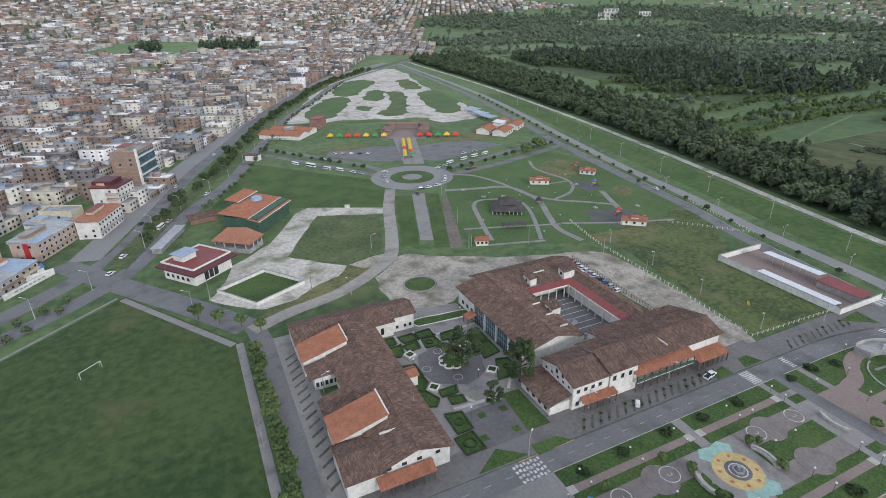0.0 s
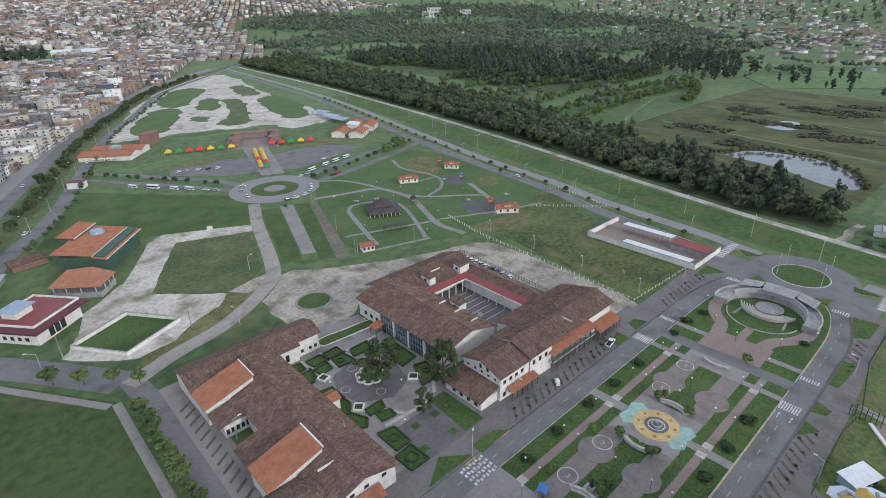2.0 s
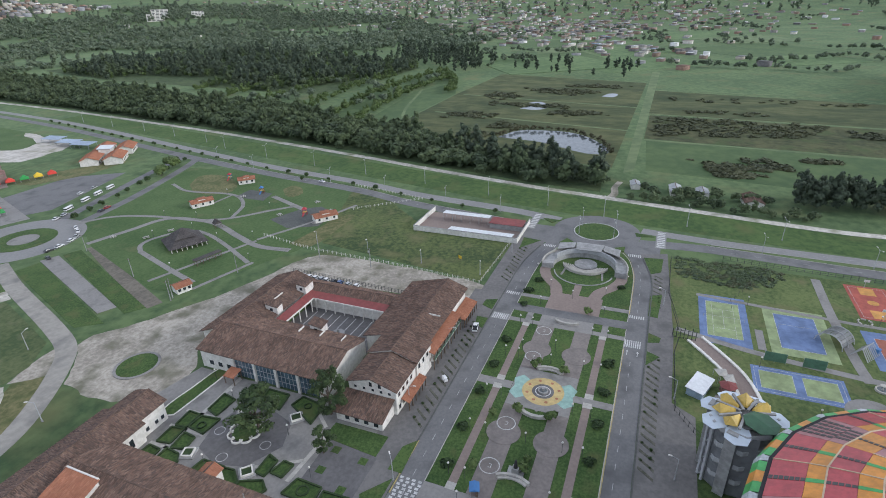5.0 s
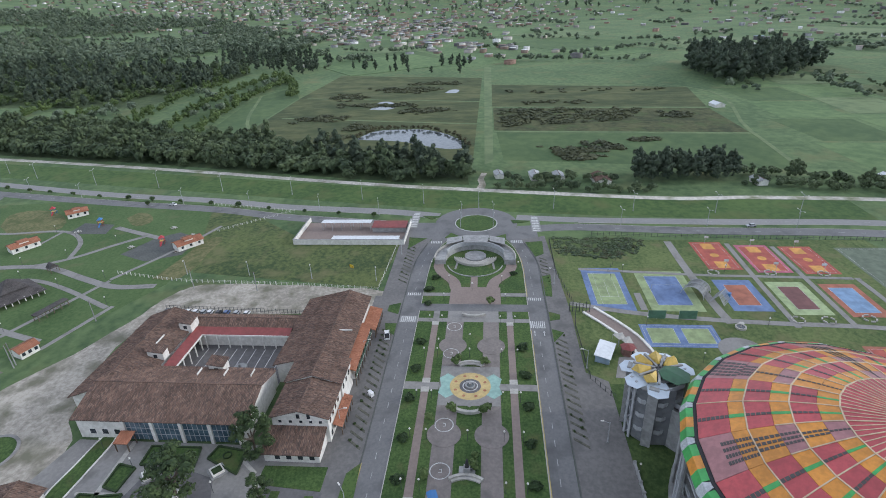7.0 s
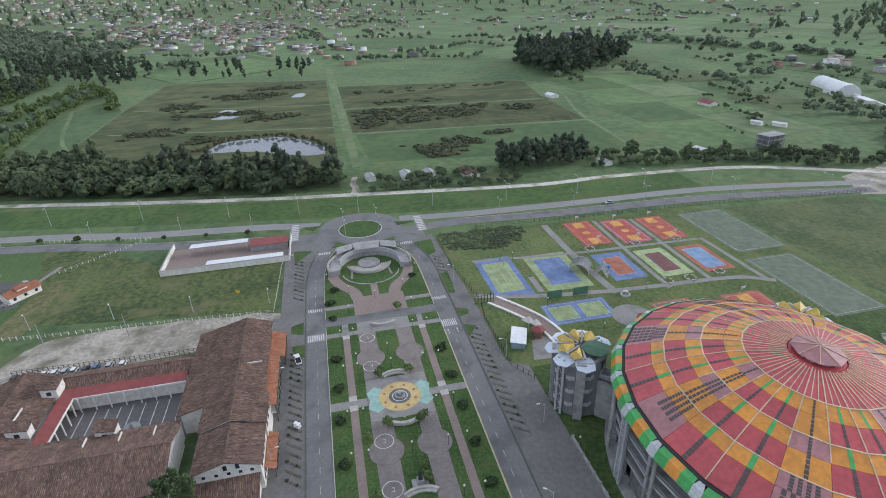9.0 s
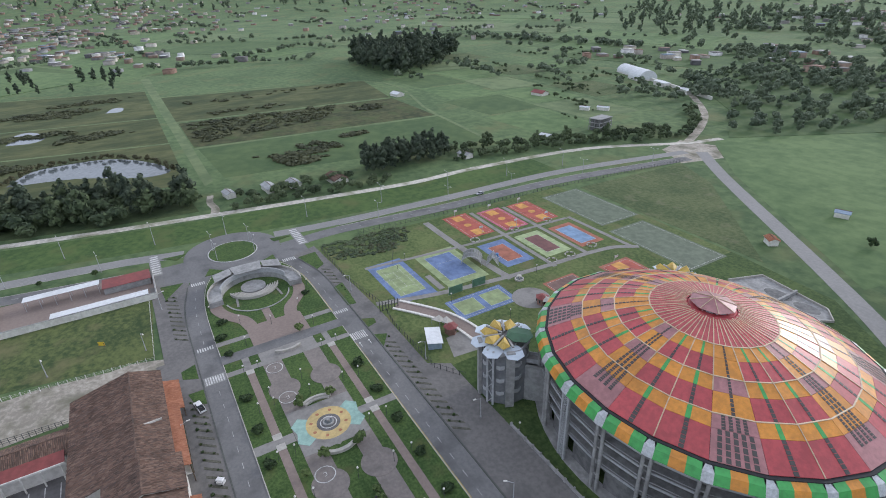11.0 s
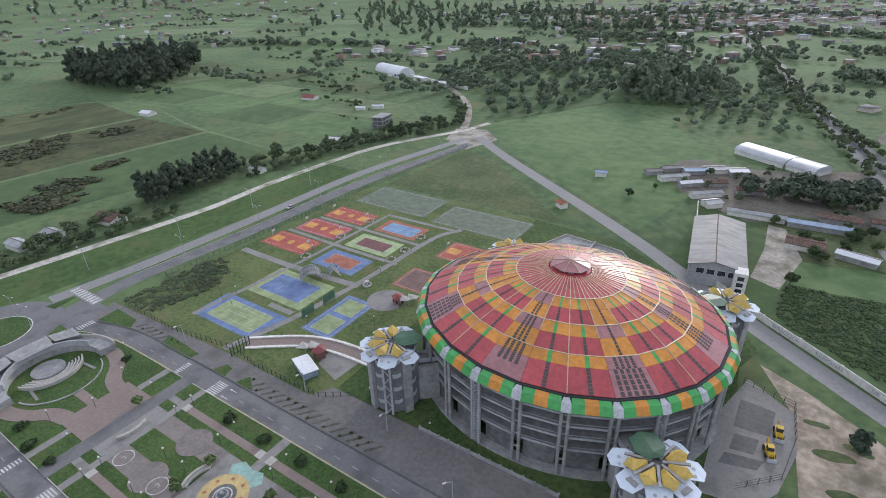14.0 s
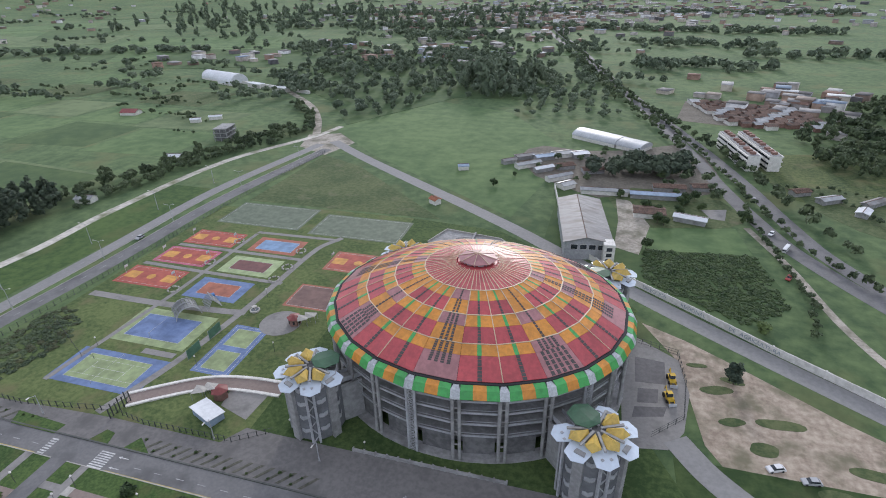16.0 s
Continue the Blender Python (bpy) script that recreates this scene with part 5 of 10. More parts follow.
# white house with a maroon eave and a red flat roof
agency = thing("flat_roofed_house", "white house with a maroon eave and red flat roof", "building", at=pose(-114.4, 180.4, 0, 0, 0, -51))
Shape().box(-9.3, 9.3, -10, 10, -0.2, 6.0).part("wall", WHITE, agency)
Shape().prism(rect(-11.6, 11.6, -12.2, 12.2), 5.4, 6.0).part("soffit", MAROON, agency)
Shape().prism(rect(-11.6, 11.6, -12.2, 12.2), 6.0, 7.3, rect(-9.8, 9.8, -10.4, 10.4)).part("eave", MAROON, agency, "maroon sloping eave")
for x0, x1, y0, y1 in ((-9.8, 9.8, -10.4, -10), (-9.8, 9.8, 10, 10.4), (-9.8, -9.4, -10, 10), (9.4, 9.8, -10, 10)):
    Shape().box(x0, x1, y0, y1, 7.2, 8.0).part("parapet", WHITE, agency)
Shape().box(-9.4, 9.4, -10, 10, 7.2, 7.35).part("flat_roof", RED_SHEET, agency)
Shape().box(-7, -1, -6, 1, 7.3, 10.2).part("roof_room", WHITE, agency)
Shape().box(-8, 0.2, -7, 2, 10.2, 10.4).part("roof_sheet", BLUE_SHEET, agency, "pale blue roof sheet")
for i in range(5):
    opening(agency, -7 + 3 * i, -10, 1.4, 1.5, 1.5, 270)
for i in range(3):
    opening(agency, 9.3, -4 + 2.6 * i, 0.6, 2.2, 3.6, 0)
    opening(agency, -9.3, -6 + 4 * i, 1.4, 1.5, 1.5, 180)

# green hall with stepped orange roofs
green = thing("green_hall", "dark green hall with stepped orange tile roofs", "building", at=pose(-82, 231, 0, 0, 0, 52))
Shape().box(-16.5, 16.5, -10, 8.8, -0.2, 9.0).part("wall", GREEN_WALL, green)
slab(green, "roof", [(-17.2, -5.5, 9.4), (17, -5.5, 9.4), (17, 11.5, 11), (-17.2, 11.5, 11)], NEW_CLAY, 0.3)
slab(green, "roof", [(-17.5, -11.5, 7.8), (17.4, -11.5, 7.8), (17.4, -5.2, 8.9), (-17.5, -5.2, 8.9)], NEW_CLAY, 0.3)
slab(green, "roof", [(-2, 9.0, 11.8), (18, 9.0, 11.8), (18, 17, 12.8), (-2, 17, 12.8)], NEW_CLAY, 0.3)
Shape().box(-1.6, 17.6, 9.2, 16.6, -0.2, 11.6).part("wall", GREEN_WALL, green)
Shape().cyl(8, 4, 10.4, 11.9, 3.4, 2.8, 16).part("skylight", BLUE_SHEET, green, "pale blue round skylight")
for x0, x1, y, z in ((-17.2, 17, -5.4, 9.0), (-17.5, 17.4, -11.4, 7.5), (-2, 18, 9.1, 11.5)):
    Shape().box(x0, x1, y - 0.12, y + 0.1, z, z + 0.4).part("fascia", WHITE, green)
for i in range(6):
    opening(green, -13 + 5 * i, -10, 6.3, 1.6, 0.8, 270)
low = thing("low_hall", "low open-sided hall with a hipped orange tile roof", "building", at=pose(-94.5, 202.5, 0, 0, 0, 0))
eaves = [(-12.8, 0.2), (-4.2, 13.9), (6.6, 6.3), (11.3, -2.6), (3.3, -13)]
Shape().add([(x, y, 5.2) for x, y in eaves] + [(-4.2, 7, 8.2), (4.5, 2.5, 8.2)] + [(x, y, 4.9) for x, y in eaves], [(0, 4, 6, 5), (4, 3, 6), (3, 2, 6), (2, 1, 5, 6), (1, 0, 5), (7, 8, 9, 10, 11)] + [(i, (i + 1) % 5, 7 + (i + 1) % 5, 7 + i) for i in range(5)]).part("roof", NEW_CLAY, low)
Shape().prism([(x * 0.93, y * 0.93) for x, y in eaves], -0.2, 2.3).part("wall", CONCRETE, low)
for i in range(5):
    for s in (0.1, 0.4, 0.7):
        x, y = [(a + (b - a) * s) * 0.93 for a, b in zip(eaves[i], eaves[(i + 1) % 5])]
        Shape().box(x - 0.2, x + 0.2, y - 0.2, y + 0.2, 2.3, 5.0).part("post", STEEL, low)
# walled garden plot
plot = [(-108.8, 156.9), (-88.4, 167.7), (-74.6, 148.8), (-95.7, 138.4)]
setting("garden_plot", Shape().prism(plot, -0.2, 0.06), LAWN, "walled plot of lawn", "lawn")
garden_wall = thing("garden_wall", "low pale concrete wall round a lawn", "wall")
for i in range(4):
    a, b = plot[i], plot[(i + 1) % 4]
    Shape().beam((*a, 0.75), (*b, 0.75), 0.3, 1.5).part("panel", WHITE, garden_wall)
    Shape().beam((*a, 1.56), (*b, 1.56), 0.5, 0.12).part("coping", CONCRETE, garden_wall)

# open yard with a white wall and sheet roofs
yard = thing("yard_wall", "white rendered wall round a small yard", "wall")
for x0, x1, y0, y1 in ((98, 98.35, 33.6, 86), (98, 124, 33.3, 33.6), (98, 126, 86, 86.35)):
    Shape().box(x0, x1, y0, y1, -0.1, 2.6).part("panel", WHITE, yard)
    Shape().box(x0 - 0.08, x1 + 0.08, y0 - 0.08, y1 + 0.08, 2.6, 2.72).part("coping", CONCRETE, yard)
setting("yard_floor", Shape().prism(rect(98.4, 124, 33.6, 86), -0.2, 0.1), PINK, "reddish paved yard floor", "floor")
shelter = thing("yard_shelter", "long white sheet-roofed yard shelter", "shelter")
slab(shelter, "roof", [(114, 52, 4.4), (119, 52, 4.0), (119, 77, 4.0), (114, 77, 4.4)], WHITE_SHEET, 0.1)
for i in range(6):
    for x in (114.3, 118.7):
        Shape().box(x - 0.08, x + 0.08, 52.5 + 4.8 * i, 52.66 + 4.8 * i, 0, 4.1).part("post", STEEL, shelter)
shed = thing("yard_shed", "low yard shed with a dull red roof", "shed")
Shape().box(112, 119, 34.5, 51, 0, 2.8).part("wall", CONCRETE, shed)
slab(shed, "roof", [(111.6, 34.2, 2.9), (119.4, 34.2, 3.3), (119.4, 51.3, 3.3), (111.6, 51.3, 2.9)], RED_SHEET, 0.1)
lean_to = thing("yard_lean_to", "long lean-to with a whitish sheet roof", "shelter")
slab(lean_to, "roof", [(98.4, 36, 2.9), (103, 36, 2.5), (103, 68, 2.5), (98.4, 68, 2.9)], WHITE_SHEET, 0.1)
for i in range(8):
    Shape().box(102.6, 102.8, 36.4 + 4.4 * i, 36.6 + 4.4 * i, 0, 2.5).part("post", STEEL, lean_to)


# ---- garden court between the halls ----
def bed(pts, label="bed of lawn edged with low hedge"):
    b = tagged(Shape().prism(pts, -0.1, WALK + 0.1).part("garden_bed", LAWN), label, "garden bed", "beds of the garden court")
    n = len(pts)
    for i in range(n):
        a, c = Vector((*pts[i], 0.42)), Vector((*pts[(i + 1) % n], 0.42))
        Shape().beam(a, c, 0.42, 0.5).part("hedge", HEDGE, b)
    return b


for pts in ([(-47.6, 92), (-42.6, 92.4), (-42.7, 89), (-47.4, 88.8)], [(-46.9, 87.8), (-43, 87.6), (-42.2, 82.3), (-47.6, 82.7)], [(-39.6, 87.8), (-33.4, 88), (-34.3, 83.8), (-40.6, 84.2)], [(-54, 92), (-49.2, 92.3), (-48.6, 88.8), (-53.4, 88.4)], [(-60.8, 87.2), (-55.6, 87.2), (-56, 83.3), (-57.9, 81.6), (-60.7, 83.5)], [(-61, 93), (-56.3, 92.7), (-56.6, 89.2), (-61.4, 89)], [(-59, 75.6), (-55.2, 75), (-55.2, 68.9), (-60, 69.8)], [(-60, 67.8), (-55.4, 68), (-55.2, 65.4), (-57.5, 62.6), (-60.2, 63.8)], [(-60, 61.6), (-57.3, 61.4), (-55.3, 56.8), (-57.1, 54.5), (-60.2, 55.9)], [(-62.6, 68.3), (-61.4, 68), (-61.3, 56.4), (-62.6, 56.6)], [(-53.2, 59.8), (-48, 60), (-48.9, 57.2), (-53.5, 57.3)], [(-52, 56.2), (-48.3, 55.2), (-48.5, 52.6), (-52.3, 53.0)], [(-56.2, 49.4), (-51.8, 48.4), (-52, 42.2), (-56.2, 42)], [(-57.8, 39.7), (-52.8, 40.3), (-52.5, 34.2), (-57.5, 34.2)], [(-30, 65.6), (-26.4, 64.6), (-27.5, 57.6), (-34, 57.2)], [(-32.5, 82.5), (-27, 82.8), (-27, 78), (-32, 77.5)], [(-31.5, 76), (-27, 76.5), (-27, 70), (-32.5, 69)], [(-54.5, 86.5), (-49.6, 87.2), (-50, 83.6), (-53.6, 83.2)]):
    mx, my = sum(x for x, y in pts) / len(pts), sum(y for x, y in pts) / len(pts)
    bed([(mx + 1.14 * (x - mx), my + 1.14 * (y - my)) for x, y in pts])
lawn_bed = tagged(Shape().prism([(-37.2, 50.6), (-31.5, 50.4), (-31.3, 34.2), (-38.6, 34.2)], -0.1, WALK + 0.08).part("garden_bed", LAWN), "open lawn beside a white hall", "garden bed")
oval = tagged(Shape().prism([tuple(p) for p in curve([Vector(p) for p in ((-45, 96), (-46, 98.5), (-44, 100.8), (-34, 100), (-23.6, 98.8), (-22.8, 96.8), (-24, 95), (-34, 95.2), (-45, 96))], 4)[:-1]], -0.1, WALK + 0.1).part("garden_bed", LAWN), "oval bed of lawn with a white kerb", "garden bed")
ov = curve([Vector(p) for p in ((-45, 96), (-46, 98.5), (-44, 100.8), (-34, 100), (-23.6, 98.8), (-22.8, 96.8), (-24, 95), (-34, 95.2), (-45, 96))], 4)
Shape().ribbon(ov, 0.35, 0, 0.4).part("kerb", WHITE, oval)
for line, w in (([(-64, 88.1), (-25, 89)], 1.3), ([(-61, 76), (-61, 40)], 1.0), ([(-48.2, 94), (-48.2, 82)], 0.9), ([(-42, 94), (-41.6, 83)], 0.9), ([(-55, 94), (-55, 82)], 0.9), ([(-53, 51), (-34, 50)], 1.2), ([(-53, 63), (-46, 51)], 1.0), ([(-26, 62), (-34, 52)], 1.0)):
    setting("path", Shape().ribbon(line, w, 0, WALK + 0.02), PALE_STONE, "pale stone garden path", "path")
setting("plaza", Shape().prism([(-52, 80), (-44, 82), (-36, 80), (-33, 72), (-36, 62), (-44, 59), (-53, 64), (-55, 72)], 0, WALK + 0.012), DARK_PAVE, "dark paved garden plaza", "plaza")
setting("plaza", Shape().prism([(-51.8, 48.2), (-33.2, 48.6), (-38.9, 33.6), (-52.2, 33.4)], 0, WALK + 0.01), DARK_PAVE, "dark paved lower square", "plaza")
for x, y in ((-40, 45), (-47, 45.2), (-50.6, 37.2), (-41, 36.5)):
    setting("lawn", Shape().prism(rect(x - 1.1, x + 1.1, y - 1.1, y + 1.1), 0, WALK + 0.05), LAWN, "small square of lawn in paving", "lawn")
for x, y in ((-45.2, 79), (-52.5, 71.7), (-45.2, 63.6)):
    setting("painted_circle", Shape().ring(x, y, 1.35, 1.5, 0.1, WALK + 0.02, n=28), PAINT, "pale painted circle on paving", "marking")
foil = thing("planter", "white four-lobed planter round a large tree", "planter", at=pose(-43.2, 72, 0))
for i in range(8):
    a = radians(45 * i)
    Shape().ring(3.0 * math.cos(a), 3.0 * math.sin(a), 1.35, 1.7, 0, 0.65, math.degrees(a) - 100, math.degrees(a) + 100, 14).part("lobe", WHITE, foil)
Shape().cyl(0, 0, 0, 0.4, 3.4, n=20).part("soil", LAWN, foil)
for x, y, t in ((-54.3, 62, 45), (-34, 61.8, 45), (-54.6, 80.8, 20), (-36, 78.5, 40)):
    p = thing("planter", "stepped white square stone planter", "planter", "square planters", at=pose(x, y, 0.12, 0, 0, t))
    Shape().box(-2.0, 2.0, -2.0, 2.0, 0, 0.35).part("step", CONCRETE, p)
    for a, b, c, d in ((-1.5, 1.5, -1.5, -1.2), (-1.5, 1.5, 1.2, 1.5), (-1.5, -1.2, -1.2, 1.2), (1.2, 1.5, -1.2, 1.2)):
        Shape().box(a, b, c, d, 0.35, 0.9).part("rim", WHITE, p)
    Shape().box(-1.2, 1.2, -1.2, 1.2, 0.35, 0.6).part("soil", HEDGE, p)
for x, y, r in ((-55, 37.2, 1.9), (-45.5, 82.9 + 2.3, 1.3), (-57.5, 72.3, 1.2), (-28.8, 61.5, 1.2), (-54, 45.6, 1.6)):
    tagged(Shape().ring(x, y, r * 0.75, r, 0.1, 0.55, n=24).part("hedge_ring", HEDGE), "clipped ring of low hedge", "hedge", "hedge rings")
statue = thing("monument", "dark bronze monument on a pale stone base", "monument", at=pose(-31.5, -0.6, 0.2))
Shape().box(-1.6, 1.6, -2, 2, 0, 0.6).part("base", CONCRETE, statue)
Shape().box(-0.8, 0.8, -0.8, 0.8, 0.6, 2.2).part("pedestal", CONCRETE, statue)
Shape().cyl(0, 0, 2.2, 4.6, 0.55, 0.25, 10).part("figure_block", DARK, statue)
for x, s in ((10.5, 1), (-10.2, -1), (38.6, -1), (-33.5, 1)):
    b = thing("stone_bench", "curved pale stone bench backed by shrubs", "bench", "curved stone benches", at=pose(x, -0.4, 0.2, 0, 0, 0 if s > 0 else 180))
    Shape().ring(-6, 0, 6.6, 7.3, 0, 0.9, -36, 36, 14).part("wall", PALE_STONE, b)
    Shape().ring(-6, 0, 5.9, 6.6, 0, 0.45, -34, 34, 14).part("seat", PALE_STONE, b)

# ---- park buildings ----
def kiosk(x, y, t, w, d, h, label, dormer=True):
    k = thing("kiosk", label, "small house", "small white park houses", at=pose(x, y, 0, 0, 0, t))
    gabled(k, -w / 2, w / 2, -d / 2, d / 2, h, h + d * 0.22, "x", 0.5, over=0.5, roof=NEW_CLAY)
    if dormer:
        gabled(k, -w / 6, w / 6, -d / 3, d / 3, h + d * 0.22, h + d * 0.32, "x", 0.5, over=0.25, roof=NEW_CLAY)
    for i in range(3):
        opening(k, -w / 3 + w / 3 * i, -d / 2, 1.0, 1.1, 1.2, 270)
    opening(k, w / 2, 0, 0.1, 1.0, 2.0, 0)
    return k


kiosk(12, 151, -20, 6, 5, 3.0, "small white kiosk with an orange tile roof", False)
kiosk(93, 219, -30, 12, 6, 3.0, "white park house with an orange tile roof")
kiosk(135, 222, -48, 10, 6, 3.0, "white park house with an orange tile roof")
kiosk(96.5, 137.5, -38, 12, 6.5, 3.0, "white park house with an orange tile roof")
hut = thing("thatched_shelter", "large open shelter with a dark thatched roof", "shelter", at=pose(48.3, 186.5, 0, 0, 0, -30))
Shape().prism(rect(-9, 9, -9, 9), 1.8, 4.4, rect(-4.5, 4.5, -4.5, 4.5)).part("lower_roof", THATCH, hut)
Shape().prism(rect(-5.2, 5.2, -5.2, 5.2), 4.6, 8.2, rect(-0.4, 0.4, -0.4, 0.4)).part("upper_roof", THATCH, hut)
for i in range(8):
    for s in (-1, 1):
        Shape().cyl(-8 + 16 * i / 7, 8.3 * s, 0, 2.2, 0.16, n=6).part("post", WHITE, hut)
Shape().cyl(0, 0, 0, 4, 2.0, n=10).part("bar", WOOD, hut)
pergola = thing("pergola", "long low pergola with a dark roof", "pergola", at=pose(37, 161.2, 0, 0, 0, -15))
Shape().box(-6.5, 6.5, -1.5, 1.5, 2.5, 2.8).part("roof", THATCH, pergola)
for i in range(5):
    for s in (-1.3, 1.3):
        Shape().box(-6 + 3 * i - 0.1, -6 + 3 * i + 0.1, s - 0.1, s + 0.1, 0, 2.5).part("post", WOOD, pergola)
arch = thing("gate_shelter", "small dark gabled shelter over a path", "shelter", at=pose(70, 186, 0, 0, 0, -30))
Shape().prism(rect(-2, 2, -2, 2), 2.4, 4.4, rect(-0.2, 0.2, -2, 2)).part("roof", THATCH, arch)
for x in (-1.7, 1.7):
    for y in (-1.7, 1.7):
        Shape().box(x - 0.1, x + 0.1, y - 0.1, y + 0.1, 0, 2.4).part("post", WOOD, arch)
for x, y, c, d in ((121.5, 199, "blue", "red"), (137.5, 238, "red", "blue"), (99, 152, "red", "red")):
    f = thing("play_frame", "colourful climbing frame with a slide", "play frame", "park play frames", at=pose(x, y, 0.08, 0, 0, 20))
    for px in (-1, 1):
        for py in (-1, 1):
            Shape().cyl(px, py, 0, 3.2, 0.09, n=6).part("post", PLAY[d], f)
    Shape().box(-1, 1, -1, 1, 1.5, 1.65).part("deck", PLAY["yellow"], f)
    Shape().prism(rect(-1.3, 1.3, -1.3, 1.3), 3.2, 4.4, rect(-0.1, 0.1, -0.1, 0.1)).part("canopy", PLAY[c], f)
    Shape().beam((1, 0, 1.6), (4, 0, 0.2), 0.9, 0.12).part("slide", PLAY[d], f)
    Shape().beam((-1, 0, 1.6), (-3.4, 0.5, 0), 0.8, 0.1).part("ladder", PLAY[c], f)
for x, y, t in ((94, 165, 60), (117, 156, 60), (90, 140, 60), (108, 141, 60), (112, 205, 40), (47, 211, -30), (58, 206, -30), (42, 228, 60)):
    b = thing("stone_table", "pale stone picnic table with benches", "table", "picnic tables in the park", at=pose(x, y, 0.08, 0, 0, t))
    Shape().box(-1.5, 1.5, -0.5, 0.5, 0.68, 0.78).part("top", PALE_STONE, b)
    for s in (-1, 1):
        Shape().box(s * 0.9 - 0.15, s * 0.9 + 0.15, -0.3, 0.3, 0, 0.68).part("leg", PALE_STONE, b)
        Shape().box(-1.5, 1.5, s * 1.1 - 0.2, s * 1.1 + 0.2, 0.35, 0.45).part("bench", PALE_STONE, b)

# ---- plaza end ----
tiled = thing("market_hall", "low market hall with wide orange tile roofs", "building", at=pose(-25, 444, 0, 0, 0, -38))
for i, (x0, x1) in enumerate(((-20, -1), (1, 19))):
    gabled(tiled, x0, x1, -17, 2, 4.0, 6.4, "x", 0.5, over=0.8, roof=NEW_CLAY)
    gabled(tiled, x0, x1, 3.4, 19, 4.0, 6.2, "x", 0.5, over=0.8, roof=NEW_CLAY)
Shape().box(-3, 3, -2, 6, 0, 7.4).part("tower", GREY_SHEET, tiled)
zig = []
for i in range(5):
    Shape().prism([(-9 + 4.4 * i, -19), (-6.8 + 4.4 * i, -23), (-4.6 + 4.4 * i, -19)], 2.6, 3.0).part("canopy_point", WHITE, tiled)
brown = thing("brown_tower", "square dull red brick tower house", "building", at=pose(8, 468, 0, 0, 0, -38))
Shape().box(-5, 5, -8, 8, 0, 9).part("wall", TONE_BRICK, brown)
Shape().box(-5.4, 5.4, -8.4, 8.4, 9, 9.4).part("roof", RED_SHEET, brown)
gate = thing("gate_building", "broad reddish gate building with round corner towers", "building", at=pose(76, 408, 0, 0, 0, -28))
Shape().box(-18, 18, 12, 20, 0, 4.5).part("back_wing", PINK, gate)
Shape().box(-18.6, 18.6, 11.4, 20.6, 4.5, 4.9).part("back_roof", TONE_BRICK, gate)
for s in (-1, 1):
    Shape().box(s * 17 - 4, s * 17 + 4, -18, 8, 0, 3.2).part("side_wing", PINK, gate)
    Shape().box(s * 17 - 4.5, s * 17 + 4.5, -18.4, 8.4, 3.2, 3.5).part("side_roof", TONE_BRICK, gate)
    for y in (11, -12):
        Shape().cyl(s * 16, y, 0, 5.6, 4.2, n=16).part("tower", PINK, gate)
        Shape().cyl(s * 16, y, 5.6, 6.8, 4.8, 1.0, 16).part("tower_roof", TONE_BRICK, gate)
eastb = thing("market_hall", "cluster of low houses with orange tile roofs", "building", at=pose(155, 372, 0, 0, 0, 40))
for x0, x1, y0, y1 in ((-26, -4, -14, -2), (-24, -2, 2, 14), (4, 24, -16, -4), (6, 28, 0, 12)):
    gabled(eastb, x0, x1, y0, y1, 4.4, 6.8, "x", 0.5, over=0.8, roof=NEW_CLAY)
    for i in range(4):
        opening(eastb, x0 + 2.5 + 5 * i, y0, 1.0, 1.6, 1.8, 270)
slab(eastb, "link_roof", [(-6, -4, 7.4), (8, -4, 7.4), (8, 6, 8.2), (-6, 6, 8.2)], WHITE_SHEET, 0.2)
Shape().box(-5, 7, -3, 5, 0, 7.2).part("link_wall", WHITE, eastb)
for k, (x, y) in enumerate(((177, 466), (172, 440), (170, 420))):
    s = thing("sheet_shelter", "long shelter with a blue-grey sheet roof", "shelter", "show ground shelters", at=pose(x, y, 0, 0, 0, 8))
    slab(s, "roof", [(-5, -10, 3.6), (5, -10, 4.4), (5, 10, 4.4), (-5, 10, 3.6)], BLUE_SHEET, 0.12)
    for a in (-9, 0, 9):
        for b in (-4.5, 4.5):
            Shape().box(b - 0.1, b + 0.1, a - 0.1, a + 0.1, 0, 3.8).part("post", STEEL, s)
colours = ("yellow", "green", "red", "red", "yellow", "green", "yellow", "green", "red", "yellow", "red", "red", "green", "yellow", "red")
for i in range(15):
    x, y = 6 + 7.2 * i, 415 - 3.4 * i
    if 6 < i < 10:
        continue
    t = thing("market_tent", "%s square market tent" % colours[i] + " on thin posts", "tent", "row of market tents", at=pose(x, y, 0, 0, 0, -27))
    Shape().prism(rect(-2.6, 2.6, -2.6, 2.6), 2.3, 4.4, rect(-0.2, 0.2, -0.2, 0.2)).part("canopy", BANNER[colours[i]], t)
    Shape().box(-2.6, 2.6, -2.6, -2.5, 1.7, 2.3).part("valance", BANNER[colours[i]], t)
    for a in (-2.4, 2.4):
        for b in (-2.4, 2.4):
            Shape().cyl(a, b, 0, 2.3, 0.06, n=5).part("post", STEEL, t)
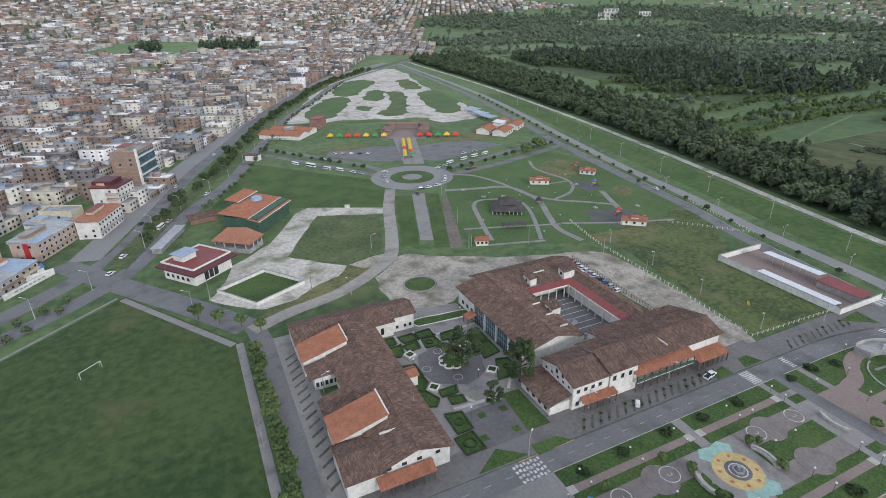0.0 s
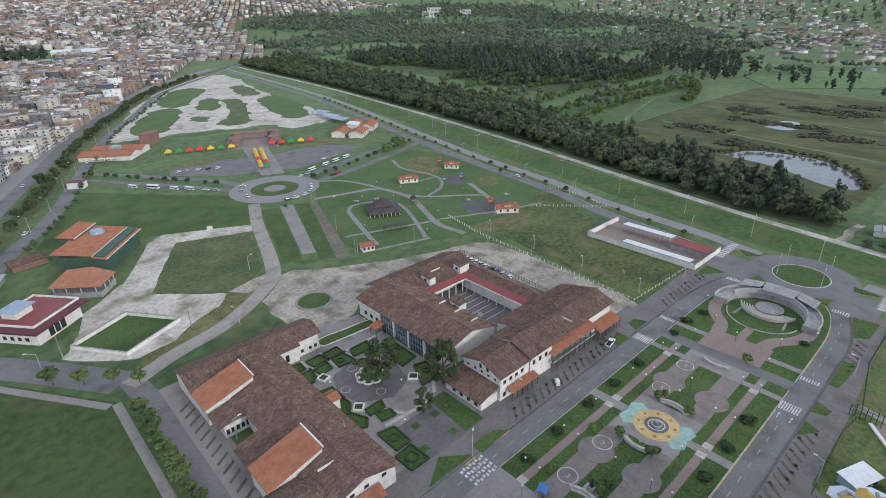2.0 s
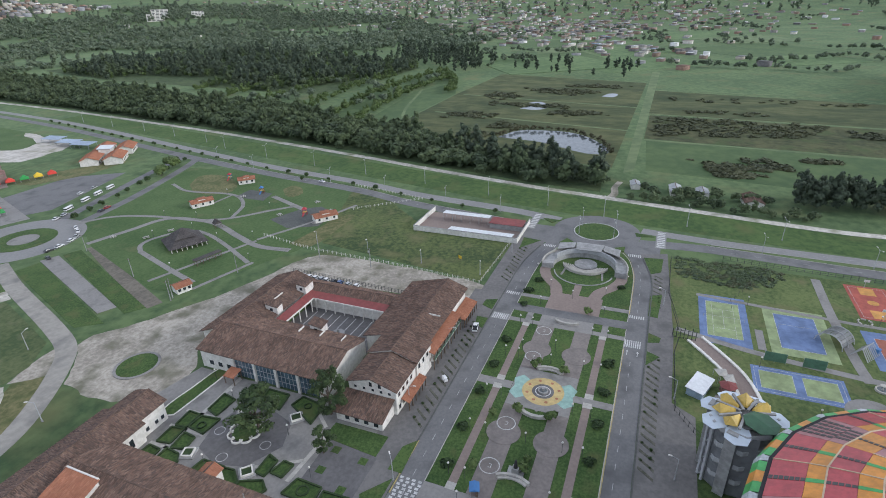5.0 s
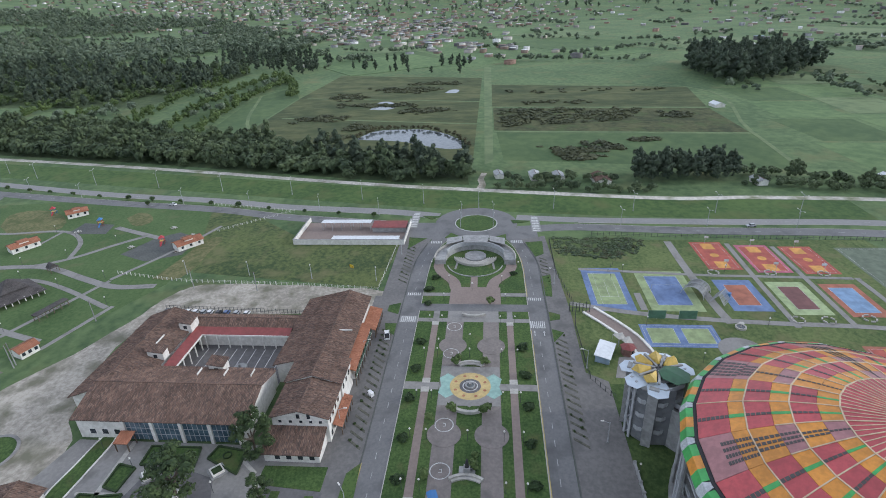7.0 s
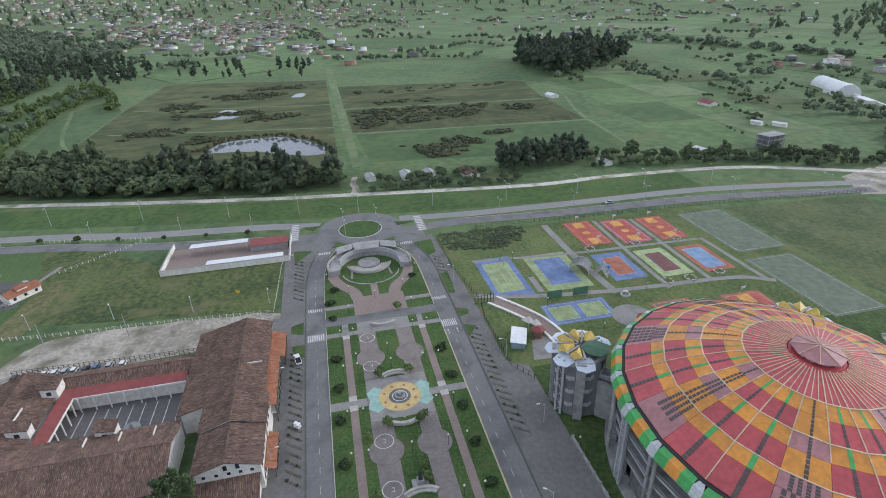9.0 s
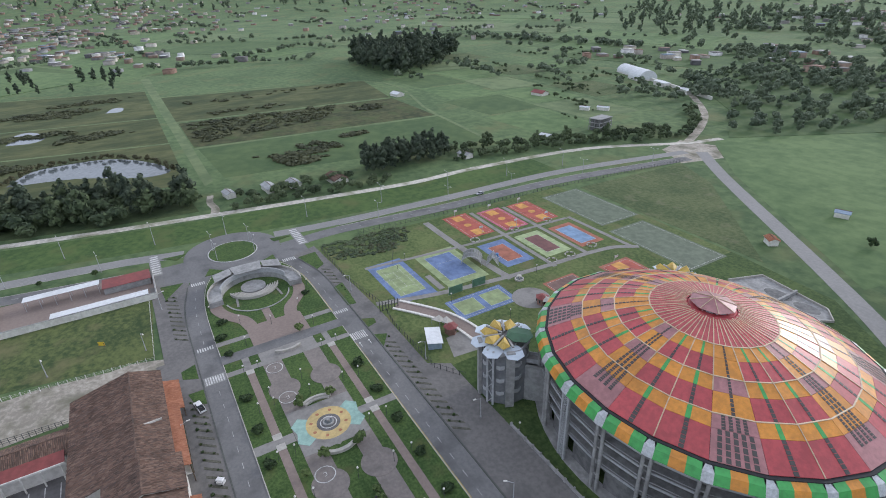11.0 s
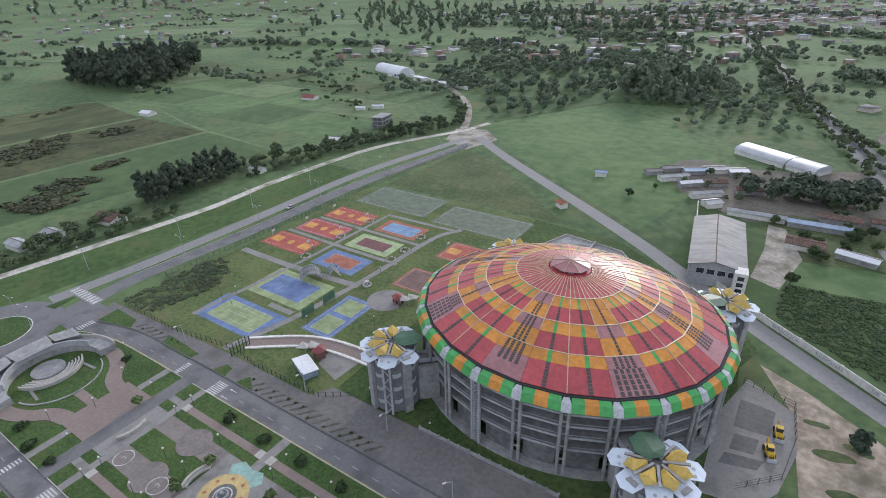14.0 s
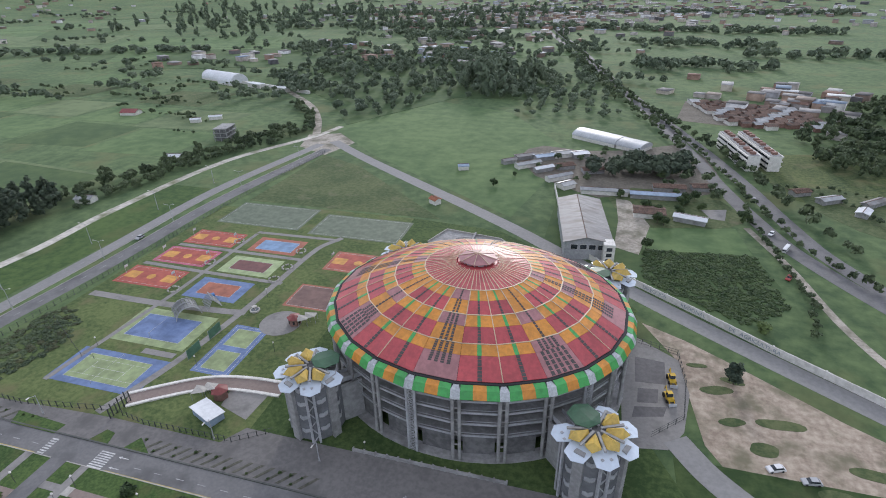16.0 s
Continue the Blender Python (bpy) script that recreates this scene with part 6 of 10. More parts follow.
for side in (0, 1):
    for i in range(6):
        c = ("yellow", "yellow", "red", "yellow", "green", "red")[(i + 4 * side) % 6] if i < 4 else "yellow"
        x, y = 40 + 4.6 * side + 3.4 * i, 321 - 1.5 * side + 9.4 * i
        t = thing("market_tent", "%s market tent beside a paved way" % c, "tent", "tents along the way", at=pose(x, y, 0.1, 0, 0, -20))
        Shape().prism(rect(-1.5, 1.5, -4, 4), 2.3, 3.2, rect(-0.1, 0.1, -4, 4)).part("canopy", BANNER[c], t)
        for a in (-1.4, 1.4):
            for b in (-3.8, 3.8):
                Shape().cyl(a, b, 0, 2.3, 0.06, n=5).part("post", STEEL, t)
booth = thing("white_booth", "plain white booth with a dark roof edge", "booth", at=pose(-66, 369, 0, 0, 0, -35))
Shape().box(-5, 5, -3, 3, 0, 4.2).part("wall", WHITE, booth)
Shape().box(-5.3, 5.3, -3.3, 3.3, 4.2, 4.5).part("roof", MAROON, booth)
island = thing("traffic_island", "oval grass island with a stone kerb", "traffic island", at=pose(-31.5, 126, 0))
Shape().prism(circle(0, 0, 6.4, 36, 0.95), -0.1, 0.2).part("lawn", LAWN, island)
Shape().ring(0, 0, 6.4, 7.3, -0.1, 0.3, n=36, sy=0.95).part("kerb", PAVING, island)
long_shed = thing("long_shed", "long low shed with a grey sheet roof", "shed", at=pose(-126, 225, 0, 0, 0, 68))
Shape().box(-15, 15, -2.2, 2.2, 0, 2.6).part("wall", CONCRETE, long_shed)
Shape().box(-15.5, 15.5, -2.8, 2.8, 2.6, 2.8).part("roof", GREY_SHEET, long_shed)
adobe = thing("old_house", "small old brown house with a weathered roof", "house", at=pose(-109, 249, 0, 0, 0, 10))
gabled(adobe, -7, 7, -4, 4, 3, 4.6, "x", 0.5, over=0.5, roof=CLAY_Y, wall=TONE_BRICK)


# ---- sports courts ----
def lines(court, x0, x1, y0, y1, w=0.09, z=0.075):
    for a, b, c, d in ((x0, x1, y0, y0 + w), (x0, x1, y1 - w, y1), (x0, x0 + w, y0 + w, y1 - w), (x1 - w, x1, y0 + w, y1 - w)):
        Shape().prism(rect(a, b, c, d), 0.06, z).part("line", PAINT, court)


def court(x0, x1, y0, y1, base, field, inset, label):
    c = tagged(Shape().prism(rect(x0, x1, y0, y1), -0.2, 0.06).part("sports_court", COURT[base]), label, "court", "sports courts beside the arena")
    dx, dy = inset
    Shape().prism(rect(x0 + dx, x1 - dx, y0 + dy, y1 - dy), 0.06, 0.068).part("playing_field", COURT[field], c)
    lines(c, x0 + dx, x1 - dx, y0 + dy, y1 - dy)
    return c


def net(c, x, y0, y1, high=1.0):
    for y in (y0, y1):
        Shape().cyl(x, y, 0.05, high + 0.1, 0.06, n=6).part("net_post", STEEL, c)
    Shape().box(x - 0.015, x + 0.015, y0, y1, high - 0.07, high).part("net_band", PAINT, c)


tennis = court(43, 76, -59.3, -43.6, "blue", "green", (4.7, 2.4), "blue tennis court with a green playing field")
for a, b, c, d in ((47.7, 71.3, -48.03, -47.95), (47.7, 71.3, -55.0, -54.92), (53.1, 53.2, -55, -48), (65.9, 66.0, -55, -48), (53.1, 66, -51.5, -51.4)):
    Shape().prism(rect(a, b, c, d), 0.06, 0.075).part("line", PAINT, tennis)
net(tennis, 59.5, -58, -45)
volley = court(43.3, 73.5, -83.5, -64.6, "green", "blue", (4.2, 3.2), "green and blue volleyball court")
net(volley, 58.4, -80, -68, 2.4)
twin = court(21.8, 34.8, -82, -57.5, "blue", "blue", (0.8, 0.8), "blue court with two green squares")
for y0, y1 in ((-68.5, -59.5), (-80, -71)):
    Shape().prism(rect(24, 32.6, y0, y1), 0.066, 0.080).part("green_square", COURT["green"], twin)
    lines(twin, 24, 32.6, y0, y1, z=0.085)
for x0, x1, y0, y1, base in ((75.3, 101.3, -109, -95.5, "red"), (73, 98.3, -127.3, -113.7, "pink"), (72, 97, -145, -131.6, "red"), (-1, 24, -140, -124, "rust")):
    c = court(x0, x1, y0, y1, base, "red", (1.4, 1.2), "red basketball court with orange keys and centre circle")
    ym, xm = (y0 + y1) / 2, (x0 + x1) / 2
    for a, b in ((x0 + 1.4, x0 + 7.2), (x1 - 7.2, x1 - 1.4)):
        Shape().prism(rect(a, b, ym - 2.5, ym + 2.5), 0.066, 0.078).part("key", COURT["orange"], c)
    Shape().prism(circle(xm, ym, 1.8, 24), 0.066, 0.078).part("centre_circle", COURT["orange"], c)
    for x, s in ((x0 + 0.8, 1), (x1 - 0.8, -1)):
        Shape().cyl(x, ym, 0.05, 3.4, 0.09, n=6).part("hoop_post", STEEL, c)
        Shape().box(x + s * 0.9 - 0.03, x + s * 0.9 + 0.03, ym - 0.9, ym + 0.9, 2.9, 3.9).part("backboard", WHITE_SHEET, c)
        Shape().beam((x, ym, 3.3), (x + s * 0.9, ym, 3.3), 0.08).part("hoop_arm", STEEL, c)
court(44, 66.8, -107.3, -93.2, "blue", "rust", (4, 3), "blue and rust red volleyball court")
court(42, 65.4, -126.2, -112.5, "lime", "maroon", (3.6, 3), "pale green court with a maroon field")
court(41, 64, -144.6, -131.4, "rust", "sky", (2.8, 2.2), "rust red court with a sky blue field")
court(2, 26, -112, -96.5, "rust", "brown", (1.0, 1.0), "dull brown court with a green corner")
court(52, 96, -179, -154.5, "grey", "grey", (1.2, 1.2), "large grey asphalt football court")
court(1.5, 46, -175, -152.5, "grey", "grey", (1.2, 1.2), "large grey asphalt football court")
for n, (line, w) in enumerate((([(48, -36), (42, -58), (38, -86), (36.5, -104), (34, -140), (28, -152)], 2.6), ([(102, -86.5), (74, -86.5), (44, -88), (36, -89)], 3.2), ([(75, -43), (70.5, -92), (69.8, -112), (68.5, -147)], 1.8), ([(100, -111.5), (70, -110.5), (34, -110)], 2.0), ([(97, -129.5), (70, -129.3), (34, -129)], 2.0), ([(69, -148.5), (28, -149.5)], 2.0), ([(56, -62), (44, -62)], 2.4))):
    setting("path", Shape().ribbon(curve(line), w, -0.2, 0.09 + 0.005 * n), PAVING, "narrow grey path between the courts", "path")
# curving white-edged ramp path from the gate
ramp = curve([(43.5, -42), (36, -47.5), (28, -52.5), (20.5, -55.2), (12, -56.5), (2, -57)])
setting("path", Shape().ribbon(ramp, 4.6, -0.2, 0.12), PINK, "curving reddish path with white edges", "path")
for side in (1, -1):
    edge = []
    for i, p in enumerate(ramp):
        d = (ramp[min(i + 1, len(ramp) - 1)] - ramp[max(i - 1, 0)]).normalized()
        edge.append(p + side * 2.7 * Vector((-d.y, d.x)))
    setting("kerb", Shape().ribbon(edge, 0.9, -0.2, 0.5), WHITE, "broad white rendered kerb", "kerb")

# ---- open-air stage ----
stage = thing("amphitheatre", "round concrete open-air theatre with stepped seats", "theatre", at=pose(80.5, 0, 0, 0, 0, 0))
Shape().ring(0, 0, 12.6, 17.4, -0.2, 2.4, -98, 98, 40, 1.0).part("outer_walk", CONCRETE, stage)
Shape().ring(0, 0, 17.1, 17.5, 2.4, 3.4, -98, 98, 40).part("outer_parapet", PALE_STONE, stage)
Shape().ring(0, 0, 12.5, 12.9, 2.4, 4.4, -75, 75, 36).part("inner_wall", STEEL, stage)
slab(stage, "stage_roof", [(11, -5.2, 4.5), (17.2, -6, 5.1), (17.2, 6, 5.1), (11, 5.2, 4.5)], CONCRETE, 0.3)
for y0, y1 in ((-13, -6.2), (6.2, 13)):
    slab(stage, "side_roof", [(9.5, y0, 4.2), (15.5, y0, 4.6), (17, y1, 5.0), (12, y1, 4.8)] if y0 < 0 else [(12, y0, 4.8), (17, y0, 5.0), (15.5, y1, 4.6), (9.5, y1, 4.2)], CONCRETE, 0.15)
Shape().ring(-1, 0, 0, 11.6, -0.1, 0.24, 0, 360, 40).part("stage_lawn", LAWN, stage)
Shape().ring(5.5, 0, 0, 9.6, -0.1, 0.3, 112, 248, 36).part("terrace", SHADED_CONCRETE, stage)
Shape().cyl(5.5, 0, -0.1, 0.75, 4.7, n=36).part("stage_floor", CONCRETE, stage)
for i in range(5):
    Shape().ring(5.5, 0, 5.3 + 0.95 * i, 5.75 + 0.95 * i, 0.1, 0.55 + 0.2 * i, 108 - i, 252 + i, 34).part("step", PALE_STONE, stage)
Shape().ring(-1, 0, 11.6, 12.0, -0.1, 0.45, 100, 260, 30).part("lawn_kerb", CONCRETE, stage)
for k in (-1, 1):
    Shape().beam((2.5, 7.2 * k, 0.4), (-6.5, 8.2 * k, 0.3), 0.8, 0.14).part("lawn_path", PAVING, stage)

# ---- fountain square ----
square = thing("paving_rosette", "round paving rosette in teal, yellow and grey", "paving", at=pose(0.4, -0.4, 0.25))
Shape().prism([(9 * math.cos(radians(a)) * (1.0 if n % 2 == 0 else 0.72), 9.6 * math.sin(radians(a)) * (1.0 if n % 2 == 0 else 0.72)) for n, a in enumerate(range(0, 360, 45))], -0.2, 0.02).part("grey_star", PAVING, square)
for s in (1, -1):
    Shape().prism([(-3.4, 4.2 * s), (-5.4, 7 * s), (-3.2, 9.4 * s), (0, 8.6 * s), (3.4, 9.4 * s), (5.6, 7 * s), (3.6, 4.2 * s)], -0.1, 0.03).part("teal_fan", TEAL, square)
Shape().prism(circle(0, 0, 6.1, 40), -0.1, 0.04).part("yellow_disc", SAND, square)
Shape().prism(circle(0, 0, 3.2, 36), 0, 0.05).part("grey_disc", DARK_PAVE, square)
Shape().ring(0, 0, 2.0, 2.3, 0.04, 0.08).part("pale_ring", PAINT, square)
for i in range(8):
    a = radians(45 * i + 22)
    Shape().prism(circle(4.7 * math.cos(a), 4.7 * math.sin(a), 0.5, 8), 0.03, 0.06).part("ornament", NEW_CLAY, square)
jet = thing("fountain", "small round stone fountain in a paved square", "fountain", at=pose(0.4, -0.4, 0.3))
Shape().ring(0, 0, 1.1, 1.5, 0, 0.5).part("basin", CONCRETE, jet)
Shape().cyl(0, 0, 0, 0.3, 1.1, n=24).part("water", WATER, jet)
Shape().cyl(0, 0, 0.2, 1.1, 0.3, 0.45, 12).part("bowl", CONCRETE, jet)


# ---- plants ----
rng = np.random.default_rng(7)
OCTA = np.array([(1, 0, 0), (-1, 0, 0), (0, 1, 0), (0, -1, 0), (0, 0, 1), (0, 0, -1)], float)
OCTA_F = np.array([(0, 2, 4), (2, 1, 4), (1, 3, 4), (3, 0, 4), (2, 0, 5), (1, 2, 5), (3, 1, 5), (0, 3, 5)])


def tri_mesh(name, verts, faces, material):
    data = bpy.data.meshes.new(name)
    data.vertices.add(len(verts))
    data.vertices.foreach_set("co", np.asarray(verts, np.float32).ravel())
    data.loops.add(3 * len(faces))
    data.loops.foreach_set("vertex_index", np.asarray(faces, np.int32).ravel())
    data.polygons.add(len(faces))
    data.polygons.foreach_set("loop_start", np.arange(0, 3 * len(faces), 3, dtype=np.int32))
    data.polygons.foreach_set("loop_total", np.full(len(faces), 3, np.int32))
    data.materials.append(material)
    data.update(calc_edges=True)
    return data


def leaves(lumps, count, size, core=0.8):
    """A crown: small leaf sprays over several rounded lumps (x, y, z, radius, height), with dark cores inside."""
    lumps = np.array(lumps, float)
    share = lumps[:, 3] ** 2
    pick = rng.choice(len(lumps), count, p=share / share.sum())
    way = rng.normal(size=(count, 3))
    way /= np.linalg.norm(way, axis=1)[:, None]
    way[:, 2] = np.where(way[:, 2] < -0.5, -way[:, 2], way[:, 2])
    deep = rng.uniform(0.72, 1.12, count)[:, None]
    scale = lumps[pick][:, [3, 3, 4]]
    mid = lumps[pick][:, :3] + way * scale * deep
    out = way / scale
    out /= np.linalg.norm(out, axis=1)[:, None]
    one = np.cross(out, rng.normal(size=(count, 3)))
    one /= np.linalg.norm(one, axis=1)[:, None]
    two = np.cross(out, one)
    turns = rng.uniform(0, 6.28, count)[:, None] + np.array((0, 2.1, 4.2)) + rng.normal(size=(count, 3)) * 0.3
    reach = size * rng.uniform(1.0, 2.0, (count, 3))
    spray = one[:, None] * (np.cos(turns) * reach)[..., None] + two[:, None] * (np.sin(turns) * reach)[..., None] + out[:, None] * (rng.normal(size=(count, 3)) * size * 0.45)[..., None]
    verts = (mid[:, None, :] + spray).reshape(-1, 3)
    faces = np.arange(3 * count).reshape(-1, 3)
    core_v = (OCTA[None] * lumps[:, None, [3, 3, 4]] * core + lumps[:, None, :3]).reshape(-1, 3)
    core_f = (OCTA_F[None] + 6 * np.arange(len(lumps))[:, None, None]).reshape(-1, 3) + len(verts)
    return np.vstack((verts, core_v)), np.vstack((faces, core_f))


def trunk(height, r, lean=0.0, limbs=4, spread=2.0, n=6):
    s = Shape()
    s.cyl(0, 0, -0.2, height * 0.55, r, r * 0.7, n).cyl(0, 0, height * 0.5, height * 0.9, r * 0.7, r * 0.25, n)
    for i in range(limbs):
        a = 2 * math.pi * i / limbs + 0.4
        z = height * (0.4 + 0.1 * (i % 3))
        s.beam((0, 0, z), (spread * math.cos(a), spread * math.sin(a), z + spread * 0.9), r * 0.7)
    return s


def crown_broad(r, h, base, lumps=9, count=360, size=0.45, core=0.8):
    rows = [(0, 0, base + h * 0.55, r * 0.62, h * 0.42)]
    for i in range(lumps):
        a = 2.4 * i + rng.uniform(-0.4, 0.4)
        d = r * rng.uniform(0.35, 0.72)
        rows.append((d * math.cos(a), d * math.sin(a), base + h * rng.uniform(0.25, 0.75), r * rng.uniform(0.3, 0.45), h * rng.uniform(0.18, 0.3)))
    return leaves(rows, count, size, core)


def crown_tall(r, h, base, lumps=9, count=420, size=0.5):
    rows = []
    for i in range(lumps):
        z = base + h * (i + 0.5) / lumps
        w = r * math.sqrt(max(0.2, 1 - (2 * (i + 0.5) / lumps - 1) ** 2)) * rng.uniform(0.55, 0.85)
        a = 2.4 * i + rng.uniform(-0.5, 0.5)
        rows.append((w * 0.6 * math.cos(a), w * 0.6 * math.sin(a), z, w * 0.85, h / lumps * 1.15))
    return leaves(rows, count, size)


def crown_airy(r, h, base, lumps=34, count=1500, size=0.3):
    """An open crown of many small clumps with gaps between them."""
    rows = []
    for i in range(lumps):
        a, t = 2.4 * i + rng.uniform(-0.5, 0.5), rng.uniform(0.05, 1)
        d = r * 0.85 * math.sqrt(rng.uniform(0.05, 1)) * math.sqrt(max(0.1, 1 - (1.7 * t - 0.75) ** 2))
        rows.append((d * math.cos(a), d * math.sin(a), base + h * t, r * rng.uniform(0.12, 0.24), h * rng.uniform(0.06, 0.11)))
    return leaves(rows, count, size, 0.45)


NEAR_CROWNS = [crown_broad(4, 6, 2.2, 9, 420, 0.42) for _ in range(5)]
FAR_CROWNS = [crown_broad(4, 6, 1.4, 5, 66, 0.9) for _ in range(6)]
MATS = [leaves([(0, 0, 0.15, 1.8, 0.42), (1.3, 0.6, 0.12, 1.3, 0.34), (-0.9, -0.8, 0.12, 1.4, 0.3)], 46, 0.42, 0.9) for _ in range(5)]
WOOD_CROWNS = [crown_broad(4.4, 6.6, 0.6, 9, 210, 0.62) for _ in range(6)] + [crown_tall(3.6, 9, 1.2, 6, 220, 0.6) for _ in range(2)]
GUM_CROWNS = [crown_tall(5.2, 19, 4, 8, 420, 0.8) for _ in range(5)]
FAR_WOOD_CROWNS = [crown_broad(4.4, 5.5, 0.0, 4, 60, 1.0) for _ in range(6)]
FAR_GUMS = [crown_tall(5.5, 13, 2, 4, 110, 1.1) for _ in range(5)]


def wood(name, spots, crowns, material, label, category="trees", lo=0.7, hi=1.3, trunks=True):
    """A joined stand of trees on the spots (x, y) of the plan."""
    vs, fs, n = [], [], 0
    for x, y in spots:
        v, f = crowns[rng.integers(len(crowns))]
        a, s = rng.uniform(0, 6.28), rng.uniform(lo, hi)
        c, d = math.cos(a) * s, math.sin(a) * s
        w = np.empty_like(v)
        w[:, 0], w[:, 1], w[:, 2] = v[:, 0] * c - v[:, 1] * d + x, v[:, 0] * d + v[:, 1] * c + y, v[:, 2] * s * rng.uniform(0.85, 1.15) + rise(x, y)
        vs.append(w)
        fs.append(f + n)
        n += len(w)
    if not vs:
        return
    return tagged(new(name, tri_mesh(name, np.vstack(vs), np.vstack(fs), material)), label, category, kind="stuff")


def inside(pts, x, y):
    hit = False
    for i in range(len(pts)):
        (x0, y0), (x1, y1) = pts[i], pts[i - 1]
        if (y0 > y) != (y1 > y) and x < (x1 - x0) * (y - y0) / (y1 - y0) + x0:
            hit = not hit
    return hit


def scatter(pts, step, keep=1.0, jitter=0.45):
    xs, ys = [p[0] for p in pts], [p[1] for p in pts]
    out = []
    for x in np.arange(min(xs), max(xs), step):
        for y in np.arange(min(ys), max(ys), step):
            px, py = x + rng.uniform(-jitter, jitter) * step, y + rng.uniform(-jitter, jitter) * step
            if rng.random() < keep and inside(pts, px, py):
                out.append((px, py))
    return out


def row(line, step, jitter=0.3, keep=1.0, wide=0.0):
    pts, out = [Vector(p).to_2d() for p in line], []
    for a, b in zip(pts, pts[1:]):
        n = max(1, int((b - a).length / step))
        side = Vector((-(b - a).y, (b - a).x)).normalized()
        for i in range(n):
            if rng.random() < keep:
                p = a.lerp(b, (i + rng.uniform(-jitter, jitter) + 0.5) / n) + side * rng.uniform(-wide, wide)
                out.append((p.x, p.y))
    return out


# woods and hedgerows beyond the embankment
belt = [(182, 6), (206, 8), (228, 70), (250, 118), (285, 175), (300, 250), (340, 330), (360, 470), (420, 700), (470, 1050), (348, 1060), (300, 640), (258, 367), (236, 255), (215, 165), (204, 120), (188, 50)]
wood("woodland", scatter(belt, 7.4, 0.95), WOOD_CROWNS, WOOD_LEAF, "dense dark green wood along the embankment", lo=0.9, hi=1.7)
wood("woodland", row([(192, 6), (200, 24), (222, 75), (240, 118)], 6, wide=10), GUM_CROWNS, GUM_LEAF, "taller dark trees standing over the wood", lo=0.6, hi=0.95)
hedges = []
for line in ([(300, 245), (400, 262), (520, 268), (600, 262)], [(330, 285), (430, 300), (560, 305), (660, 296)], [(340, 330), (470, 352), (600, 350)], [(360, 400), (520, 420), (680, 400)], [(480, 215), (560, 240), (640, 285)], [(400, 480), (560, 480), (760, 450)], [(430, 560), (620, 590), (860, 560)]):
    hedges += row(line, 5.5, wide=4.5)
wood("hedgerow", hedges, WOOD_CROWNS, BRIGHT_LEAF, "bushy bright green willow hedgerows between fields", lo=0.7, hi=1.15)


def clearing(x, y):
    return math.sin(x / 67 + 1.1) + math.sin(y / 59 + x / 210) + 0.6 * math.sin((x + y) / 41) > 0.7


WOODS = [(440, 372), (620, 352), (700, 352), (760, 480), (820, 640), (900, 900), (560, 1050), (480, 760)]
FAR_WOODS = [(850, 350), (1300, 400), (1900, 900), (2200, 1800), (1500, 2300), (900, 2300), (470, 1150), (560, 1050), (900, 900), (820, 640)]
inner_wood = [p for p in scatter(WOODS, 11, 0.88) if not clearing(*p)]
wood("woodland", inner_wood[::2], WOOD_CROWNS, WOOD_LEAF, "broken woodland with small clearings", lo=0.6, hi=1.8)
wood("woodland", inner_wood[1::4], WOOD_CROWNS, BRIGHT_LEAF, "bright green trees in broken woodland", lo=0.6, hi=1.3)
wood("woodland", inner_wood[3::4], FAR_GUMS, GUM_LEAF, "dark gum trees in broken woodland", lo=0.7, hi=1.5)
wood("woodland", scatter([(640, 260), (760, 230), (900, 330), (1000, 520), (800, 460)], 17, 0.55), GUM_CROWNS, GUM_LEAF, "tall dark gum trees among fields", lo=0.6, hi=1.0)
wood("woodland", [p for p in scatter(FAR_WOODS, 23, 0.8) if not clearing(p[0] / 1.7, p[1] / 1.7)], FAR_WOOD_CROWNS, HAZED_LEAF, "distant dark woodland", lo=1.5, hi=2.8)
wood("woodland", scatter(FAR_WOODS, 60, 0.4), FAR_GUMS, HAZED_LEAF, "tall gum trees over distant woodland", lo=0.9, hi=1.7)
wood("woodland", scatter([(680, 20), (760, 10), (820, 120), (800, 220), (700, 205)], 22, 0.45), GUM_CROWNS, GUM_LEAF, "loose group of tall dark trees", lo=0.45, hi=0.8)
wood("woodland", row([(628, 18), (640, 60), (655, 100), (680, 150), (705, 200)], 17, keep=0.8, wide=6), GUM_CROWNS, GUM_LEAF, "line of tall dark trees behind a marsh", lo=0.4, hi=0.75)
wood("woodland", scatter([(492, -262), (545, -250), (650, -262), (690, -300), (690, -400), (640, -440), (560, -370), (510, -310)], 12, 0.8), GUM_CROWNS, GUM_LEAF, "large dark grove of tall gum trees", lo=1.0, hi=1.45)
wood("woodland", scatter([(182, -92), (204, -90), (206, -146), (184, -150)], 5.5, 0.9), GUM_CROWNS, GUM_LEAF, "grove of dark feathery trees beside a track", lo=0.5, hi=0.75)
wood("hedgerow", row([(182, -150), (172, -190), (160, -235), (140, -285), (132, -320), (150, -352), (190, -398)], 4.0, wide=4.5) + row([(176, -10), (172, -50), (168, -100)], 4.5, wide=3), WOOD_CROWNS, WOOD_LEAF, "dense roadside hedge of small trees", lo=0.45, hi=0.8)
marsh_shrubs = scatter([(325, -18), (345, -120), (392, -150), (402, -15)], 5.0, 0.5) + scatter([(420, -30), (440, -30), (436, -110), (424, -110)], 5, 0.35) + scatter([(480, -20), (510, -20), (500, -200), (486, -200)], 9, 0.35)
